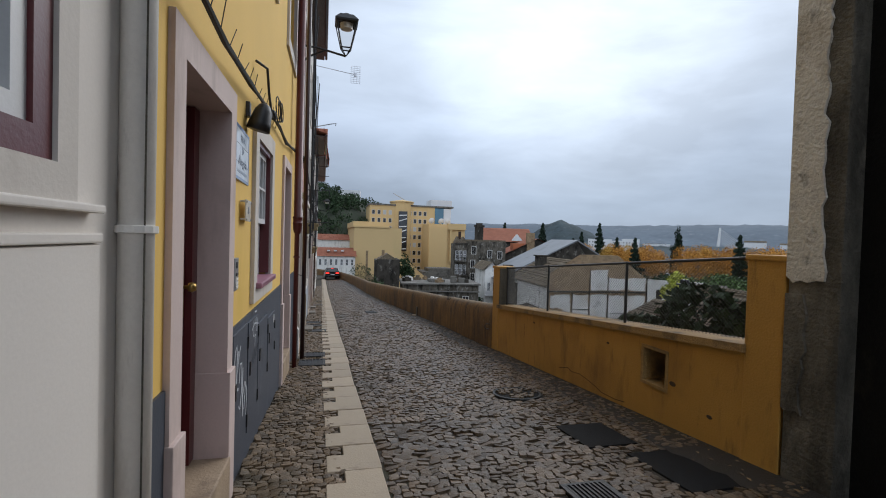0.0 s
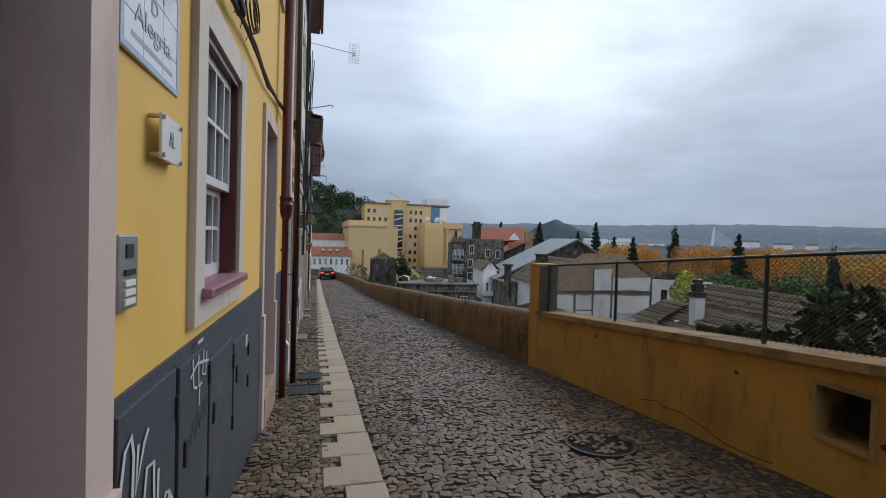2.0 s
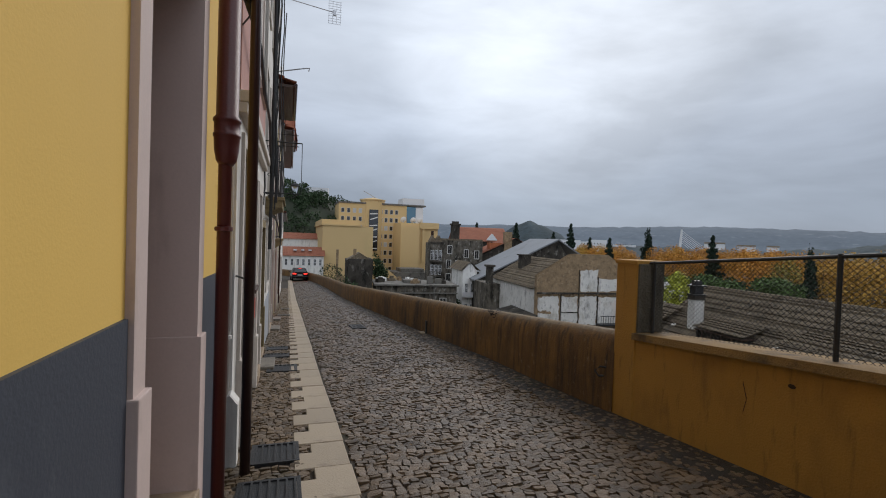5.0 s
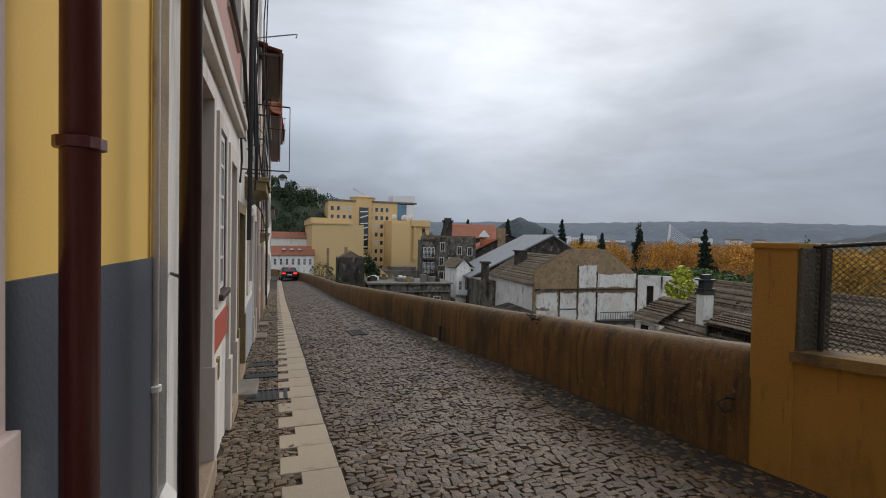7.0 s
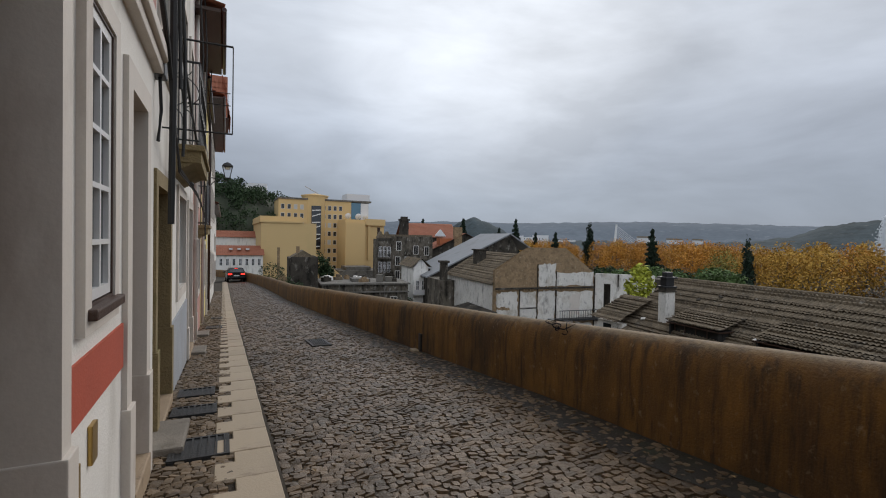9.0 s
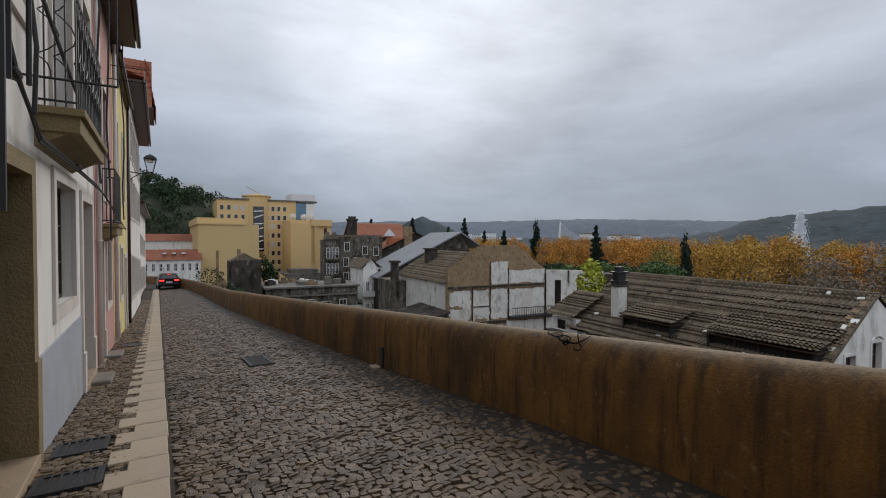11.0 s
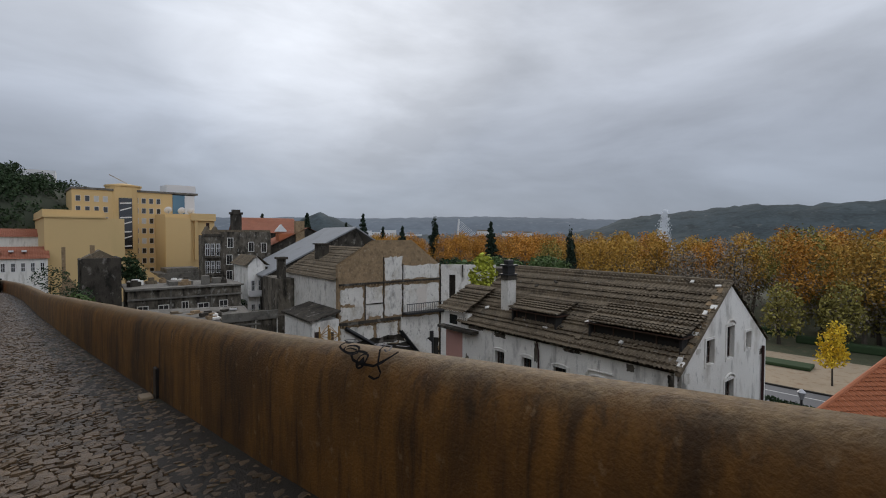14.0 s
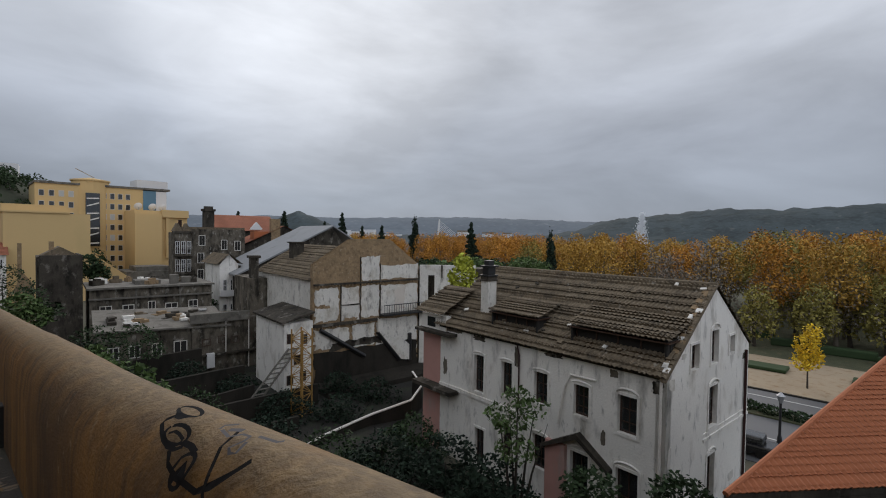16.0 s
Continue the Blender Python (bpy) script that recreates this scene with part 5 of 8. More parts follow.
part("balcony_rail", bm, M_BLACK, ruin, "rusty balcony railing")
# wing to the right with tall door openings and weeds on top
wgm = rm @ pose(0.3, 7.9, 0, 0, 0, -38)
wh = [(1.0, 1.75, -7.2, -3.9), (3.6, 4.4, -7.2, -4.0), (1.0, 1.8, -13.5, -9.4), (3.6, 4.4, -13.5, -9.4)]
part("wing_wall", wall(0, 6.6, GROUND, -2.7, 0.5, wh, wgm), M_RUINPLASTER, ruin, "stained wing wall with tall openings")
part("wing_back", boxes((-5, -1.2, -1.0, 9, GROUND, -3.2), m=wgm), M_RUINDARK, ruin)
parts("wing_pilaster", [(0, 0.12, 2.5, 2.7, -4.2, -2.7), (0, 0.12, 5.3, 5.5, -4.2, -2.7), (0, 0.15, 0, 6.6, -8.4, -8.1)], M_RUINDARK, ruin, "", wgm)
# base storey, dark
part("base_wall", boxes((0.3, 4.2, -5.6, 8.6, GROUND - 4, GROUND + 0.5), m=rm), M_CONCRETE, ruin, "near-black basement wall")
# left long side of the same row
part("side_wall", boxes((-16.0, -0.62, -5.35, -4.9, GROUND, -3.9), m=rm), M_RUINPLASTER, ruin, "white side wall")
bm = B()
up = Vector((0, 5.6, 3.4))
o = rm @ Vector((-16.0, -5.7, -4.0))
tiled(bm, o, (rm.to_3x3() @ Vector((1, 0, 0))), rm.to_3x3() @ up, 15.6, up.length, 0.28, 0.42, 0.08, 0.07, 1.0)
part("side_roof", bm, M_RTILE, ruin, "brown tiled roof behind the gable")
part("roof_dormer", boxes((-12.0, -10.8, -3.0, -1.6, -2.6, -0.35), (-12.2, -10.6, -3.2, -1.4, -0.35, -0.2), m=rm), M_RUINDARK, ruin)
# small annex and lean-to stairs
annex = thing("white_annex", pose(27.4, 55.4, GROUND, 0, 0, -5.74), "small white annex with a sloping roof", "annex")
part("wall", boxes((-2.5, 0.4, -1.8, 6.0, 0, 7.0)), M_RUINWHITE, annex)
part("roof", poly(B(), [(-2.8, -2.1, 6.95), (0.5, -2.1, 7.75), (0.5, -2.1, 7.95), (-2.8, -2.1, 7.15)], (0, 8.4, 0)), M_RUINDARK, annex)
for a, z in ((-1.9, 5.0), (-0.5, 4.8), (-1.9, 1.0), (-0.6, 1.2), (-1.2, 2.9)):
    part("window", frame_bars(-0.32, 0.32, 0, 0.95, 0.05, 0.08, 0.08, (0.5,), (), m=Matrix.Translation((a, -1.80, z)) @ Matrix.Rotation(-math.pi / 2, 4, "Z")), M_BROWNWOOD, annex)
    part("pane", boxes((-0.02, 0.02, -0.28, 0.28, 0.05, 0.90), m=Matrix.Translation((a, -1.80, z)) @ Matrix.Rotation(-math.pi / 2, 4, "Z")), M_GLASS_DARK, annex)
bm = B()
for k in (-0.5, 0.5):
    tube(bm, [(-1.6 + k, -2.0, 4.6), (-5.6 + k, -3.4, 0.9)], 0.09, 6)
for i in range(11):
    f = i / 10
    box(bm, -2.2 - 4 * f, -1.1 - 4 * f, -2.15 - 1.4 * f, -1.9 - 1.4 * f, 4.5 - 3.7 * f, 4.56 - 3.7 * f)
part("stair", bm, M_ROOFFLAT, annex, "steep metal outside stair")

# rusty lattice mast
crane = thing("lattice_mast", pose(23.8, 48.8, -17.0, 0, 0, 20), "rusty yellow steel lattice mast of a site crane", "mast")
for sx in (-0.6, 0.6):
    for sy in (-0.6, 0.6):
        part("chord", tube(B(), [(sx, sy, 0), (sx, sy, 9.6)], 0.07, 6), M_CRANE, crane)
bm = B()
for i in range(12):
    z = 0.8 * i
    for k in range(4):
        c = [(-0.6, -0.6), (0.6, -0.6), (0.6, 0.6), (-0.6, 0.6)]
        p, q = c[k], c[(k + 1) % 4]
        if (i + k) % 2:
            p, q = q, p
        tube(bm, [(*p, z), (*q, z + 0.8)], 0.035, 4)
        tube(bm, [(*p, z), (*q, z)], 0.03, 4)
part("lacing", bm, M_CRANE, crane)

# near-black floor laid over the yard between ruin and mansion
solo("yard_floor", poly(B(), [(6, 28, GROUND + 0.03), (23, 28, GROUND + 0.03), (28.5, 38.0, GROUND + 0.03), (36, 38.0, GROUND + 0.03), (39, 53, GROUND + 0.03), (34, 66, GROUND + 0.03), (30, 84, GROUND + 0.03), (6, 84, GROUND + 0.03)], (0, 0, -0.4)), M_YARD_BLACK, "near-black floor of a sunken yard", "yard", kind="structure")
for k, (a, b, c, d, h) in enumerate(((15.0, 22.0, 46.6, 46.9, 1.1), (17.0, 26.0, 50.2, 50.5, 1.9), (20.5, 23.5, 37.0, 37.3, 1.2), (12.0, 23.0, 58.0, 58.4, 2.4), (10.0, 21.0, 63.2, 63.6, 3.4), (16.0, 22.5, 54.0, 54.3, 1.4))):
    solo("ruined_yard_wall", boxes((0, b - a, 0, d - c, 0, h), bevel=0.03), M_CONCRETE, "low near-black wall across the yard", "wall", "yard walls", m=pose(a, c, GROUND, 0, 0, -6 + 3 * k))
# sunken yard with a curved concrete wall
bm = B()
pts = [(17.0, 41.0), (21.8, 42.5), (26.5, 42.6), (30.0, 41.6), (32.2, 42.6), (33.2, 45.0)]
yz = [-14.6, -14.4, -14.0, -13.4, -12.8, -12.3]
for (a, za), (b, zb2) in zip(zip(pts, yz), zip(pts[1:], yz[1:])):
    poly(bm, [(*a, -20), (*b, -20), (*b, zb2), (*a, za)], (0.3, 0.35, 0))
solo("yard_wall", bm, M_CONCRETE, "dark curved concrete wall of a yard", "wall")
solo("coping_pipe", tube(B(), [(p[0] + 0.1, p[1] + 0.1, z + 0.08) for p, z in zip(pts, yz)], 0.10, 6), M_GREYPIPE, "pale pipe along the top of the yard wall", "pipe")


# ---- middle distance roofs and houses ----
def block(name, m, sx, sy, h, mt, label, roof=None, rise=2.5, over=0.3, wins=(), wmat=None):
    """A plain town house, front along x at y = 0 looking to -y; roof 'x' or 'y' gives the ridge's direction."""
    th = thing(name, m, label, "house")
    fm = Matrix.Rotation(-math.pi / 2, 4, "Z")
    part("wall", boxes((0, sx, 0, sy, 0, h)), mt, th)
    for (a, b, c, d) in wins:
        w = part("window", frame_bars(a, b, c, d, 0.06, 0.09, 0.10, (0.5,), (0.5,), 0.07, m=fm), wmat or M_WPAINT, th)
        part("pane", boxes((0.0, 0.02, a + 0.05, b - 0.05, c + 0.05, d - 0.05), m=fm), M_GLASS_DARK, w)
    if roof:
        rmat = roof[1]
        if roof[0] == "x":
            up = Vector((0, sy / 2 + over, rise))
            for o, al, u2 in (((-over, -over, h), (1, 0, 0), up), ((-over, sy + over, h), (1, 0, 0), Vector((0, -up.y, rise)))):
                part("roof", tiled(B(), o, al, u2, sx + 2 * over, up.length, 0.4, 0.55, 0.05, 0.05), rmat, th)
            part("gable", poly(B(), [(0.01, 0, h), (0.01, sy, h), (0.01, sy / 2, h + rise)], (sx - 0.02, 0, 0)), mt, th)
        else:
            up = Vector((sx / 2 + over, 0, rise))
            for o, al, u2 in (((-over, -over, h), (0, 1, 0), up), ((sx + over, -over, h), (0, 1, 0), Vector((-up.x, 0, rise)))):
                part("roof", tiled(B(), o, al, u2, sy + 2 * over, up.length, 0.4, 0.55, 0.05, 0.05), rmat, th)
            part("gable", poly(B(), [(0, 0.01, h), (sx, 0.01, h), (sx / 2, 0.01, h + rise)], (0, sy - 0.02, 0)), mt, th)
    return th


# grey sheet-roofed hall
hall = thing("grey_roofed_hall", pose(33.0, 84.5, GROUND, 0, 0, -8), "hall with a wide grey sheet-metal gable roof", "hall")
part("wall", boxes((0, 17, 0, 14, 0, 9.2)), M_RUINDARK, hall, "blackened wall")
part("gable", poly(B(), [(0, 0.02, 9.2), (17, 0.02, 9.2), (17, 0.02, 14.2), (15.2, 0.02, 16.9)], (0, 13.9, 0)), M_RUINDARK, hall)
part("roof", poly(B(), [(-0.6, -0.5, 9.0), (15.2, -0.5, 16.9), (15.2, -0.5, 17.15), (-0.6, -0.5, 9.25)], (0, 15, 0)), M_GREYROOF, hall, "smooth grey metal roof slope")
part("roof", poly(B(), [(15.2, -0.5, 16.9), (20, -0.5, 14.0), (20, -0.5, 14.25), (15.2, -0.5, 17.15)], (0, 15, 0)), M_GREYROOF, hall)
# white house with balcony in front of the hall
wb = block("white_balcony_house", pose(31.6, 88.5, GROUND, 0, 0, -6), 2.8, 9, 10.6, M_RUINWHITE, "white house with a balcony under a mossy roof", ("y", M_RTILE), 1.6, 0.5,
           [(0.5, 1.1, 6.4, 8.2), (1.6, 2.2, 6.4, 8.2), (0.5, 1.1, 2.5, 4.3), (1.6, 2.2, 2.5, 4.3)])
part("balcony", boxes((0, 2.8, -0.9, 0, 5.6, 5.8), (0, 2.8, -0.92, -0.86, 5.8, 6.6)), M_WPAINT, wb)
part("column", tube(B(), [(2.9, -0.3, 0), (2.9, -0.3, 10.4)], 0.2), M_RUINDARK, wb)
# dark tall house with a glazed bay and a chimney
dk = block("dark_bay_house", pose(32.2, 104.0, GROUND, 0, 0, -6), 9.5, 10, 16.2, M_MOTTLED, "tall blackened house with a white glazed bay", None)
bay = part("bay", boxes((-2.6, 0.1, -0.8, 5, 0, 15.6), bevel=0.05), M_MOTTLED, dk, "weathered projecting bay")
BM = Matrix.Translation((0, -0.8, 0)) @ Matrix.Rotation(-math.pi / 2, 4, "Z")
for z in (2.2, 5.4, 8.6, 11.8):
    for a in (-2.15, -1.25, -0.35):
        bw = part("bay_window", frame_bars(a - 0.34, a + 0.34, z, z + 2.2, 0.06, 0.09, 0.12, (0.5,), (0.62,), 0.07, m=BM), M_WPAINT, bay, "white window with narrow panes")
        part("pane", boxes((0.0, 0.02, a - 0.30, a + 0.30, z + 0.05, z + 2.15), m=BM), M_GLASS_DARK, bw)
    rail = B()
    for k in range(10):
        tube(rail, [(-2.8 + 0.33 * k, -1.5, z - 0.3), (-2.8 + 0.33 * k, -1.5, z + 0.7)], 0.03, 4)
    tube(rail, [(-2.85, -1.5, z + 0.7), (0.25, -1.5, z + 0.7)], 0.04, 5)
    box(rail, -2.9, 0.3, -1.6, -0.7, z - 0.45, z - 0.28)
    part("gallery", rail, M_RUINDARK, dk, "rusty balcony with thin bars")
parts("bay_ledge", [(-2.9, 0.3, -1.1, 0, 15.4, 15.8)], M_RUINDARK, dk)
for a in (-2.1, -0.7):
    part("bay_gable", poly(B(), [(a - 0.7, -1.0, 15.8), (a + 0.7, -1.0, 15.8), (a, -1.0, 17.2)], (0, 2.5, 0)), M_RTILE, dk)
part("chimney", boxes((2.4, 4.2, 0.6, 1.8, 15.0, 19.6), (2.2, 4.4, 0.4, 2.0, 19.6, 20.0), (2.6, 4.0, 0.7, 1.7, 20.0, 20.5)), M_RUINDARK, dk, "broad dark chimney")
part("mansard", boxes((0, 9.5, 0.2, 9.8, 15.9, 16.6)), M_RTILE, dk)
for a, z in ((1.2, 4.0), (5.4, 4.0), (1.2, 7.0), (5.4, 7.0), (1.2, 10.0), (3.3, 10.0), (7.6, 12.2), (5.2, 12.4), (1.4, 13.2)):
    dw = part("dark_opening", frame_bars(a, a + 1.1, z, z + 1.9, 0.05, 0.09, 0.1, (0.5,), (), m=Matrix.Rotation(-math.pi / 2, 4, "Z")), M_RUINWHITE, dk)
    # sheet on the wall, its near-black colour standing for an unlit inside
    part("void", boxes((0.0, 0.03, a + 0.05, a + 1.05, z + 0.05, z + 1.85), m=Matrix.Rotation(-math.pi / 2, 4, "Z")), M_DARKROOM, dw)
# red roofs behind
big = block("red_roofed_house", pose(48.5, 138, GROUND, 0, 0, -10), 15, 14, 16.2, M_RUINDARK, "large house with a red hipped tile roof", ("x", M_RTILE_RED), 4.3, 0.8)
part("pediment", poly(B(), [(8.6, -0.7, 16.6), (12.0, -0.7, 16.6), (10.3, -0.7, 18.6)], (0, 1.5, 0)), M_WPAINT, big)
orr = block("orange_roofed_house", pose(42.5, 106, GROUND, 0, 0, -12), 16, 12, 13.0, M_RUINDARK, "house with an orange tile roof and brick chimney", ("y", M_RTILE_RED), 4.2, 0.6)
part("chimney", boxes((5.4, 7.2, -0.4, 1.2, 12.0, 18.6)), M_RUBBLE, orr, "square brown brick chimney")
part("roof_room", boxes((2.2, 5.0, 0.5, 4, 13, 16.0)), M_RTILE_NEW, orr)
# blackened sheds and roofless walls on the near side
shed = thing("roofless_block", pose(9.7, 84.5, GROUND, 0, 0, -4), "roofless blackened masonry block with streaked walls", "ruin")
part("wall", wall(0, 4.1, -4, 12.6, 0.5, [(1.4, 2.0, 6.2, 7.0)], Matrix.Rotation(-math.pi / 2, 4, "Z")), M_RUINDARK, shed)
part("side_wall", boxes((-0.2, 0.3, 0.52, 7, -4, 12.4), (3.8, 4.1, 0.52, 7, -4, 12.6), (-0.2, 4.1, 7, 7.4, -4, 12.3)), M_RUINDARK, shed)
part("broken_gable", poly(B(), [(-2.2, 1.0, -4), (-0.4, 1.0, -4), (-0.4, 1.0, 9.0), (-1.4, 1.0, 10.6), (-2.2, 1.0, 8.6)], (0, 0.4, 0)), M_RUBBLE, shed)
part("chimney", boxes((1.0, 1.5, 3, 3.5, 12, 14.2), (-1.9, -1.5, 3, 3.4, 8, 14.0)), M_RUBBLE, shed)
part("roof_heap", poly(B(), [(0, 2, 12.4), (4, 2, 12.4), (2, 2, 13.6)], (0, 4, 0)), M_RTILE, shed)
low = thing("low_workshop", pose(14.4, 84.0, GROUND, 0, 0, -6), "low dark workshop with grey flat roofs", "workshop")
part("wall", boxes((0, 14, 0, 9, -3, 8.2)), M_MOTTLED, low)
part("roof", boxes((-0.3, 14.3, -0.4, 9.2, 8.2, 8.45)), M_ROOFFLAT, low)
lm = Matrix.Rotation(-math.pi / 2, 4, "Z")
for a, z, w2, h2 in ((1.0, 4.6, 1.3, 1.5), (3.4, 4.6, 1.3, 1.5), (6.2, 4.2, 0.9, 2.2), (8.2, 4.6, 1.5, 1.4), (11.0, 4.4, 1.2, 1.8)):
    w = part("window", frame_bars(a, a + w2, z, z + h2, 0.05, 0.10, 0.10, (0.5,), (0.5,), 0.07, m=lm), M_RUINPLASTER, low)
    # these panes take the room-shade black in place of glass
    part("pane", boxes((0.0, 0.02, a + 0.05, a + w2 - 0.05, z + 0.05, z + h2 - 0.05), m=lm), M_DARKROOM, w)
parts("ledge", [(-0.1, 14.1, -0.35, 0.0, 6.9, 7.1), (4.8, 5.0, -0.15, 0.0, -1, 8.2), (9.9, 10.1, -0.15, 0.0, -1, 8.2)], M_ROOFFLAT, low)
part("roof_clutter", boxes((9, 10, 1, 2, 8.4, 9.7), (10.6, 11.8, 2, 3, 8.4, 9.3), (5, 8, 2, 5, 8.4, 9.0)), M_ROOFFLAT, low)
low2 = thing("low_workshop", pose(12.6, 68.4, GROUND, 0, 0, -8), "long low shed with a pale patched flat roof", "shed")
part("wall", boxes((0, 12.0, 0, 8, -3, 5.4)), M_MOTTLED, low2)
for a, z, w2, h2 in ((0.8, 2.6, 1.0, 1.3), (2.6, 2.6, 1.0, 1.3), (4.6, 1.8, 0.9, 2.1), (6.6, 2.4, 1.3, 1.5), (9.2, 2.6, 1.0, 1.3), (10.7, 2.6, 0.8, 1.3)):
    w = part("window", frame_bars(a, a + w2, z, z + h2, 0.05, 0.09, 0.10, (0.5,), (), 0.07, m=lm), M_RUINPLASTER, low2)
    part("pane", boxes((0.0, 0.02, a + 0.05, a + w2 - 0.05, z + 0.05, z + h2 - 0.05), m=lm), M_DARKROOM, w)
part("roof", poly(B(), [(-0.3, -0.4, 5.5), (12.3, -0.4, 5.0), (12.3, 8.3, 6.0), (-0.3, 8.3, 6.5)], (0, 0, 0.18)), M_ROOFFLAT, low2, "pale patched roof sheets")
rr = random.Random(4)
for i in range(9):
    a, b = rr.uniform(0.6, 11), rr.uniform(0.4, 7.2)
    part("roof_patch", boxes((a, a + rr.uniform(0.4, 0.9), b, b + 0.5, 5.75 + 0.06 * b, 5.95 + 0.06 * b)), M_RUINDARK if i % 2 else M_WPAINT, low2)
low3 = thing("blackened_house", pose(20.8, 67.0, GROUND, 0, 0, -6), "blackened house with a pale parapet and small windows", "house")
part("wall", boxes((0, 8.6, 0, 6, -2, 5.8)), M_MOTTLED, low3)
part("parapet", boxes((-0.2, 6.0, -0.25, 0.1, 5.6, 6.6)), M_ROOFFLAT, low3)
part("upper_wall", boxes((6.4, 8.6, 1, 7, 5.8, 10.2)), M_MOTTLED, low3)
part("flue", boxes((6.6, 7.5, 1.2, 2.1, 10.2, 12.6), (6.4, 7.7, 1.0, 2.3, 12.6, 12.9), bevel=0.04), M_RUINDARK, low3, "tall sooty flue")
part("ledge", boxes((-0.3, 8.8, -0.45, 0, 1.9, 2.1)), M_RUINDARK, low3)
parts("drain", [(5.9, 6.0, -0.1, 0.0, -2, 5.6), (3.4, 3.5, -0.1, 0.0, 2.1, 5.6)], M_GREYPIPE, low3)
for a, z in ((1.0, 3.0), (2.6, 3.2), (4.0, 3.0), (6.2, 3.2)):
    w = part("window", frame_bars(a, a + 0.9, z, z + 0.8, 0.04, 0.08, 0.08, (0.5,), (), m=Matrix.Rotation(-math.pi / 2, 4, "Z")), M_BROWNWOOD, low3)
part("air_conditioner", boxes((1.4, 2.2, -0.5, -0.05, 0.6, 2.2), bevel=0.03), M_WPAINT, low3, "white outdoor fan unit")

rr = random.Random(14)
for i in range(26):
    x, y, z = (rr.uniform(14.8, 27.5), rr.uniform(84.6, 91), GROUND + 8.45) if i < 12 else (rr.uniform(13.5, 23.5), rr.uniform(69.5, 74), GROUND + 5.7)
    w2, h2 = rr.uniform(0.3, 1.3), rr.uniform(0.15, 0.7)
    solo("roof_junk", boxes((-w2, w2, -0.4, 0.4, 0, h2), (-w2 * 0.4, w2 * 0.5, -0.3, 0.3, h2, h2 + rr.uniform(0.05, 0.5)), bevel=0.02), rr.choice((M_RUINDARK, M_RUINDARK, M_RUINWHITE, M_RUBBLE, M_RTILE)), "heap of broken boards and rubble on a flat roof", "rubble", "roof rubble", m=pose(x, y, z, 0, 0, rr.uniform(0, 90)))
# yellow office building
hotel = thing("office_building", pose(17.3, 181, GROUND, 0, 0, 0), "large pale yellow office building of nine storeys", "office building")
hz = -GROUND
part("main_wall", boxes((0, 25.5, 0, 16, 0, hz + 13.9)), M_HOTEL, hotel)
part("roof_band", boxes((-0.2, 33.0, -0.3, 16, hz + 13.9, hz + 14.5)), M_ROOFFLAT, hotel)
part("round_bay", lathe(B(), [(4.6, 0), (4.6, hz + 15.4), (4.9, hz + 15.4), (4.9, hz + 15.8), (0.2, hz + 16.6)], 20, pose(12.8, 3.2, 0)), M_HOTEL, hotel, "rounded stair tower")
sg = part("stair_glazing", boxes((10.9, 14.2, -2.0, -1.2, hz - 3.4, hz + 11.8)), M_GLASS_DARK, hotel, "tall dark stairwell glazing")
for i in range(7):
    z = hz - 2.9 + i * 2.15
    up2 = 1.0 if i % 2 else 0.2
    part("stair_flight", poly(B(), [(11.1, -2.06, z), (14.0, -2.06, z + up2), (14.0, -2.06, z + up2 + 0.35), (11.1, -2.06, z + 0.35)], (0, 0.05, 0)), M_GREYPIPE, sg)
wmesh = mesh_of("office_window", frame_bars(-0.62, 0.62, 0, 1.75, 0.05, 0.12, 0.12, (), (), m=Matrix.Rotation(-math.pi / 2, 4, "Z")), M_STONE)
pmesh = mesh_of("office_pane", boxes((-0.55, 0.55, -0.03, 0.02, 0.05, 1.7)), M_GLASS_DARK)
pmesh2 = mesh_of("office_blind", boxes((-0.55, 0.55, -0.03, 0.02, 0.05, 1.7)), M_CURTAIN)
rr = random.Random(2)
for r in range(8):
    z = hz + 10.4 - r * 3.08
    for k in range(8):
        x = (1.4 + 2.15 * k) if k < 4 else (15.6 + 1.98 * (k - 4))
        if k < 4 and r > 2:
            continue
        w = piece("window", wmesh, hotel, Matrix.Translation((x, 0, z)))
        piece("pane", pmesh2 if rr.random() < 0.15 else pmesh, w, Matrix.Identity(4))
part("glass_corner", boxes((25.5, 29.0, -0.2, 8, hz + 4, hz + 13.6)), M_BLUEGLASS, hotel, "blue glazed corner strip")
part("lift_tower", boxes((28.6, 32.0, 0, 8, 0, hz + 13.6), (24.0, 32.5, 0.5, 9, hz + 14.5, hz + 16.9)), M_WPAINT, hotel, "white lift tower")
part("mast", tube(B(), [(9.0, 1, hz + 18.8), (13.5, 1, hz + 16.4)], 0.15, 5), M_STEEL, hotel)
part("low_wing", boxes((-8.1, 6.2, -39, 0.5, 0, hz + 4.5)), M_HOTEL, hotel, "lower windowless yellow wing")
part("wing_cap", boxes((-8.4, 2.6, -39.3, 0.5, hz + 4.5, hz + 4.9), (-8.3, 2.6, -37, -1, hz + 4.9, hz + 6.3)), M_HOTEL, hotel)
bm = B()
poly(bm, [(6.2, -30, 0), (15.6, -30, 0), (15.6, -30, hz - 10.8), (6.2, -30, hz - 3.0)], (0, 28, 0))
part("ramp_wing", bm, M_HOTEL, hotel, "sloping side wing")
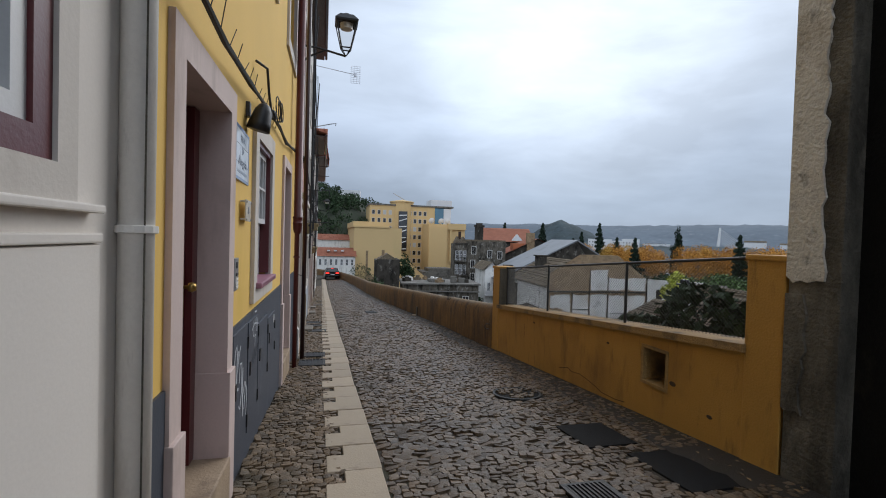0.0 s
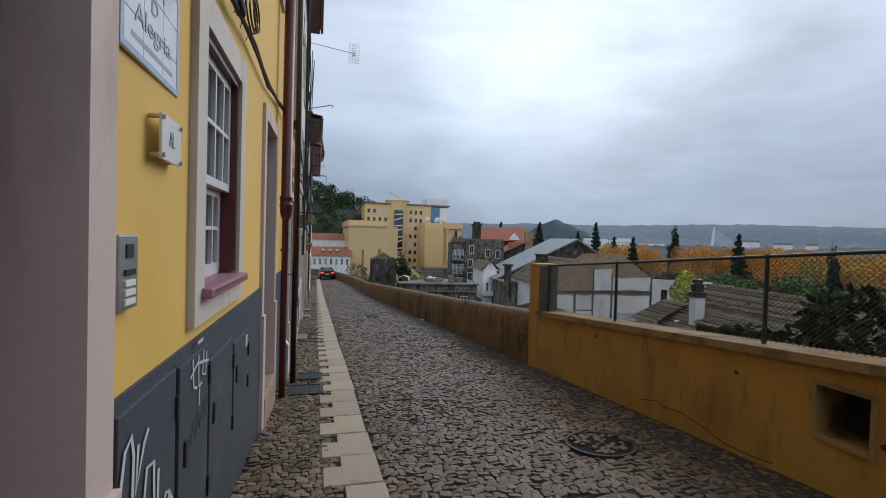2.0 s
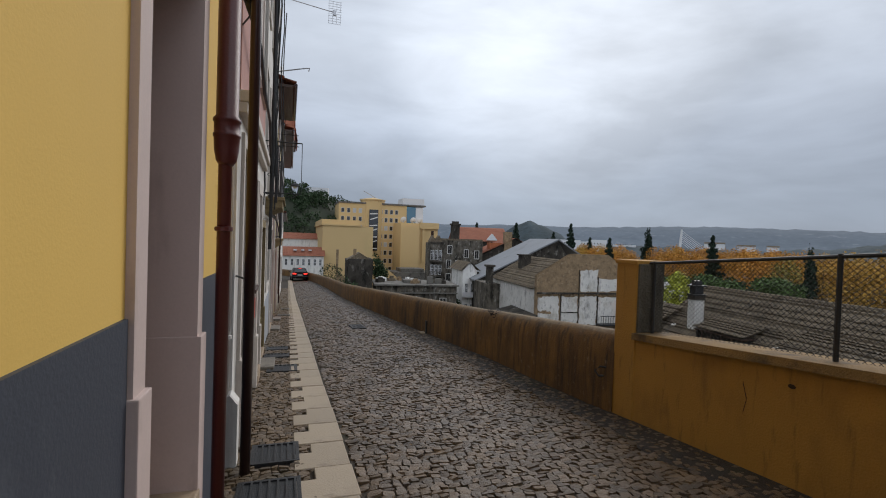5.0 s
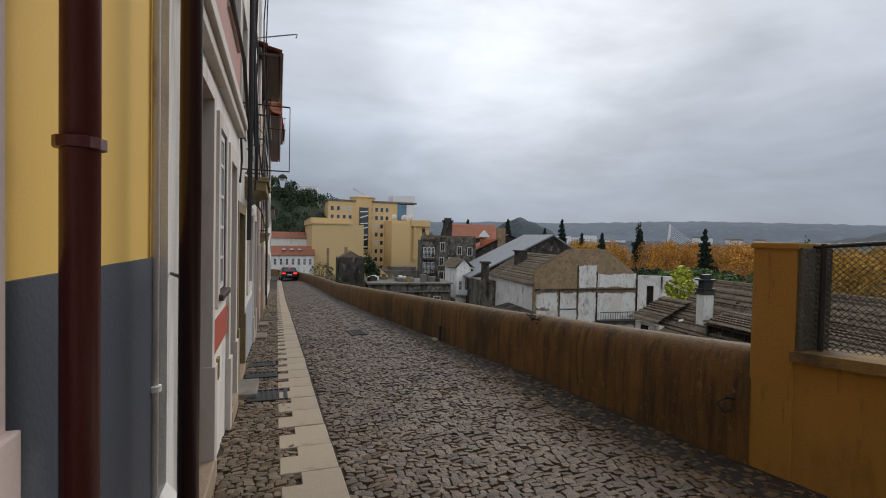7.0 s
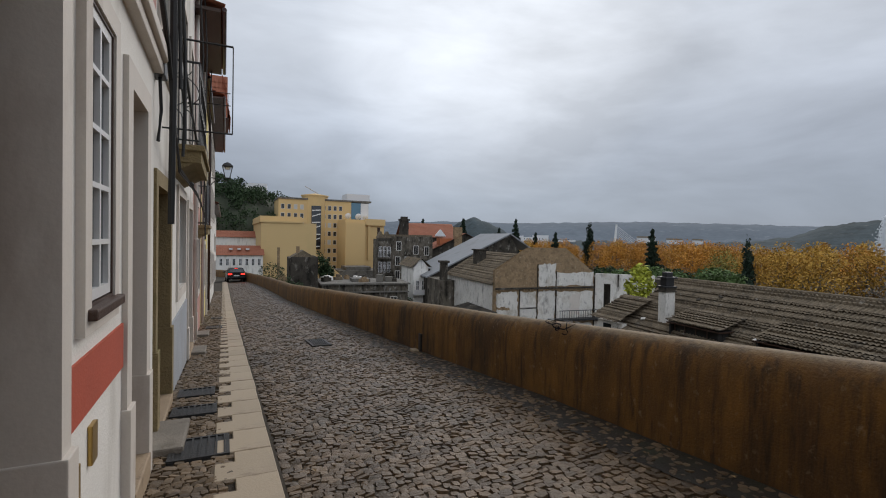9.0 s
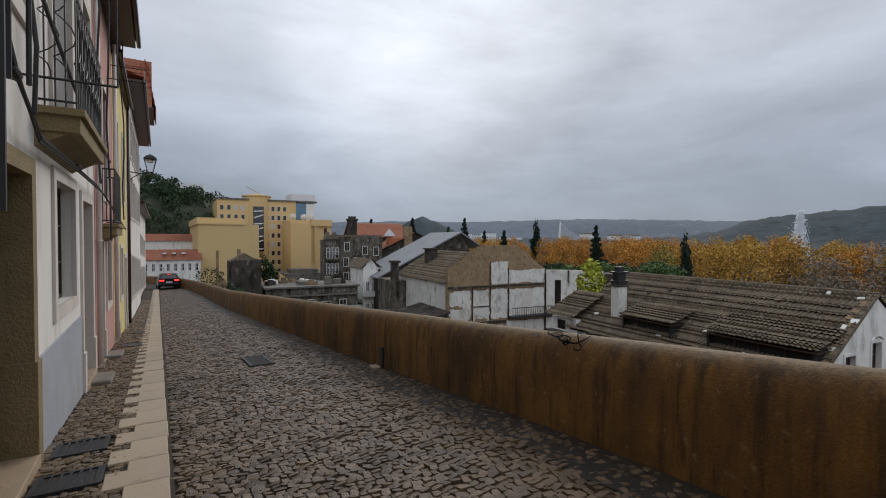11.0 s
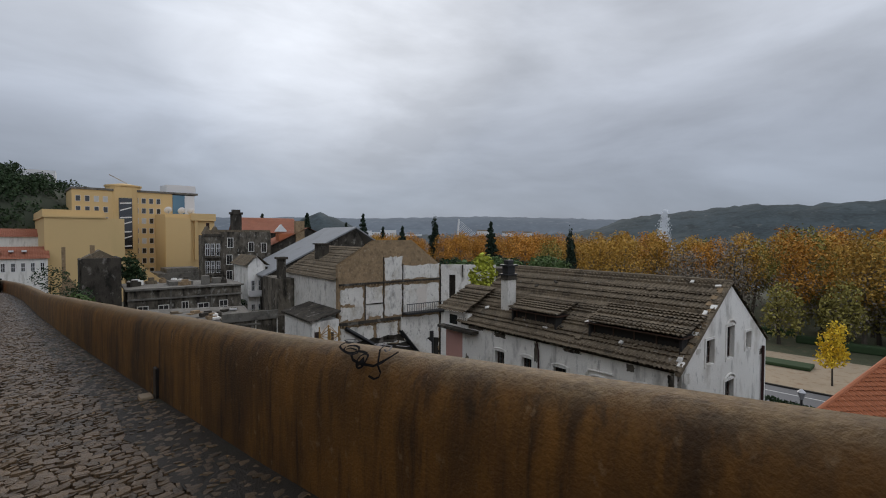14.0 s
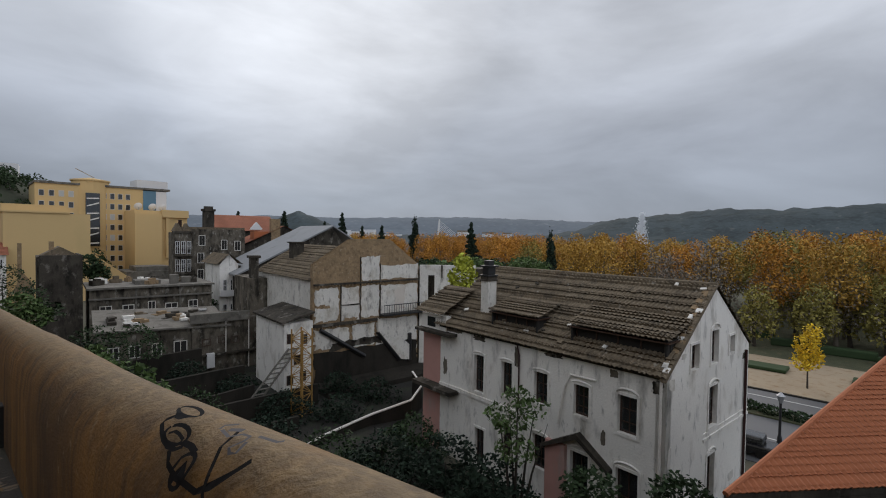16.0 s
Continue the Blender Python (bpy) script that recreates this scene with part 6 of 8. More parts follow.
part("east_block", boxes((20.6, 34.4, -12, 14, 0, hz + 7.1), (20.3, 27.0, -14, -11.9, 0, hz + 6.0), (28.5, 29.4, -12.6, -11.8, hz - 6.8, hz + 5.2), (27.4, 34.6, -12.8, -11.7, hz + 5.2, hz + 7.4)), M_HOTEL, hotel, "yellow side block")
part("side_slot", boxes((31.9, 32.9, -12.08, -11.9, hz - 2.5, hz + 4.6)), M_GLASS_DARK, hotel)
part("base_roofs", boxes((15.6, 30.0, -26, -14, 0, hz - 9.6), (18.0, 26.0, -25, -18, hz - 9.6, hz - 8.4)), M_ROOFFLAT, hotel)
for x, y in ((23.0, -6), (27.0, -5), (30.2, -3)):
    d = part("satellite_dish", lathe(B(), [(0.1, 0), (0.7, 0.12), (1.1, 0.4), (1.15, 0.45)], 16, pose(x, y, hz + 8.3, -65, 0, 10)), M_WPAINT, hotel)
    part("dish_foot", tube(B(), [(x, y, hz + 7.0), (x, y, hz + 8.2)], 0.1, 6), M_STEEL, d)

# low white hall with red roofs at the street's end
lh = block("low_white_hall", pose(-7.5, 139, GROUND, 0, 0, 0), 17.0, 10, 10.6, M_WHITE, "low white hall with red tiled roofs and tall windows", ("x", M_RTILE_RED), 2.4, 0.4,
           [(0.8 + 1.5 * i, 1.5 + 1.5 * i, 8.0, 9.8) for i in range(11)])
part("roof_light", boxes((9, 9.8, 1.0, 3.0, 12.0, 12.3), (11, 11.8, 1.0, 3.0, 12.0, 12.3), (13, 13.8, 1.0, 3.0, 12.0, 12.3)), M_WPAINT, lh)
block("white_annex_hall", pose(-9.0, 165, GROUND, 0, 0, 0), 24, 10, 15.0, M_WHITE, "white building with a red tiled roof", ("x", M_RTILE_RED), 2.0, 0.4)
block("street_end_house", pose(-22, 92, GROUND, 0, 0, 8), 17, 10, 14.5, M_WHITE, "white house where the street turns away", ("x", M_RTILE_RED), 2.4, 0.4, [(2 + 2.4 * i, 3 + 2.4 * i, 9.6, 11.4) for i in range(6)])

# orange-tiled roof just below the parapet
rh = thing("terracotta_roofed_house", pose(0, 0, 0), "house with a wide new terracotta tile roof", "house")
C, Q, P2 = Vector((18.1, 15.4, -6.3)), Vector((21.7, 12.4, -6.3)), Vector((27.4, 12.45, -3.7))
ex = (Q - C).normalized()
n3 = (Q - C).cross(P2 - C).normalized()
upv = n3.cross(ex).normalized()
if upv.z < 0:
    upv = -upv
bm = B()
tiled(bm, C - ex * 0.2, ex, upv, 16.0, 8.0, 0.20, 0.19, 0.022, 0.05, 0.3)
edge = (P2 - C).normalized()
cut = edge.cross(n3).normalized()
if cut.dot(ex) > 0:
    cut = -cut
bmesh.ops.bisect_plane(bm, geom=bm.verts[:] + bm.edges[:] + bm.faces[:], plane_co=C, plane_no=cut, clear_outer=True)
part("roof", bm, M_RTILE_NEW, rh, "terracotta tile courses")
part("hip", tube(B(), [C, P2 + (P2 - C) * 0.5], 0.09, 8), M_RTILE_NEW, rh)
bm = B()
down = Vector((0, 0, GROUND + 6.5))
poly(bm, [C + ex * 0.3 - Vector((0, 0, 0.25)), C + ex * 15.5 - Vector((0, 0, 0.25)), C + ex * 15.5 + down, C + ex * 0.3 + down], upv * 0.3)
part("wall", bm, M_RUINDARK, rh)
part("fascia", poly(B(), [C - Vector((0, 0, 0.02)), C + ex * 15.8 - Vector((0, 0, 0.02)), C + ex * 15.8 - Vector((0, 0, 0.22)), C - Vector((0, 0, 0.22))], upv * 0.08), M_RUINDARK, rh)


# ---- boulevard and park ----
solo("boulevard", boxes((42, 52.4, -160, 420, GROUND, GROUND + 0.06), (54.4, 61, -160, 420, GROUND, GROUND + 0.06)), M_ASPHALT, "grey asphalt boulevard with two carriageways", "road", kind="structure")
solo("median", boxes((52.4, 54.4, -160, 420, GROUND, GROUND + 0.20), bevel=0.02), M_GRASS, "planted strip between the carriageways", "median", kind="structure")
solo("kerb", boxes((61, 61.3, -160, 420, GROUND, GROUND + 0.2)), M_CONCRETE, "dark stone kerb of the park", "kerb", kind="structure")
solo("park_path", boxes((61.3, 78.0, -160, 420, GROUND, GROUND + 0.17)), M_SAND, "sandy park promenade strewn with leaves", "path", kind="structure")
solo("park_lawn", boxes((78.0, 150, -160, 420, GROUND, GROUND + 0.15)), M_GRASS, "dull autumn lawn under trees", "lawn", kind="structure")
solo("river", boxes((170, 290, -400, 1500, GROUND, GROUND + 0.1)), mat("river_water", (0.10, 0.12, 0.13), 0.12, 0.1, 0.05, 0.6, 0.05), "grey still river", "water", kind="structure")
me = mesh_of("road_dash", boxes((-0.07, 0.07, -1.1, 1.1, 0, 0.012)), M_LINE)
for i in range(16):
    piece("lane_dash", me, bpy.data.objects["boulevard"], Matrix.Translation((47.4, -8 + 5.5 * i, GROUND + 0.062)))
part("lane_line", boxes((58.85, 59.0, -100, 200, GROUND + 0.062, GROUND + 0.074)), M_LINE, bpy.data.objects["boulevard"])
for y0, y1 in ((21.2, 26.5), (9.5, 15.5), (30, 38)):
    lo = boxes((69.6, 72.4, y0, y1, 0.0, 0.42), bevel=0.15)
    solo("flower_bed", lo, M_LEAF_DARK, "low clipped green bed in the sand", "hedge", "park beds", m=Matrix.Translation((0, 0, GROUND + 0.17)))
for i, (x, y) in enumerate(((86.0, 17.0), (88.0, 22.5), (92, 29), (84.5, 11.0))):
    lo = boxes((-0.7, 0.7, -3.2, 3.2, 0.0, 1.1), bevel=0.2)
    solo("hedge", lo, M_LEAF_DARK, "dark clipped park hedge", "hedge", "park hedges", m=pose(x, y, GROUND + 0.15, 0, 0, 12 * i))
solo("park_pavilion", boxes((0, 9, 0, 14, 0, 3.0), (-0.5, 9.5, -0.5, 14.5, 3.0, 3.3)), M_WPAINT, "low white kiosk among the park trees", "kiosk", m=pose(118, 8, GROUND + 0.15))

lamp3 = thing("park_lamp", pose(46.6, 18.3, GROUND), "tall dark street lamp with a glass lantern head", "street lamp")
part("post", lathe(B(), [(0.20, 0), (0.16, 0.6), (0.10, 0.8), (0.085, 3.2), (0.12, 3.25)], 10), M_BLACK, lamp3)
part("lantern", lathe(B(), [(0.12, 3.25), (0.26, 3.75), (0.30, 3.80), (0.06, 4.05)], 8), M_STEEL, lamp3)

# planting in the median
for i in range(6):
    me = leaf_mesh("shrub", [((0, 0, 0.35), (0.7, 1.2, 0.45))], 260, 0.16, M_LEAF_DARK, 60 + i)
    ob = new("shrub", me)
    ob.matrix_basis = Matrix.Translation((53.4 + 0.3 * math.sin(i * 2), 14.2 + 1.9 * i, GROUND + 0.2))
    tagged(ob, "low dark shrub on the planted strip", "shrub", "median shrubs")


# ---- trees ----
def tree(name, label, h, trunk_r, blobs, count, size, lmat, bmat, seed, group, nl=7, twigs=0):
    rg = random.Random(seed)
    th = thing(name, Matrix.Identity(4), label, "tree", group)
    bm = limbs(B(), (0, 0, -0.2), h * 0.82, trunk_r, nl, rg, 0.42)
    part("trunk", bm, bmat, th)
    ob = new("crown", leaf_mesh("crown", blobs, count, size, lmat, seed))
    ob.parent = th
    if twigs:
        tw = new("lower_crown", leaf_mesh("lower_crown", [((0, 0, h * 0.45), (h * 0.24, h * 0.24, h * 0.24))], twigs, size * 0.9, M_TWIG, seed + 50))
        tw.parent = th
        tagged(tw, "bare grey twigs", kind="stuff")
    return th


rg = random.Random(12)


def crown(h, lo, r, n, seed, top=1.0):
    q = random.Random(seed)
    out = []
    for i in range(n):
        f = i / (n - 1)
        rad = r * (0.55 + 0.55 * math.sin(math.pi * min(1, f * 0.75 + 0.2))) * q.uniform(0.55, 0.8)
        a = q.uniform(0, 6.283)
        d = r * 0.55 * q.uniform(0.2, 1.0) * (1 - 0.5 * f)
        out.append(((math.cos(a) * d, math.sin(a) * d, h * (lo + (1 - lo) * f) - rad * 0.45), (rad, rad, rad * 0.8 * top)))
    return out


kinds = []
for i, (lm, ll) in enumerate(((M_LEAF_ORANGE, "plane tree with orange autumn leaves"), (M_LEAF_GOLD, "plane tree with golden-brown autumn leaves"), (M_LEAF_ORANGE, "plane tree with rusty orange leaves"), (M_LEAF_OLIVE, "plane tree turning olive yellow"))):
    h = 15.6
    kinds.append(tree("plane_tree", ll + " in the park", h, 0.34, crown(h, 0.50, 4.6, 16, 30 + i), 2700, 0.235, lm, M_BARK, 40 + i, "avenue of plane trees", 11, 700))
kinds.append(tree("plane_tree", "half-bare grey plane tree at the park edge", 13.5, 0.30, crown(13.5, 0.40, 4.2, 14, 36), 1500, 0.22, M_TWIG, M_BARK, 46, "avenue of plane trees", 16))
used = [0, 0, 0, 0, 0]
for r in range(6):
    for k in range(46):
        y = -46 + 9.0 * k + rg.uniform(-2.0, 2.0)
        x = 92 + 9.5 * r + rg.uniform(-2, 2) + (0.10 * max(0, y - 60))
        far = y > 150
        if far and r > 3:
            continue
        az, dd = math.degrees(math.atan2(x - 3, y - 12)), math.hypot(x - 3, y - 12)
        if any(abs(az - a) < h2 and dd < d2 + 4 for a, h2, d2 in ((49.0, 1.9, 148), (42.1, 1.2, 230), (33.6, 1.2, 260), (58.5, 1.3, 92), (38.4, 1.4, 152))):
            continue
        j = rg.choice((0, 0, 2, 2, 1) if y > 75 else (1, 1, 1, 0, 2, 3) if y > 20 else (1, 3, 1, 3, 0))
        if r < 2 and 8 < y < 62 and rg.random() < 0.35:
            j = 4
        s = rg.uniform(0.93, 1.10) * (1.03 if y < 45 else 0.97 if y < 200 else 0.93)
        m = Matrix.Translation((x, y, GROUND)) @ Matrix.Rotation(rg.uniform(0, 6.28), 4, "Z") @ Matrix.Scale(s, 4)
        if not used[j]:
            kinds[j].matrix_basis = m
            used[j] = 1
        else:
            c = copy_thing(kinds[j], m)
            c.matrix_basis = m
olive = tree("park_tree", "leafy olive-green tree at the park edge", 9.0, 0.28, crown(9.0, 0.42, 3.4, 10, 77), 1500, 0.24, M_LEAF_OLIVE, M_BARK_DARK, 78, "park edge trees", 8, 200)
first = True
for x, y, s in ((84, 27, 1.0), (83, 33.5, 0.9), (87, 20, 1.05), (90, 13, 1.15), (86, 40, 0.9), (94, 17.0, 1.2), (97, 24, 1.1), (88, 6, 1.2), (96, 9, 1.2)):
    m = Matrix.Translation((x, y, GROUND)) @ Matrix.Rotation(x * 3.1, 4, "Z") @ Matrix.Scale(s, 4)
    if first:
        olive.matrix_basis = m
        first = False
    else:
        copy_thing(olive, m).matrix_basis = m
yt = tree("young_maple", "small bright yellow autumn tree on the sandy promenade", 7.0, 0.10, crown(6.6, 0.42, 1.75, 10, 91), 1300, 0.17, M_LEAF_YELLOW, M_BARK_DARK, 92, "", 8)
yt.matrix_basis = Matrix.Translation((65.0, 18.7, GROUND + 0.15))


def cypress(h, r, seed, label, mt=None):
    q = random.Random(seed)
    th = thing("cypress", Matrix.Identity(4), label, "tree", "cypresses")
    part("trunk", tube(B(), [(0, 0, -0.3), (0, 0, h * 0.85)], 0.3, 6, 0.05), M_BARK_DARK, th)
    bl = []
    for i in range(26):
        f = i / 25
        rr2 = r * (0.62 + 0.42 * math.sin(math.pi * min(1.0, 0.25 + f * 0.75))) * (1 - f ** 3) * q.uniform(0.7, 1.1) + 0.15
        bl.append(((q.uniform(-0.3, 0.3) * r, q.uniform(-0.3, 0.3) * r, h * (0.08 + 0.90 * f)), (rr2 * 0.85, rr2 * 0.85, h * q.uniform(0.05, 0.085))))
    ob = new("crown", leaf_mesh("crown", bl, 5200, 0.42, mt or M_LEAF_CYPRESS, seed, gaps=False))
    ob.parent = th
    return th


cy = cypress(25.5, 2.9, 5, "tall dark cypress beyond the roofs")
cy.matrix_basis = Matrix.Translation((157, 182, GROUND))
for x, y, s in ((80.5, 59.5, 0.675),):
    m = Matrix.Translation((x, y, GROUND)) @ Matrix.Diagonal((s * 0.8, s * 0.8, s, 1))
    copy_thing(cy, m).matrix_basis = m


def conifer(h, r, seed):
    q = random.Random(seed)
    th = thing("conifer", Matrix.Identity(4), "dark layered conifer rising over the roofs", "tree", "conifers")
    part("trunk", tube(B(), [(0, 0, -0.3), (0, 0, h)], 0.35, 6, 0.03), M_BARK_DARK, th)
    bl = []
    for i in range(46):
        f = (i + q.uniform(0, 1)) / 46
        rr2 = r * (1.05 - f) * q.uniform(0.45, 1.15) + 0.12
        a = i * 2.4 + q.uniform(-0.4, 0.4)
        for k in (0.3, 0.65, 1.0):
            bl.append(((math.cos(a) * rr2 * k, math.sin(a) * rr2 * k, h * (0.14 + 0.85 * f) - 0.22 * rr2 * k), (rr2 * 0.26 + 0.22, rr2 * 0.26 + 0.22, 0.32 + 0.012 * h)))
    ob = new("crown", leaf_mesh("crown", bl, 5600, 0.36, M_LEAF_CYPRESS, seed, gaps=False))
    ob.parent = th
    return th


co = conifer(20, 3.6, 9)
co.matrix_basis = Matrix.Translation((115, 108.7, GROUND))
for x, y, s in ((144, 224, 1.36), (98, 132, 0.93), (86, 150, 0.9), (112, 162, 0.95), (88, 178, 1.2), (84, 170, 1.1), (96, 240, 1.3), (128, 215, 1.1)):
    m = Matrix.Translation((x, y, GROUND)) @ Matrix.Scale(s, 4)
    copy_thing(co, m).matrix_basis = m


def bush(name, label, blobs, count, size, mt, seed, at, stems=4, cat="bush", droop=0.0):
    q = random.Random(seed)
    th = thing(name, Matrix.Translation(at), label, cat)
    bm = B()
    for i in range(stems):
        b = blobs[i % len(blobs)][0]
        tube(bm, [(q.uniform(-0.2, 0.2), q.uniform(-0.2, 0.2), -0.3), (b[0] * 0.5, b[1] * 0.5, b[2] * 0.55), b], 0.035 + 0.012 * b[2], 5, 0.012)
    part("stem", bm, M_BARK_DARK, th)
    ob = new("foliage", leaf_mesh("foliage", blobs, count, size, mt, seed, droop, 0.4))
    ob.parent = th
    return th


# garden behind the fence
bush("garden_shrub", "dense dark green broad-leaved shrub behind the fence", [((0, -0.1, 15.75), (0.42, 0.55, 0.42)), ((0.1, 0.9, 15.25), (0.40, 0.8, 0.35)), ((0.2, -0.75, 15.55), (0.45, 0.45, 0.50)), ((0.05, 0.3, 15.1), (0.5, 1.3, 0.55)), ((0.1, -0.4, 14.6), (0.6, 1.2, 0.7))],
     4200, 0.075, M_LEAF_DARK, 3, (5.15, 5.75, GROUND), 5, droop=0.015)
bush("garden_tree", "tangled green garden tree below the street", [((0, 0, 12.0), (1.6, 1.6, 1.0)), ((1.2, 1.5, 11.2), (1.5, 1.5, 1.1)), ((-1, 2.0, 11.0), (1.2, 1.4, 0.9))], 2200, 0.13, M_LEAF_MID, 14, (8.5, 9.6, GROUND), 4)
# trees in the mansion's yard
bush("yard_tree", "slender ailanthus tree with drooping fronds", [((0, 0, 7.4), (0.9, 0.9, 0.5)), ((0.7, -0.6, 6.7), (1.1, 1.0, 0.5)), ((-0.7, 0.7, 6.5), (1.0, 1.1, 0.5)), ((0.4, 0.7, 5.7), (1.2, 1.0, 0.5)), ((1.0, -1.2, 6.0), (0.9, 0.9, 0.45)), ((-0.3, -0.2, 4.8), (1.1, 1.1, 0.6))], 800, 0.13, M_LEAF_MID, 21, (23.3, 26.0, GROUND), 6, "tree", 0.06)
for i, (x, y, z, r, c) in enumerate(((21.8, 29.6, 3.2, 1.9, 2600), (20.5, 33.5, 2.4, 2.2, 2600), (22.9, 21.7, 4.2, 1.35, 2000), (23.2, 18.0, 5.1, 1.35, 2000), (22.2, 26.6, 3.2, 1.6, 2000), (19.0, 26.0, 1.6, 2.4, 1800), (24.2, 35.0, 2.5, 1.6, 1500), (18.6, 36.5, 2.2, 2.2, 1800), (18.5, 43.8, 1.3, 1.9, 1500), (25.5, 45.5, 0.9, 1.7, 1200), (30.5, 47.0, 1.0, 1.6, 1200), (22.0, 48.5, 1.2, 1.8, 1300), (15.0, 40.0, 2.6, 1.9, 1500), (28.5, 50.5, 1.4, 1.4, 1100), (13.5, 59.8, 2.6, 1.7, 1300), (18.5, 61.0, 2.0, 1.6, 1200), (11.0, 66.0, 4.2, 1.8, 1300), (21.5, 56.5, 1.2, 1.5, 1000))):
    bush("yard_bush", "dark overgrown bush in the mansion's yard", [((0, 0, z), (r, r, r * 0.75)), ((r * 0.5, -r * 0.5, z * 0.6), (r * 0.9, r * 0.9, r * 0.6)), ((-r * 0.4, r * 0.6, z * 0.7), (r * 0.8, r * 0.8, r * 0.6))],
         c, 0.13, M_LEAF_CYPRESS if i in (0, 1, 4, 5) or i > 7 else M_LEAF_DARK, 100 + i, (x, y, GROUND), 4)
for i, (x, y, z, r) in enumerate(((7.9, 33.7, 9.7, 1.0), (7.3, 37.8, 9.8, 0.9), (5.5, 45.0, 11.6, 0.9), (7.0, 62, 10.0, 1.6), (6.2, 76, 11.0, 1.8), (11, 60, 6.5, 1.8), (14.5, 47.0, 3.4, 1.9), (14.5, 62, 6.0, 1.6))):
    bush("slope_bush", "bush growing on the slope below the street wall", [((0, 0, z), (r, r, r * 0.7)), ((r * 0.6, -r * 0.5, z - r * 0.7), (r * 0.9, r * 0.9, r * 0.7))], 900, 0.12, M_LEAF_DARK if i > 2 else M_LEAF_MID, 130 + i, (x, y, GROUND), 3)
bush("ivy_tree", "dark tree between the old walls", [((0, 0, 10.5), (1.8, 1.6, 1.8)), ((1.2, 0, 9.4), (1.5, 1.5, 1.4))], 1500, 0.25, M_LEAF_DARK, 150, (16.2, 96, GROUND), 3, "tree")
bush("vine_roof", "ivy covering a low roof", [((0, 0, 4.5), (4.5, 1.6, 0.9)), ((4, 0, 4.4), (3, 1.6, 0.8))], 1600, 0.22, M_LEAF_DARK, 151, (25.0, 90, GROUND), 3)
# lime-coloured tree and weeds behind the ruin
bush("lime_tree", "young tree with lime-yellow leaves behind the roof", [((0, 0, 12.0), (1.3, 1.3, 1.1)), ((0.9, 0.8, 13.2), (0.9, 0.9, 0.8)), ((-0.6, -0.8, 10.7), (1.4, 1.2, 0.9))], 1100, 0.22, M_LEAF_LIME, 152, (34.0, 39.5, GROUND), 4, "tree")
for i, (x, y) in enumerate(((47, 62), (53, 60), (59, 57), (64, 60), (70, 56), (66, 66), (57, 67), (76, 62))):
    bush("garden_tree", "round green garden tree behind the ruin", [((0, 0, 10.4), (3.4, 3.0, 1.6)), ((2, 1, 9.6), (2.8, 2.6, 1.6))], 1500, 0.28, M_LEAF_MID if i % 3 else M_LEAF_DARK, 160 + i, (x, y, GROUND), 3, "tree")


# ---- hills and far things ----
def ridge(name, r0, r1, table, mt, label, rough, seed, step=0.6):
    bm = B()
    az0, az1 = table[0][0], table[-1][0]
    n = int((az1 - az0) / step)
    cols = []
    for i in range(n + 1):
        az = az0 + (az1 - az0) * i / n
        for (a, p), (b, q) in zip(table, table[1:]):
            if az <= b + 1e-6:
                top = p + (q - p) * (az - a) / (b - a)
                break
        col = []
        for k in range(9):
            f = k / 8
            rr2 = r0 + (r1 - r0) * f
            hgt = GROUND + (top - GROUND) * (math.sin(min(1, f * 1.25) * math.pi / 2) ** 1.3)
            hgt += rough * noise.noise((az * 0.9, f * 4, seed)) * f + rough * 0.5 * noise.noise((az * 4, f * 9, seed)) * f
            a = radians(az)
            col.append(bm.verts.new((rr2 * math.sin(a), rr2 * math.cos(a), hgt)))
        cols.append(col)
    for a, b in zip(cols, cols[1:]):
        for k in range(8):
            bm.faces.new((a[k], a[k + 1], b[k + 1], b[k]))
    bmesh.ops.recalc_face_normals(bm, faces=bm.faces[:])
    return solo(name, bm, mt, label, "hill", kind="structure", smooth=True)


ridge("backdrop_far_hills", 1300, 1850, [(-10, 40), (10, 55), (20, 60), (27, 64), (34, 62), (42, 69), (48, 72), (55, 66), (62, 60), (70, 50), (110, 45)], M_HILL_FAR, "low hills on the horizon in a pale haze colour", 7, 3.0)
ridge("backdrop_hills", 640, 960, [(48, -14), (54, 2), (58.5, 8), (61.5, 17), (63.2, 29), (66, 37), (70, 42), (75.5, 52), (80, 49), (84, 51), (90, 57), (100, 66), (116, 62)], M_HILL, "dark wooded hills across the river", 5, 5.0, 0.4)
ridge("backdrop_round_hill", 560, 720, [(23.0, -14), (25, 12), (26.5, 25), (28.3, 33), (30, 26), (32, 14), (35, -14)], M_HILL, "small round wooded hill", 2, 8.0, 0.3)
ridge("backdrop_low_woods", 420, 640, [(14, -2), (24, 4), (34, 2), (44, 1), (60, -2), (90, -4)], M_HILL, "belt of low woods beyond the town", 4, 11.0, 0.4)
ridge("hillside", 150, 235, [(-46, 54), (-22, 45), (-10, 33), (-4, 25), (0, 21), (3, 18), (6, 14.5), (9, 3), (11, -12)], M_SCRUB, "steep wooded hillside above the street's end", 4, 21.0, 0.5)
def hill_top(az):
    tb = [(-46, 54), (-22, 45), (-10, 33), (-4, 25), (0, 21), (3, 18), (6, 14.5), (9, 3), (11, -12)]
    for (a, p), (b, q) in zip(tb, tb[1:]):
        if az <= b:
            return p + (q - p) * (az - a) / (b - a)
    return -12


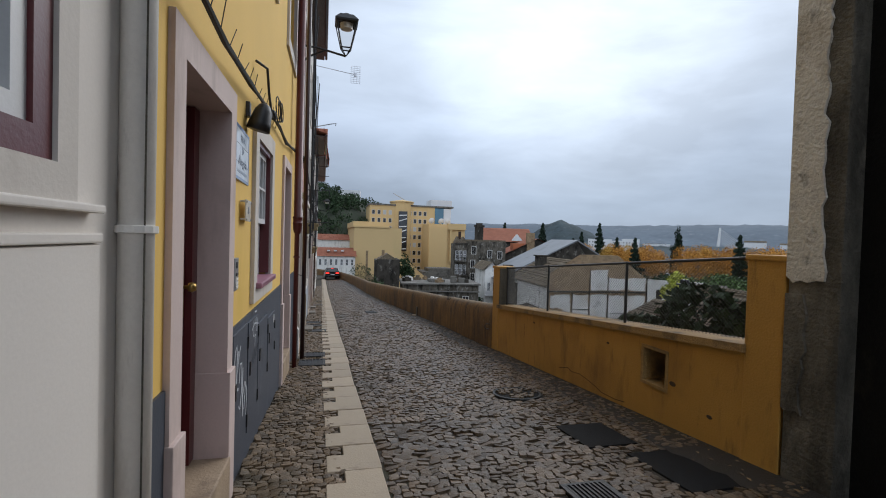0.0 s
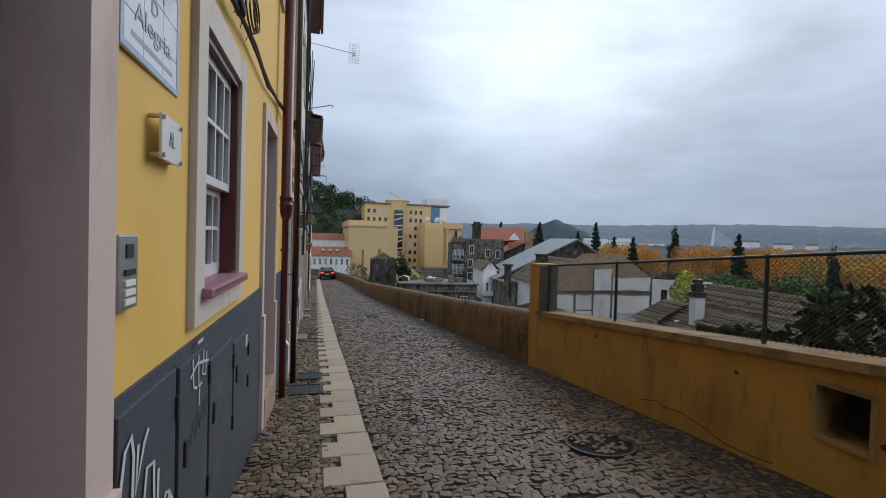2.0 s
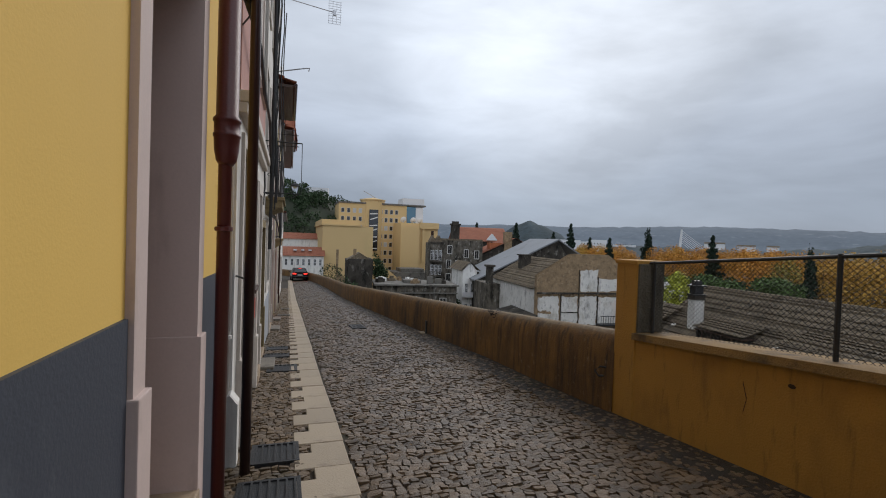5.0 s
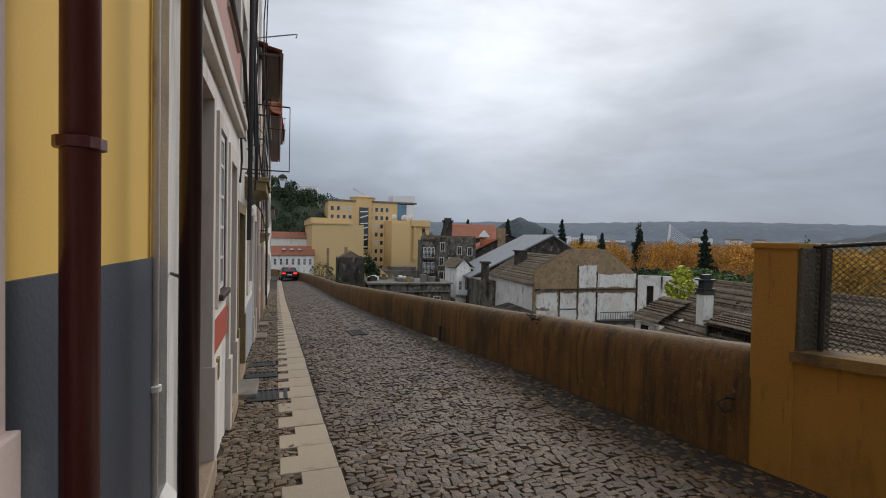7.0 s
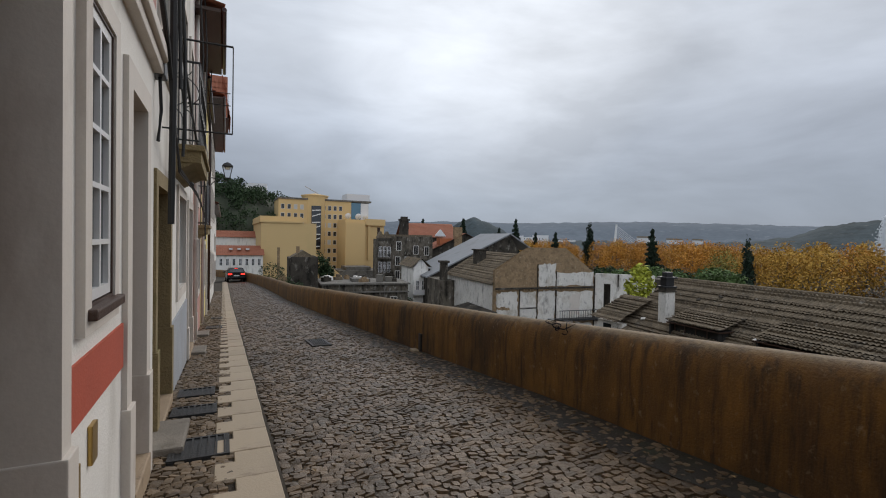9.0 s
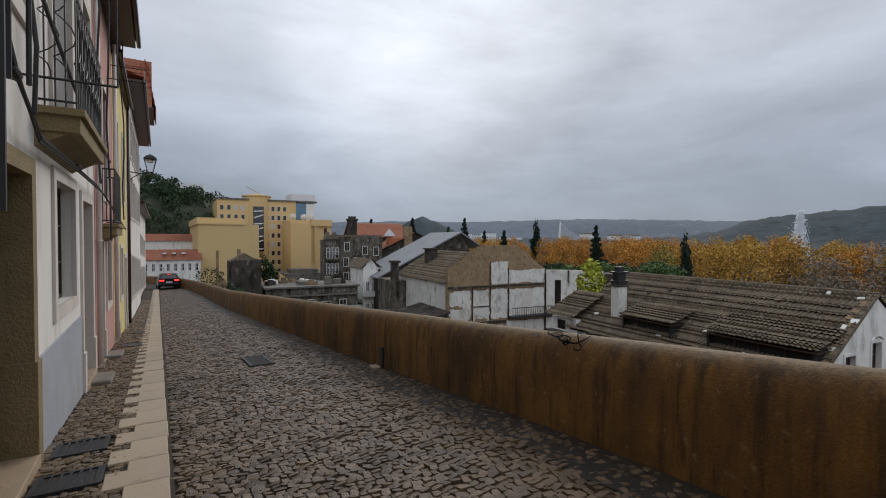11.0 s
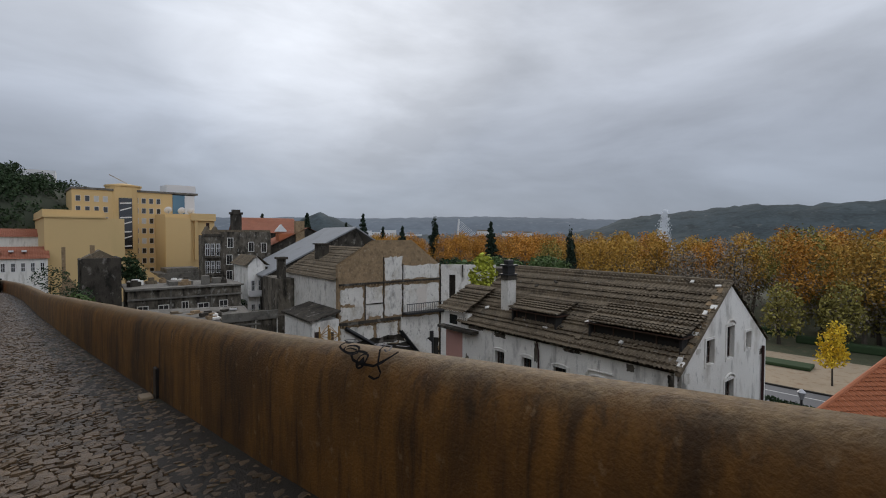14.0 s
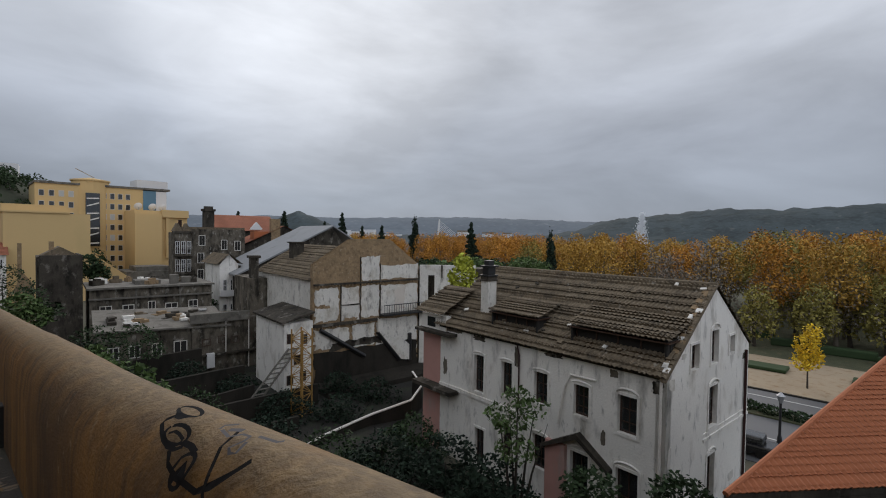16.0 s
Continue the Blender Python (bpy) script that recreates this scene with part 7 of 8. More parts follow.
spots = []
qq = random.Random(44)
for i in range(330):
    az, f = qq.uniform(-24, 10), qq.uniform(0.02, 0.9)
    rr2 = 150 + 85 * f
    zz = GROUND + (hill_top(az) - GROUND) * (math.sin(min(1, f * 1.25) * math.pi / 2) ** 1.3)
    w = qq.uniform(2.0, 4.6)
    spots.append(((rr2 * math.sin(radians(az)), rr2 * math.cos(radians(az)), zz + w * 0.3), (w, w, w * 0.8)))
me = leaf_mesh("hillside_trees", spots, 60000, 0.45, M_LEAF_DARK, 200)
ob = new("hillside_trees", me)
tagged(ob, "dense dark trees covering the hillside", "trees", kind="stuff")
block("hilltop_house", pose(8, 236, 10, 0, 0, -6), 9.5, 9, 14.2, M_WPAINT, "white flat-roofed building on the wooded hill", None, wins=[(1 + 2.3 * i, 2 + 2.3 * i, 9.2, 11.0) for i in range(4)])
rr = random.Random(6)
far_lab = "small pale house on the far hillside"
for az, d, z, w, h in ((76.6, 800, 28, 14, 5), (78.2, 810, 30, 10, 4), (69.0, 790, 14, 16, 5), (70.4, 800, 20, 9, 4), (66.3, 760, 4, 20, 6), (82.5, 800, 26, 18, 5), (83.8, 810, 31, 14, 5), (85.5, 800, 30, 12, 5), (60.5, 780, -2, 30, 7), (62, 800, 0, 18, 6), (88.5, 800, 32, 18, 6), (91, 800, 33, 20, 5), (47, 900, 2, 30, 8), (50, 880, 0, 24, 7), (52.5, 900, 1, 16, 6)):
    a = radians(az)
    block("hill_house", pose(d * math.sin(a), d * math.cos(a), z - 6, 0, 0, -az), w, 10, h + 6, M_WPAINT, far_lab, ("x", M_RTILE), 2.5, 0.5)
for i, (az, d, w, h) in enumerate(((31.5, 480, 22, 16), (33.5, 520, 30, 15), (35.2, 500, 16, 17), (20, 420, 26, 14), (37.5, 560, 26, 13))):
    a = radians(az)
    block("apartment_block", pose(d * math.sin(a), d * math.cos(a), GROUND, 0, 0, -az), w, 12, h + 4.5, M_WPAINT, "pale apartment block beyond the trees", None, wins=[(1 + 2.8 * k, 2.2 + 2.8 * k, 2 + 3 * q, 3.4 + 3 * q) for k in range(int(w / 2.8) - 1) for q in range(4, 6)])
# cable-stayed bridge pylon
br = thing("bridge_pylon", pose(640, 648, GROUND, 0, 0, -40), "white leaning bridge pylon with stay cables", "bridge")
part("pylon", tube(B(), [(0, 0, 0), (3, 0, 48)], 3.0, 6, 1.6), M_WPAINT, br)
for i in range(7):
    part("stay_cable", tube(B(), [(2.8 - 0.15 * i, 0, 46 - 3.2 * i), (46 - 4.5 * i, 0, 12)], 0.28, 4), M_WPAINT, br)
part("deck", boxes((-60, 90, -4, 4, 9, 11)), M_WPAINT, br)
# fountain jet in the river
rgp = np.random.default_rng(3)
n = 2600
f = rgp.uniform(0, 1, n) ** 0.8
P3 = np.stack([rgp.normal(size=n) * (0.5 + 2.6 * (1 - f)) - 3.0 * (1 - f), rgp.normal(size=n) * (0.5 + 2.2 * (1 - f)), f * 31], 1)
s3 = 0.22
Vv = np.stack([P3 + [s3, 0, -s3], P3 + [-s3, s3, -s3], P3 + [-s3, -s3, -s3], P3 + [0, 0, s3 * 2]], 1).reshape(-1, 3)
Fv = (np.arange(n)[:, None, None] * 4 + np.array([[0, 1, 3], [1, 2, 3], [2, 0, 3]])[None]).reshape(-1, 3)
me = bpy.data.meshes.new("fountain_jet")
me.from_pydata(Vv.tolist(), [], Fv.tolist())
me.materials.append(mat("water_spray", (0.80, 0.82, 0.84), 0.4, 0.05, 1, 5, 0))
ob = new("fountain_jet", me)
ob.matrix_basis = Matrix.Translation((282, 121, GROUND))
tagged(ob, "tall white water jet standing in the river", "fountain", kind="stuff")


# ---- fittings on the houses ----
def pipe(name, label, pts, r, mt, clips=(), x=0.0):
    th = thing(name, pose(fx(pts[0][1]), pts[0][1], 0), label, "drainpipe")
    m = Matrix.Translation((0, -pts[0][1], 0))
    part("shaft", tube(B(), [m @ Vector(p) for p in pts], r, 14), mt, th, smooth=True)
    for (px_, py_, pz_) in clips:
        part("bracket", lathe(B(), [(r + 0.004, -0.014), (r + 0.012, -0.012), (r + 0.012, 0.012), (r + 0.004, 0.014)], 14, m @ Matrix.Translation((px_, py_, pz_))), mt, th)
        part("wall_clip", boxes((max(-0.02, px_ - 0.052), px_, py_ - 0.006, py_ + 0.006, pz_ - 0.007, pz_ + 0.007), m=m), M_BLACK, th)
    return th, m


th, m = pipe("drainpipe", "pale grey drainpipe with a collar joint", [(0.055, 2.335, 8.9), (0.055, 2.335, -0.3)], 0.056, M_GREYPIPE, [(0.055, 2.335, 1.86), (0.055, 2.335, 3.4)])
part("seam", tube(B(), [m @ Vector((0.055 + 0.039, 2.335 - 0.041, 8.8)), m @ Vector((0.055 + 0.039, 2.335 - 0.041, -0.3))], 0.0032, 6), M_PIERDIRT, th, "dark open seam down the pipe")
th, m = pipe("drainpipe", "glossy maroon drainpipe on the yellow house", [(0.117, 8.68, 8.5), (0.117, 8.68, -0.6)], 0.039, M_PIPE, [(0.117, 8.68, 1.477), (0.117, 8.68, 3.4)])
part("hopper", lathe(B(), [(0.038, 1.86), (0.058, 1.89), (0.070, 1.95), (0.074, 2.03), (0.079, 2.035), (0.079, 2.05), (0.074, 2.055), (0.074, 2.12), (0.080, 2.125), (0.080, 2.14), (0.064, 2.16), (0.060, 8.4)], 20, m @ Matrix.Translation((0.122, 8.68, 0))), M_PIPE, th, "wider upper pipe with a rounded end", True)
th, m = pipe("drainpipe", "dark brown drainpipe at the edge of the white house", [(0.193, 9.50, 8.5), (0.193, 9.50, -0.7)], 0.040, M_PIPE_DARK)
for z in (1.09, 3.2):
    part("wall_clip", tube(B(), [m @ Vector((0.193, 9.50, z)), m @ Vector((0.06, 9.86, z))], 0.008, 6), M_BLACK, th)
pipe("drainpipe", "thin white conduit on the house edge", [(0.02, 9.72, 8.0), (0.02, 9.72, -0.5)], 0.016, M_GREYPIPE, [(0.02, 9.72, 0.6)])
pipe("drainpipe", "thin brown drainpipe beside the pink house", [(0.06, 20.6, 8.2), (0.06, 20.6, -1.2)], 0.045, M_GREYPIPE, [(0.06, 20.6, 1.0)])
pipe("drainpipe", "grey drainpipe between the yellow and white houses", [(0.06, 24.5, 7.8), (0.06, 24.5, -1.5)], 0.045, M_GREYPIPE)
pipe("drainpipe", "dark drainpipe on the long white house", [(0.06, 30.5, 6.6), (0.06, 30.5, -2.0)], 0.05, M_PIPE_DARK)


def lantern(name, label, y, z, reach, sc=1.0):
    """A wall lantern: bracket with a strut, and a tapered glazed head with a hood."""
    th = thing(name, pose(FX, y, z), label, "street lamp", "street lanterns")
    part("arm", tube(B(), [(0, 0, 0), (reach * 0.45, 0, -0.03), (reach, 0, -0.12)], 0.020, 6), M_BLACK, th)
    part("strut", tube(B(), [(0, 0, -0.42), (reach * 0.25, 0, -0.2), (reach * 0.55, 0, -0.06)], 0.018, 6), M_BLACK, th)
    part("wall_plate", boxes((-0.01, 0.02, -0.05, 0.05, -0.5, 0.08), bevel=0.006), M_BLACK, th)
    c = Matrix.Translation((reach, 0, -0.12)) @ Matrix.Scale(sc, 4)
    head = part("lantern_frame", B(), M_BLACK, th)
    bm = B()
    b, t, zb, zt = 0.085, 0.185, 0.14, 0.60
    for sx, sy in ((1, 1), (1, -1), (-1, -1), (-1, 1)):
        tube(bm, [c @ Vector((b * sx, b * sy, zb)), c @ Vector((t * sx, t * sy, zt))], 0.014, 4)
    for k in range(4):
        q = [(1, 1), (1, -1), (-1, -1), (-1, 1)]
        p, r2 = q[k], q[(k + 1) % 4]
        tube(bm, [c @ Vector((b * p[0], b * p[1], zb)), c @ Vector((b * r2[0], b * r2[1], zb))], 0.014, 4)
        tube(bm, [c @ Vector((t * p[0], t * p[1], zt)), c @ Vector((t * r2[0], t * r2[1], zt))], 0.016, 4)
        tube(bm, [c @ Vector((0, 0, 0.0)), c @ Vector((b * p[0], b * p[1], zb))], 0.010, 4)
    bm.to_mesh(head.data)
    bm.free()
    part("hood", lathe(B(), [(0.29, 0.60), (0.30, 0.63), (0.17, 0.74), (0.10, 0.76), (0.03, 0.80)], 4, c @ Matrix.Rotation(math.pi / 4, 4, "Z")), M_BLACK, th)
    part("bulb_housing", lathe(B(), [(0.11, 0.50), (0.12, 0.595), (0.02, 0.60)], 12, c), M_GREYPIPE, th)
    gm2 = part("lantern_glass", lathe(B(), [(b * 1.38, zb + 0.01), (t * 1.38, zt - 0.01)], 4, c @ Matrix.Rotation(math.pi / 4, 4, "Z")), M_LANTERN, th)
    gm2.visible_shadow = False
    return th


M_LANTERN = bpy.data.materials.new("clear_lantern_glass")
M_LANTERN.use_nodes = True
pb = M_LANTERN.node_tree.nodes["Principled BSDF"]
pb.inputs["Transmission Weight"].default_value, pb.inputs["Roughness"].default_value, pb.inputs["IOR"].default_value = 1.0, 0.05, 1.05
lantern("wall_lantern", "black iron street lantern on a wall bracket", 9.6, 5.35, 0.88)
lantern("wall_lantern", "black iron lantern on a bracket farther down", 30.8, 3.45, 0.72, 1.0)

# television antenna on a long rod
an = thing("antenna", pose(FX, 22.3, 9.15), "grid television antenna on a horizontal rod", "antenna")
part("rod", tube(B(), [(-0.2, 0, 0.25), (1.8, 0, 0.0)], 0.015, 5), M_STEEL, an)
for dx in (0.0,):
    for dz in (-0.21, 0.21):
        g2 = B()
        for k in range(5):
            tube(g2, [(1.58, 0, dz - 0.17 + k * 0.085), (2.02, 0, dz - 0.17 + k * 0.085)], 0.006, 4)
        for k in range(4):
            tube(g2, [(1.60 + k * 0.13, 0, dz - 0.17), (1.60 + k * 0.13, 0, dz + 0.17)], 0.006, 4)
        part("grid", g2, M_STEEL, an)
part("mount", boxes((1.74, 1.84, -0.02, 0.05, -0.08, 0.08)), M_STEEL, an)
hk = thing("wall_hook", pose(FX - 0.3, 20.0, 6.12), "thin bent metal rod sticking out of the wall", "rod")
part("rod", tube(B(), [(0.3, 0, 0), (1.15, 0, 0.22), (1.25, 0, 0.24), (1.22, 0, 0.14)], 0.018, 5), M_STEEL, hk)

# bell-shaped wall lamp
bl = thing("wall_lamp", pose(fx(4.65), 4.65, 2.71), "black bell-shaped wall lamp over the street sign", "lamp")
part("shade", lathe(B(), [(0.095, 0.0), (0.088, 0.06), (0.070, 0.16), (0.045, 0.21), (0.02, 0.225)], 16, Matrix.Translation((0.09, 0, 0)) @ Matrix.Rotation(radians(14), 4, "Y")), M_BLACK, bl, smooth=True)
part("wall_plate", boxes((-0.004, 0.03, -0.04, 0.04, 0.10, 0.22), bevel=0.006), M_BLACK, bl)


# street name in glazed tiles
def lettering(text, size, mt, parent, m, name="lettering"):
    cu = bpy.data.curves.new(name, "FONT")
    cu.body, cu.size, cu.extrude, cu.align_x, cu.align_y = text, size, 0.001, "CENTER", "CENTER"
    ob = bpy.data.objects.new(name, cu)
    scene.collection.objects.link(ob)
    dg = bpy.context.evaluated_depsgraph_get()
    me = bpy.data.meshes.new_from_object(ob.evaluated_get(dg))
    bpy.data.objects.remove(ob)
    me.materials.clear()
    me.materials.append(mt)
    o2 = new(name, me)
    o2.parent = parent
    o2.matrix_basis = m
    return o2


FACE = Matrix.Rotation(math.pi / 2, 4, "Z") @ Matrix.Rotation(math.pi / 2, 4, "X")
sg2 = thing("street_sign", pose(fx(4.46), 4.46, 2.46) @ Matrix.Diagonal((1, 1.30, 0.95, 1)), "white glazed tile street sign with a blue border", "sign")
for i in range(3):
    for k in range(3):
        part("tile", boxes((0.0, 0.012, -0.235 + i * 0.157, -0.235 + i * 0.157 + 0.153, -0.215 + k * 0.143, -0.215 + k * 0.143 + 0.140), bevel=0.002), M_TILE_SIGN, sg2)
for a in ((-0.236, 0.236, 0.190, 0.214), (-0.236, 0.236, -0.214, -0.190), (-0.236, -0.214, -0.190, 0.190), (0.214, 0.236, -0.190, 0.190)):
    part("tile_border", boxes((0.010, 0.0135, *a)), M_TILE_BLUE, sg2)
lettering("RUA", 0.085, M_INK, sg2, Matrix.Translation((0.013, 0, 0.125)) @ FACE)
lettering("D", 0.085, M_INK, sg2, Matrix.Translation((0.013, 0, 0.03)) @ FACE)
lettering("Alegria", 0.105, M_INK, sg2, Matrix.Translation((0.013, 0, -0.06)) @ FACE)
part("small_print", boxes((0.0118, 0.0128, -0.17, 0.17, -0.155, -0.135)), M_INK, sg2)
rn = lettering("9,7", 0.075, M_WPAINT, hd, mBd @ Matrix.Translation((-0.2885, RATING[0], RATING[1])) @ FACE, "numeral")
al = thing("plaque", pose(fx(4.563), 4.563, 2.035) @ Matrix.Diagonal((1, 0.72, 1, 1)), "frosted AL plaque on four steel studs", "sign")
part("panel", boxes((0.035, 0.045, -0.17, 0.17, -0.085, 0.085), bevel=0.002), M_ACRYL, al)
for a in (-0.155, 0.155):
    for b in (-0.07, 0.07):
        part("stud", tube(B(), [(0, a, b), (0.055, a, b)], 0.009, 8), M_STEEL, al)
lettering("AL", 0.085, M_INK, al, Matrix.Translation((0.0465, 0, 0)) @ FACE)
ic = thing("door_intercom", pose(fx(4.218), 4.218, 1.55) @ Matrix.Diagonal((1, 1.2, 1, 1)), "brushed steel door intercom with camera and buttons", "intercom")
part("plate", boxes((0, 0.03, -0.065, 0.065, -0.12, 0.12), bevel=0.006), M_STEEL, ic)
part("camera_window", boxes((0.03, 0.034, -0.025, 0.025, 0.045, 0.09), bevel=0.001), M_BLACK, ic)
for z in (0.0, -0.035, -0.065, -0.095):
    part("button", boxes((0.03, 0.036, -0.035, 0.035, z - 0.010, z + 0.010), bevel=0.001), M_GREYPIPE if z else M_BLACK, ic)

# cable bundle slung along the houses
cb = thing("cable_bundle", pose(-0.16, 1.5, 3.6), "thick bundle of black cables slung along the houses", "cables")
m = Matrix.Translation((0, -1.5, -3.6))
q = random.Random(9)
line = [(-0.11, 0.6, 3.05), (-0.09, 2.4, 2.95), (-0.085, 3.4, 2.94), (-0.08, 4.3, 2.97), (-0.07, 5.4, 3.06), (-0.06, 6.4, 3.13), (-0.05, 7.4, 3.13), (-0.03, 8.6, 3.24), (0.07, 9.6, 3.28), (0.13, 10.3, 3.20), (0.13, 11.2, 3.02), (0.14, 12.4, 2.98), (0.12, 13.6, 2.66), (0.10, 14.4, 2.1), (0.09, 15.2, 1.84), (0.09, 17.0, 1.84), (0.09, 19.0, 1.82), (0.08, 20.5, 1.8), (0.07, 23.0, 1.6), (0.06, 27, 1.3)]
for k in range(4):
    pts = [m @ Vector((x + q.uniform(-0.012, 0.012), y, z + q.uniform(-0.016, 0.016) + 0.012 * math.sin(y * 3 + k))) for x, y, z in line]
    part("cable", tube(B(), pts, 0.011 + 0.004 * (k == 0), 6), M_CABLE, cb)
for y0, z0 in ((5.7, 3.09), (9.6, 3.26), (14.4, 2.12), (17.2, 1.86)):
    part("junction", lathe(B(), [(0.02, -0.08), (0.035, -0.06), (0.04, 0.0), (0.03, 0.07), (0.015, 0.09)], 8, m @ pose(-0.06 if y0 < 9 else 0.09, y0, z0, 80, 0, 0)), M_CABLE, cb)
for k, (r1, r2) in enumerate(((0.16, 0.10), (0.13, 0.085), (0.10, 0.075))):
    pts = [m @ Vector((-0.05 + 0.02 * k, 6.0 + r1 * 1.6 * math.sin(a) + 0.1, 3.12 + r2 * 1.3 * (1 - math.cos(a)))) for a in [2 * math.pi * i / 14 for i in range(15)]]
    part("spare_loop", tube(B(), pts, 0.007, 5), M_CABLE, cb)
part("feed_cable", tube(B(), [m @ Vector(p) for p in ((-0.13, 4.9, 3.36), (-0.05, 5.02, 3.34), (-0.05, 5.2, 3.16), (-0.06, 5.5, 3.08))], 0.012, 6), M_CABLE, cb)
part("feed_cable", tube(B(), [m @ Vector(p) for p in ((0.13, 13.85, 8.5), (0.13, 13.85, 5.0), (0.13, 13.88, 2.3), (0.12, 13.9, 1.2))], 0.03, 6), M_CABLE, cb)
part("feed_cable", tube(B(), [m @ Vector(p) for p in ((0.15, 14.02, 7.5), (0.15, 14.0, 4.0), (0.12, 14.1, 2.0))], 0.02, 6), M_CABLE, cb)
for i in range(16):
    y = 2.5 + i * 0.24
    z = 2.95 + 0.045 * max(0, y - 3.8)
    part("cable_tie", tube(B(), [m @ Vector((-0.08, y, z - 0.02)), m @ Vector((-0.05, y + q.uniform(-0.03, 0.05), z + q.uniform(0.07, 0.13)))], 0.003, 4), M_CABLE, cb)
for y0, z0, z1, dx in ((13.95, 9.0, 2.4, 0.16), (14.25, 8.0, 2.0, 0.18), (14.6, 5.2, 1.9, 0.15), (18.9, 7.8, 1.85, 0.14), (20.3, 8.0, 1.0, 0.16), (24.3, 7.0, 1.5, 0.16)):
    pts = [m @ Vector((dx + 0.03 * math.sin(k * 1.9 + y0), y0 + 0.06 * math.sin(k * 2.3 + y0), z0 + (z1 - z0) * k / 7)) for k in range(8)]
    part("drop_cable", tube(B(), pts, 0.016, 6), M_CABLE, cb)
part("feed_cable", tube(B(), [m @ Vector((0.16, 14.0 + 1.1 * k, 3.0 - 0.22 * math.sin(math.pi * k / 6) - 0.10 * k)) for k in range(7)], 0.016, 6), M_CABLE, cb)
jb = thing("junction_box", pose(fx(14.2), 14.15, 2.75), "black cable junction box on the wall", "junction box")
part("case", boxes((0, 0.10, -0.12, 0.12, -0.2, 0.2), bevel=0.01), M_BLACK, jb)
part("cable", tube(B(), [(0.05, 0, -0.2), (0.06, 0.02, -0.5), (0.05, -0.1, -0.8)], 0.016, 6), M_CABLE, jb)


def balcony(name, label, y0, y1, z, out, h, ornate):
    th = thing(name, pose(fx(y0), y0, z), label, "balcony", "iron balconies")
    L = y1 - y0
    part("slab", boxes((0, out, 0, L, -0.20, 0.0), (0, out + 0.04, -0.04, L + 0.04, -0.05, 0.02), bevel=0.01), M_BALCONY_SLAB, th, "mossy stone balcony slab")
    part("bracket", poly(B(), [(0, 0.02, -0.2), (out * 0.75, 0.02, -0.2), (0, 0.02, -0.34)], (0, L - 0.04, 0)), M_BALCONY_SLAB, th)
    o = out - 0.03
    part("hand_rail", tube(B(), [(0, 0.02, h), (o, 0.02, h), (o, L - 0.02, h), (0, L - 0.02, h)], 0.016, 6), M_BLACK, th)
    part("foot_rail", tube(B(), [(0, 0.02, 0.08), (o, 0.02, 0.08), (o, L - 0.02, 0.08), (0, L - 0.02, 0.08)], 0.012, 6), M_BLACK, th)
    n = int(L / 0.13)
    spots = [(o, 0.02 + (L - 0.04) * i / n) for i in range(n + 1)] + [(o * i / 4, s) for s in (0.02, L - 0.02) for i in range(1, 4)]
    bme = mesh_of("baluster", tube(B(), [(0, 0, 0.03), (0, 0, h)], 0.008, 5), M_BLACK)
    for x, y in spots:
        piece("baluster", bme, th, Matrix.Translation((x, y, 0)))
    if ornate:
        sb = tube(B(), [(0.10 * math.cos(0.7 * i) * (1 - abs(i - 8) / 12), 0, 0.045 * i + 0.05 * math.sin(0.7 * i)) for i in range(17)], 0.006, 4)
        me = mesh_of("scroll", sb, M_BLACK)
        for i in range(int(L / 0.26)):
            piece("scroll", me, th, Matrix.Translation((o + 0.012, 0.16 + i * 0.26, h * 0.25)) @ Matrix.Rotation(math.pi / 2, 4, "Z"))
        for i in range(2):
            piece("scroll", me, th, Matrix.Translation((o * (0.3 + 0.4 * i), 0.012, h * 0.25)))
    return th


balcony("balcony", "black wrought-iron balcony with scrolls on a mossy slab", 15.75, 17.9, 2.2, 0.33, 1.05, True)
balcony("balcony", "small black iron balcony on the pink house", 21.2, 22.8, 1.30, 0.28, 1.05, False)
wl2 = thing("clothes_line", pose(fx(14.8), 14.8, 3.17), "thin metal clothes-line frame on the wall", "frame")
part("upper_rod", tube(B(), [(0, 0.0, 0.0), (0.67, 0.0, 0.0)], 0.012, 5), M_BLACK, wl2)
part("lower_rod", tube(B(), [(0, 0.0, -0.95), (0.67, 0.0, -0.95)], 0.010, 5), M_BLACK, wl2)
part("end_wire", tube(B(), [(0.67, 0.0, 0.0), (0.67, 0.0, -0.95)], 0.006, 4), M_BLACK, wl2)
wl3 = thing("clothes_line", pose(FX, 23.2, 4.6), "metal clothes-line bracket on the pink house", "frame")
part("rod", tube(B(), [(0, 0, 0), (0.75, 0, 0)], 0.012, 5), M_BLACK, wl3)
part("rod", tube(B(), [(0, 1.0, 0.6), (0.75, 1.0, 0.6)], 0.012, 5), M_BLACK, wl3)
part("line", tube(B(), [(0.7, 0, 0), (0.7, 1.0, 0.6)], 0.005, 4), M_BLACK, wl3)


# ---- spray-painted marks ----
def stroke(th, name, pts, w, mt, x):
    bm = B()
    vs = []
    for i, (y, z) in enumerate(pts):
        a, b = pts[max(0, i - 1)], pts[min(len(pts) - 1, i + 1)]
        d = Vector((0, b[0] - a[0], b[1] - a[1]))
        nrm2 = Vector((0, -d.z, d.y)).normalized() * w / 2
        vs.append((bm.verts.new(Vector((x, y, z)) + nrm2), bm.verts.new(Vector((x, y, z)) - nrm2)))
    for a, b in zip(vs, vs[1:]):
        bm.faces.new((a[0], a[1], b[1], b[0]))
    return part(name, bm, mt, th)


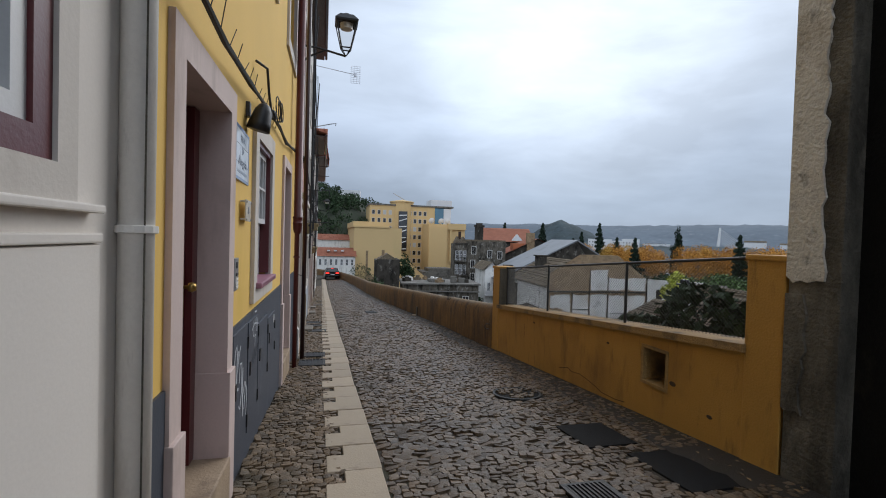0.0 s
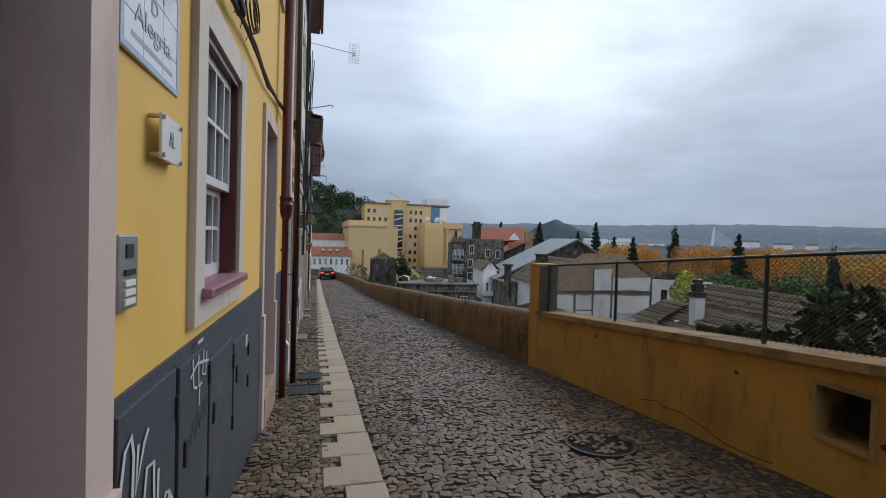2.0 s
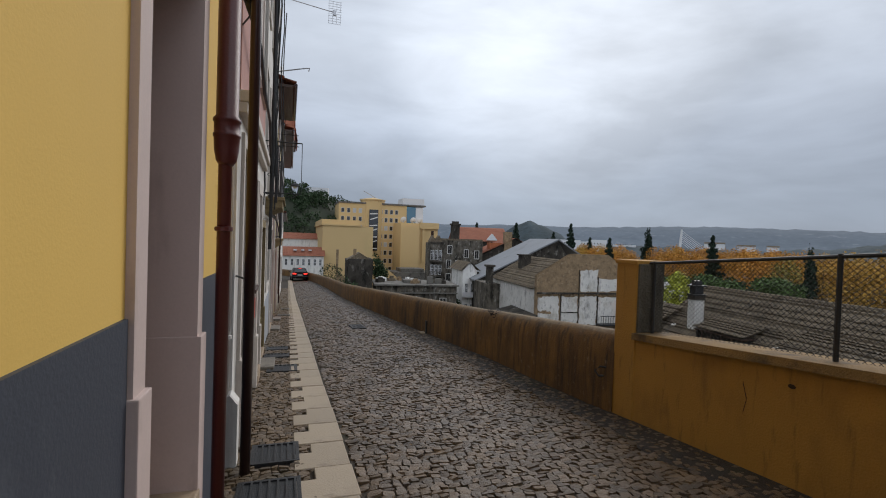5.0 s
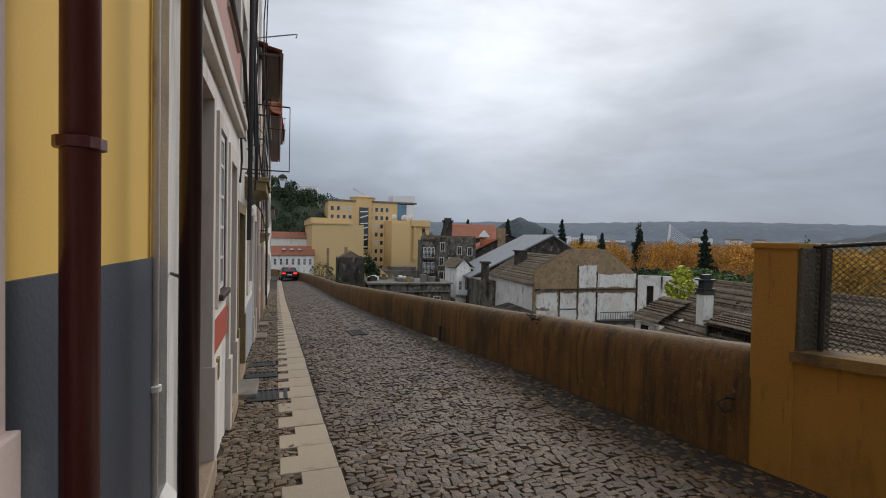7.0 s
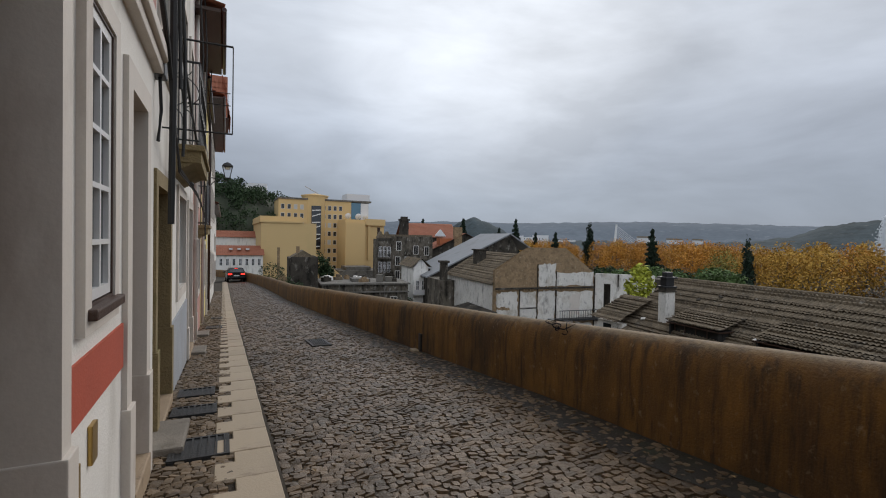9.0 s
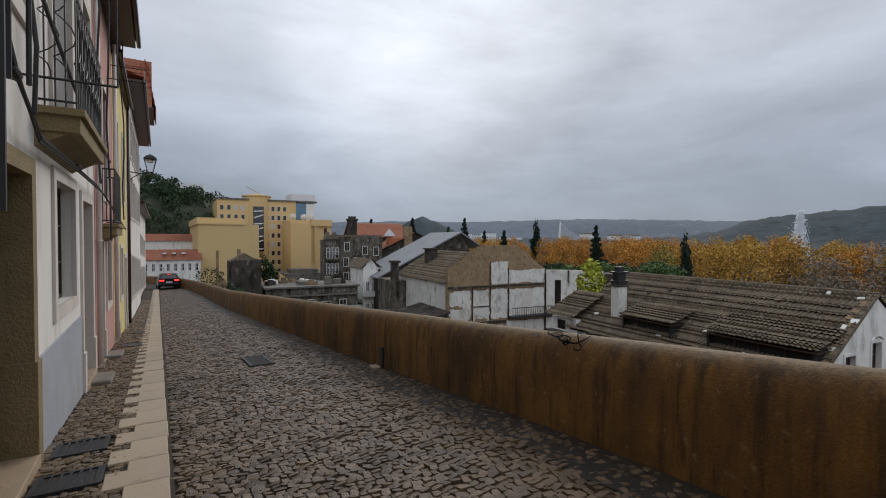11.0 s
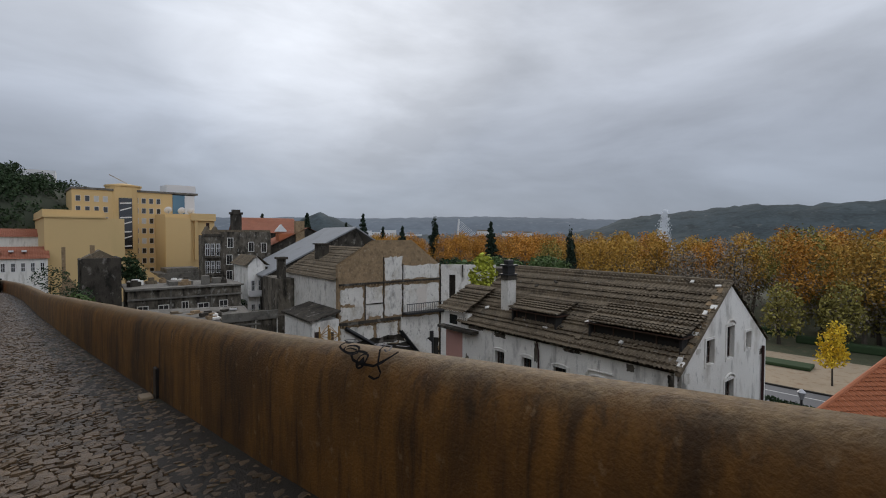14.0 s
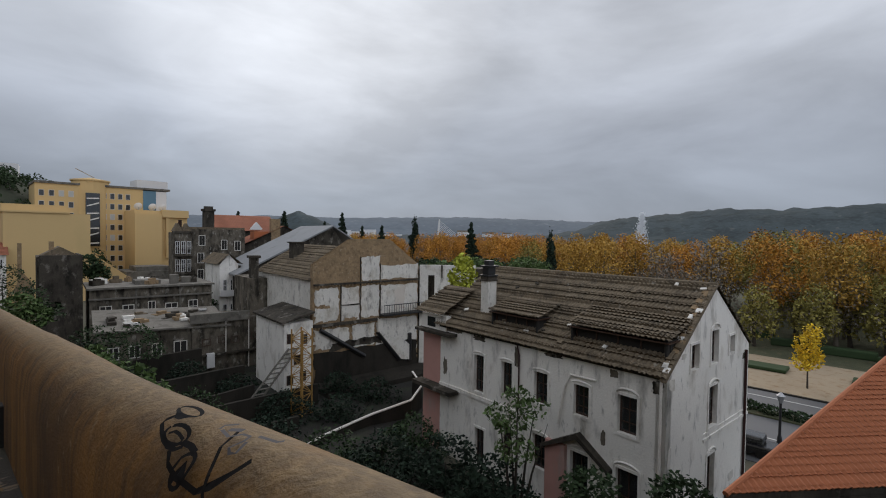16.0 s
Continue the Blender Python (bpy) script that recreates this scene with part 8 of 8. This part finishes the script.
gt = thing("graffiti", pose(fx(4.12) + 0.003, 4.12, 0.58, 0, 0, -1.3), "white spray-painted scrawl on the blue cabinets", "graffiti")
for pts in ([(0.03, 0.29), (0.06, 0.40), (0.11, 0.43), (0.13, 0.36), (0.12, 0.15), (0.10, 0.02)], [(0.12, 0.10), (0.20, 0.08)], [(0.17, 0.38), (0.15, 0.22), (0.22, 0.36), (0.26, 0.40)], [(0.22, 0.12), (0.25, 0.26), (0.32, 0.25), (0.33, 0.05), (0.27, -0.10), (0.22, -0.06)], [(0.37, 0.20), (0.36, -0.02), (0.40, -0.20)], [(0.37, -0.04), (0.46, 0.06), (0.50, 0.04), (0.44, -0.16)], [(0.49, 0.05), (0.56, -0.04), (0.54, -0.24)]):
    stroke(gt, "stroke", pts, 0.022, M_SPRAYW, 0.0365)
for pts in ([(0.78, 0.42), (0.90, 0.46), (1.02, 0.44), (1.12, 0.42)], [(0.82, 0.50), (0.84, 0.36), (0.90, 0.34)], [(0.92, 0.50), (0.93, 0.34), (0.99, 0.34)], [(1.02, 0.50), (1.00, 0.38), (1.06, 0.36), (1.08, 0.48)], [(0.90, 0.56), (1.0, 0.56)], [(0.95, 0.34), (0.94, 0.24)]):
    stroke(gt, "stroke", pts, 0.016, M_SPRAYW, 0.0365)
for pts in ([(0.80, 0.10), (0.84, 0.20), (0.88, 0.10), (0.92, 0.22), (0.96, 0.12)], [(0.98, 0.14), (1.02, 0.24), (1.06, 0.14), (1.10, 0.24)]):
    stroke(gt, "stroke", pts, 0.014, M_SPRAYB, 0.0365)
for pts in ([(1.32, 0.10), (1.42, 0.12), (1.38, -0.06)], [(1.46, -0.08), (1.48, 0.10), (1.54, -0.02), (1.56, 0.06)]):
    stroke(gt, "stroke", pts, 0.010, M_SPRAYG, 0.0365)
for pts in ([(2.04, -0.02), (2.10, 0.06), (2.12, -0.04), (2.18, 0.04), (2.22, -0.06)],):
    stroke(gt, "stroke", pts, 0.010, M_SPRAYG, 0.0365)


def on_parapet(y, s):
    """A place on the parapet's skin: y along it, s metres over its rounded top from the inner upper edge."""
    prof = [(x, h * 0.985) for x, h in par_prof if h >= 0.45][:-1]
    d = s + 0.25
    for (a, p), (b, q2) in zip(prof, prof[1:]):
        L = math.hypot(b - a, q2 - p)
        if d <= L:
            f = d / L
            nx, nz = -(q2 - p) / L, (b - a) / L
            return Vector((par_x(y) + a + (b - a) * f + nx * 0.026, y, road_z(0.8, y) + p + (q2 - p) * f + nz * 0.026 + 0.004))
        d -= L
    return Vector((par_x(y) + 0.2, y, road_z(0.8, y) + 1.0))


pg = thing("graffiti", Matrix.Identity(4), "looping black and grey spray marks on the parapet", "graffiti")


def loop_marks(pts, w, mt):
    bm = B()
    vs = []
    for i, (y, s) in enumerate(pts):
        a, b = pts[max(0, i - 1)], pts[min(len(pts) - 1, i + 1)]
        dy, ds = b[0] - a[0], b[1] - a[1]
        L = math.hypot(dy, ds) or 1
        vs.append((bm.verts.new(on_parapet(y - ds / L * w / 2, s + dy / L * w / 2)), bm.verts.new(on_parapet(y + ds / L * w / 2, s - dy / L * w / 2))))
    for a, b in zip(vs, vs[1:]):
        bm.faces.new((a[0], a[1], b[1], b[0]))
    part("stroke", bm, mt, pg)


def arc(cy, cs, ry, rs, a0, a1, n=14):
    return [(cy + ry * math.cos(radians(a0 + (a1 - a0) * i / n)), cs + rs * math.sin(radians(a0 + (a1 - a0) * i / n))) for i in range(n + 1)]


loop_marks(arc(13.525, 0.332, 0.065, 0.021, 0, 350), 0.011, M_SPRAYB)
loop_marks([(13.54, 0.31), (13.56, 0.293), (13.56, 0.28), (13.52, 0.264), (13.47, 0.25), (13.42, 0.243), (13.38, 0.246), (13.36, 0.261)], 0.013, M_SPRAYB)
loop_marks(arc(13.44, 0.275, 0.065, 0.026, 30, 380), 0.012, M_SPRAYB)
loop_marks([(13.48, 0.268), (13.46, 0.28), (13.43, 0.279), (13.39, 0.273), (13.39, 0.26)], 0.009, M_SPRAYB)
loop_marks([(13.38, 0.268), (13.33, 0.27), (13.29, 0.263)], 0.016, M_SPRAYB)
loop_marks([(13.31, 0.323), (13.32, 0.34), (13.29, 0.362)], 0.009, M_SPRAYG)
loop_marks([(13.30, 0.324), (13.24, 0.314), (13.22, 0.339), (13.19, 0.342), (13.18, 0.323), (13.19, 0.305), (13.17, 0.295), (13.15, 0.302), (13.17, 0.324)], 0.009, M_SPRAYG)
loop_marks([(13.28, 0.333), (13.26, 0.343), (13.24, 0.35)], 0.016, M_SPRAYG)
loop_marks([(13.17, 0.353), (13.13, 0.357), (13.10, 0.36), (13.09, 0.371)], 0.009, M_SPRAYG)
loop_marks([(13.40, 0.24), (13.36, 0.225), (13.29, 0.212), (13.25, 0.214), (13.18, 0.214), (13.13, 0.237), (13.10, 0.271), (13.08, 0.304)], 0.014, M_SPRAYB)
loop_marks([(13.25, 0.345), (13.22, 0.299), (13.17, 0.241), (13.15, 0.221), (13.11, 0.19), (13.11, 0.168), (13.14, 0.155), (13.19, 0.164)], 0.011, M_SPRAYB)
loop_marks(arc(13.29, 0.225, 0.035, 0.035, 0, 350), 0.012, M_SPRAYB)
loop_marks([(13.31, 0.20), (13.29, 0.23), (13.26, 0.205)], 0.026, M_SPRAYB)
# drain slot and a bent iron ring in the outer wall
ds = thing("wall_drain", pose(par_x(16.95) - 0.012, 16.95, road_z(3.6, 16.95)), "dark drain slot at the foot of the parapet", "drain")
part("slot", boxes((-0.012, 0.03, -0.06, 0.06, -0.05, 0.34), bevel=0.01), M_BLACK, ds)
part("spout_stone", boxes((-0.14, -0.02, -0.02, 0.16, -0.01, 0.05), bevel=0.02), M_LIMESTONE, ds)
hr = thing("iron_ring", pose(par_x(10.25) - 0.01, 10.25, -0.06), "bent rusty iron hook in the wall", "hook")
part("hook", tube(B(), [(0.03, 0, 0.05), (-0.05, 0.02, 0.06), (-0.08, 0.08, 0.0), (-0.05, 0.05, -0.06), (0.03, 0.03, -0.06)], 0.012, 6), M_IRON, hr)

# ---- street furniture in the paving ----
SLOPE = math.degrees(math.atan(0.076))


def flush(name, label, x0, x1, y0, y1, mt, cat, lift=0.022, bars=0, z0=None):
    xc, yc = (x0 + x1) / 2, (y0 + y1) / 2
    th = thing(name, pose(xc, yc, road_z(xc, yc) + lift, -SLOPE, 0, 0), label, cat)
    a, b = (x1 - x0) / 2, (y1 - y0) / 2
    part("plate", boxes((-a, a, -b, b, -0.05, 0.0), bevel=0.004), mt, th)
    if bars:
        part("rim", frame_bars(-b, b, -a, a, 0.012, 0.03, 0.02, m=Matrix.Rotation(-math.pi / 2, 4, "Y") @ Matrix.Identity(4)), M_IRON, th)
        me = mesh_of("bar", boxes((-0.008, 0.008, -b + 0.03, b - 0.03, 0.0, 0.012)), M_IRON)
        for i in range(bars):
            piece("bar", me, th, Matrix.Translation((-a + 0.04 + (2 * a - 0.08) * i / (bars - 1), 0, 0.001)))
    return th


flush("road_grate", "cast-iron gully grate in the cobbles", 2.12, 2.50, 3.05, 3.72, M_BLACK, "grate", 0.022, 9)
flush("road_grate", "cast-iron gully grate in the cobbles", 2.03, 2.42, 18.75, 19.75, M_BLACK, "grate", 0.022, 9)
flush("asphalt_patch", "dark rectangular asphalt patch in the cobbles", 2.79, 3.33, 4.40, 5.04, M_TAR, "patch", 0.018)
flush("asphalt_patch", "large dark asphalt patch by the wall", 3.06, 3.92, 3.40, 4.19, M_TAR, "patch", 0.018)
for y0, y1, x0, x1 in ((8.75, 9.30, -0.05, 0.40), (9.62, 10.08, 0.0, 0.40), (13.40, 13.95, -0.02, 0.45), (14.75, 15.15, -0.12, 0.33), (15.62, 16.05, -0.12, 0.30), (23.5, 24.2, -0.05, 0.36), (26.6, 27.2, 0.0, 0.36)):
    th = flush("pavement_cover", "dark patterned iron cover in the pavement", x0, x1, y0, y1, M_IRON, "cover", 0.045, 7)
for y, w in ((14.05, 0.36), (19.4, 0.5), (22.2, 0.34)):
    solo("door_step", boxes((0.0, 0.30, -0.45, 0.45, -0.2, 0.10), bevel=0.02), M_STEP, "worn stone doorstep on the pavement", "step", "stone doorsteps", m=pose(fx(y), y, road_z(0, y), -SLOPE, 0, 0))
mc = thing("manhole_cover", pose(2.92, 6.38, road_z(2.9, 6.38) + 0.016, -SLOPE, 0, 0), "round manhole cover set with small stones", "manhole")
part("ring", lathe(B(), [(0.33, -0.04), (0.33, 0.014), (0.30, 0.016), (0.30, -0.04)], 28), M_IRON, mc)
part("infill", lathe(B(), [(0.30, -0.04), (0.299, 0.004), (0.02, 0.008)], 28), M_TAR, mc)
q = random.Random(31)
sm = mesh_of("infill_stone", boxes((-0.025, 0.025, -0.02, 0.02, -0.02, 0.02), bevel=0.008), M_SETT)
for i in range(70):
    r2, a = 0.27 * math.sqrt(q.random()), q.uniform(0, 6.28)
    piece("stone", sm, mc, pose(r2 * math.cos(a), r2 * math.sin(a), 0.006, 0, 0, q.uniform(0, 180)))

gs = thing("guard_stone", pose(-0.155, 9.74, road_z(0, 9.74)), "chipped white stone guard at the corner of the white house", "stone")
part("block", poly(B(), [(-0.06, -0.10, -0.1), (0.06, -0.10, -0.1), (0.06, -0.10, 0.56), (0.0, -0.10, 0.64), (-0.06, -0.10, 0.60)], (0, 0.17, 0)), M_WHITE, gs)
rgl = np.random.default_rng(41)
nl = 520
ly = rgl.uniform(2.8, 30.0, nl)
lx = np.where(rgl.random(nl) < 0.75, np.array([par_x(v) for v in ly]) - np.abs(rgl.normal(size=nl)) * 0.28 - 0.03, rgl.uniform(0.9, 3.5, nl))
la, lsz = rgl.uniform(0, 6.28, nl), rgl.uniform(0.012, 0.032, nl)
lv, lf = [], []
for k in range(nl):
    c, d = math.cos(la[k]) * lsz[k], math.sin(la[k]) * lsz[k]
    z = road_z(lx[k], ly[k]) + 0.027
    o = len(lv)
    lv += [(lx[k] - c, ly[k] - d, z), (lx[k] + d * 0.55, ly[k] - c * 0.55, z + 0.006), (lx[k] + c, ly[k] + d, z), (lx[k] - d * 0.55, ly[k] + c * 0.55, z + 0.005)]
    lf.append((o, o + 1, o + 2, o + 3))
me = bpy.data.meshes.new("fallen_leaves")
me.from_pydata(lv, [], lf)
me.materials.append(mat("dead_leaf", (0.20, 0.13, 0.06), 0.7, 0.3, 3, 40, 0.0, island=0.6))
tagged(new("fallen_leaves", me), "dead brown leaves scattered along the gutter", "leaves", kind="stuff")

# ---- the car down the street ----
cy0 = 61.0
car = thing("estate_car", pose(1.55, cy0, road_z(1.55, cy0), -3.0, 0, 3), "black estate car with lit red tail lamps", "car")
M_CARPAINT = mat("black_car_paint", (0.012, 0.012, 0.014), 0.15, 0.1, 2, 40, 0.0)
M_TAIL = glow_mat("lit_tail_lamp", (0.9, 0.03, 0.02), 2.5)
bm = B()
secs = [(0.0, 0.82, 0.42, 0.88), (0.12, 0.88, 0.28, 0.98), (1.2, 0.89, 0.24, 0.99), (3.2, 0.89, 0.24, 0.97), (4.1, 0.86, 0.28, 0.86), (4.5, 0.74, 0.40, 0.70)]
rings = []
for y, w, z0, z1 in secs:
    rings.append([bm.verts.new(p) for p in ((-w * 0.92, y, z0), (-w, y, (z0 + z1) / 2), (-w * 0.95, y, z1), (w * 0.95, y, z1), (w, y, (z0 + z1) / 2), (w * 0.92, y, z0))])
for a, b in zip(rings, rings[1:]):
    for k in range(6):
        bm.faces.new((a[k], a[(k + 1) % 6], b[(k + 1) % 6], b[k]))
bm.faces.new(rings[0])
bm.faces.new(rings[-1][::-1])
part("body", bm, M_CARPAINT, car)
bm = B()
cs = [(0.02, 0.80, 0.97, 0.98), (0.25, 0.64, 0.97, 1.44), (2.2, 0.64, 0.97, 1.48), (3.3, 0.74, 0.95, 0.97)]
rings = []
for y, w, z0, z1 in cs:
    rings.append([bm.verts.new(p) for p in ((-0.84, y, z0), (-w, y, z1), (w, y, z1), (0.84, y, z0))])
for a, b in zip(rings, rings[1:]):
    for k in range(4):
        bm.faces.new((a[k], a[(k + 1) % 4], b[(k + 1) % 4], b[k]))
part("cabin", bm, M_CARPAINT, car)
part("rear_window", poly(B(), [(-0.62, 0.045, 1.03), (0.62, 0.045, 1.03), (0.54, 0.20, 1.36), (-0.54, 0.20, 1.36)], (0, -0.03, 0)), M_GLASS_DARK, car)
for s in (-1, 1):
    part("tail_lamp", boxes((s * 0.60 - 0.19, s * 0.60 + 0.19, -0.03, 0.05, 0.76, 0.90), bevel=0.02), M_TAIL, car, "lit red tail lamp")
    part("mirror", boxes((s * 0.98 - 0.09, s * 0.98 + 0.09, 2.85, 2.95, 0.95, 1.08), bevel=0.03), M_CARPAINT, car)
    part("side_window", poly(B(), [(s * 0.80, 0.5, 1.03), (s * 0.80, 2.9, 1.03), (s * 0.68, 2.2, 1.38), (s * 0.68, 0.5, 1.38)], (s * 0.012, 0, 0)), M_GLASS_DARK, car)
    for y in (0.85, 3.55):
        w = part("wheel", lathe(B(), [(0.20, -0.1), (0.32, -0.1), (0.33, 0.0), (0.32, 0.1), (0.20, 0.1)], 18, pose(s * 0.78, y, 0.33, 0, 90, 0)), M_TAR, car)
        part("rim", lathe(B(), [(0.02, -0.105), (0.20, -0.105), (0.20, 0.105), (0.02, 0.105)], 14, pose(s * 0.78, y, 0.33, 0, 90, 0)), M_STEEL, w)
part("high_brake_lamp", boxes((-0.15, 0.15, 0.14, 0.22, 1.40, 1.43)), M_TAIL, car)
part("bumper", boxes((-0.86, 0.86, -0.06, 0.1, 0.40, 0.56), bevel=0.04), M_CARPAINT, car)
part("number_plate", boxes((-0.26, 0.26, -0.035, 0.0, 0.62, 0.73)), M_WPAINT, car, "plain pale plate")
part("exhaust", tube(B(), [(-0.5, -0.05, 0.33), (-0.5, 0.2, 0.33)], 0.035, 8), M_STEEL, car)

# parked car on the boulevard
pc = thing("parked_car", pose(43.6, 18.0, GROUND + 0.06, 0, 0, 0), "dark parked car beside the mansion", "car")
part("body", boxes((-0.88, 0.88, 0, 4.3, 0.25, 0.9), bevel=0.15), M_CARPAINT, pc)
part("cabin", boxes((-0.72, 0.72, 0.7, 3.1, 0.85, 1.45), bevel=0.2), M_GLASS_DARK, pc)
for s in (-1, 1):
    for y in (0.8, 3.4):
        part("wheel", lathe(B(), [(0.2, -0.1), (0.31, -0.1), (0.31, 0.1), (0.2, 0.1)], 14, pose(s * 0.80, y, 0.31, 0, 90, 0)), M_TAR, pc)

# ---- paving stones ----
# pale slabs with a tooth on every one
bm = B()
poly(bm, [(-0.02, 0.0, 0.0), (0.425, 0.0, 0.0), (0.425, 0.562, 0.0), (0.125, 0.562, 0.0), (0.125, 0.345, 0.0), (-0.02, 0.345, 0.0)], (0, 0, -0.07))
bmesh.ops.bevel(bm, geom=bm.edges[:], offset=0.006, segments=1, affect="EDGES")
slab = mesh_of("slab", bm, M_LIMESTONE)


def slab_x(y):
    """Inner edge of the pale slabs, which wander a little."""
    pts = [(-2, 0.40), (4, 0.40), (7.5, 0.365), (9, 0.38), (10.2, 0.385), (12, 0.355), (16, 0.36), (62, 0.28)]
    for (a, p), (b, q2) in zip(pts, pts[1:]):
        if y <= b:
            return p + (q2 - p) * (y - a) / (b - a)
    return 0.28


q = random.Random(17)
y = -1.4
while y < 62:
    zz = road_z(0.6, y)
    sl2 = math.degrees(math.atan(0.076 if y < 35 else 0.052))
    piece("slab", slab, pavement, pose(slab_x(y) + q.uniform(-0.006, 0.006), y, zz + 0.052 + q.uniform(-0.004, 0.004), -sl2, 0, 0))
    y += 0.570


def stones(x0, x1, y0, y1, dx, dy, lift, h, seed, skip=()):
    """Irregular six-sided stones in loose rows: vertices and faces."""
    rg2 = np.random.default_rng(seed)
    vs, fs = [], []
    ny = int((y1 - y0) / dy)
    for j in range(ny):
        yb = y0 + dy * (j + 0.5)
        a, b = x0(yb), x1(yb)
        x = a + rg2.uniform(-0.5, 0.5) * dx
        while x < b:
            w = dx * rg2.uniform(0.68, 1.4)
            cx, cy = x + w / 2, yb + rg2.uniform(-0.22, 0.22) * dy + 0.30 * dy * math.sin(x * 5.0 + j * 0.11)
            x += w
            if cx < a + 0.02 or cx > b - 0.02 or any(s[0] < cx < s[1] and s[2] < cy < s[3] for s in skip):
                continue
            if (cx - 2.92) ** 2 + (cy - 6.38) ** 2 < 0.12:
                continue
            g2 = w * 0.53
            d2 = dy * 0.56 * rg2.uniform(0.85, 1.12)
            ang = rg2.uniform(-0.18, 0.18)
            zt = h * rg2.uniform(0.55, 1.2)
            tx, ty = rg2.uniform(-0.22, 0.22, 2)
            k0 = len(vs)
            shape = ((-1, -0.62), (-0.66, -1), (0.72, -0.97), (1, -0.38), (0.80, 0.96), (-0.75, 1))
            for inset, up in ((1.05, -0.02), (0.93, zt)):
                for px_, py_ in shape:
                    ux, uy = px_ * g2 * inset * rg2.uniform(0.86, 1.08), py_ * d2 * inset * rg2.uniform(0.86, 1.08)
                    X, Y = cx + ux * math.cos(ang) - uy * math.sin(ang), cy + ux * math.sin(ang) + uy * math.cos(ang)
                    vs.append((X, Y, road_z(X, Y) + lift + up + (tx * ux + ty * uy if up > 0 else 0)))
            vs.append((cx, cy, road_z(cx, cy) + lift + zt + 0.004))
            for k in range(6):
                n2 = (k + 1) % 6
                fs.append((k0 + k, k0 + n2, k0 + 6 + n2, k0 + 6 + k))
                fs.append((k0 + 6 + k, k0 + 6 + n2, k0 + 12))
    return vs, fs


def stone_sheet(name, label, vf, mt, parent):
    me = bpy.data.meshes.new(name)
    me.from_pydata(vf[0], [], vf[1])
    me.materials.append(mt)
    ob = new(name, me)
    ob.parent = parent
    return tagged(ob, label, kind="stuff")


holes = [(2.10, 2.52, 3.03, 3.74), (2.01, 2.44, 18.7, 19.8), (2.78, 3.34, 4.38, 5.06), (3.04, 4.1, 3.38, 4.2)]
near = (4.30, 5.50)
stone_sheet("cobbles", "worn dark cobbles wet with rain", stones(lambda y: slab_x(y) + 0.435, lambda y: par_x(y) - 0.02, -1.0, 60.0, 0.080, 0.064, 0.0, 0.018, 1, holes + [(0.8, 2.6, *near)]), M_COBBLE, road)
ph = [(-0.06, 0.41, 8.74, 9.31), (-0.01, 0.41, 9.60, 10.1), (-0.03, 0.46, 13.38, 13.97), (-0.13, 0.34, 14.73, 15.17), (-0.13, 0.31, 15.60, 16.07)]
stone_sheet("pavement_stones", "small uneven dark paving stones", stones(lambda y: fx(y) + 0.01, lambda y: slab_x(y) + 0.125, -1.0, 46.0, 0.072, 0.060, 0.025, 0.020, 2, ph), M_SETT, pavement)
# the nearest stretch of cobbles, stone by stone
variants = []
for i in range(14):
    v, fcs = stones(lambda y: 1.0, lambda y: 1.36, 4.0, 4.078, 0.098, 0.078, 0.0, 0.018, 300 + i)
    v, fcs = v[:13], [f for f in fcs if max(f) < 13]
    c = np.mean(np.array(v), 0)
    me = bpy.data.meshes.new("cobble")
    me.from_pydata([(a - c[0], b - c[1], z - road_z(a, b)) for a, b, z in v], [], fcs)
    me.materials.append(M_COBBLE)
    variants.append(me)
q = random.Random(23)
y, count = near[0] + 0.05, 0
while y < near[1] and count < 300:
    x = 0.90 + q.uniform(-0.03, 0.03)
    while x < 2.6:
        sx = q.uniform(0.85, 1.3)
        piece("cobble", q.choice(variants), road, Matrix.Translation((x + q.uniform(-0.01, 0.01), y + q.uniform(-0.018, 0.018) + 0.03 * math.sin(x * 5 + y), road_z(x, y))) @ Matrix.Rotation(-radians(SLOPE), 4, "X") @ Matrix.Rotation(q.choice((0, math.pi)) + q.uniform(-0.15, 0.15), 4, "Z") @ Matrix.Diagonal((sx, q.uniform(0.95, 1.1), 1, 1)))
        count += 1
        x += 0.096 * sx
    y += 0.078
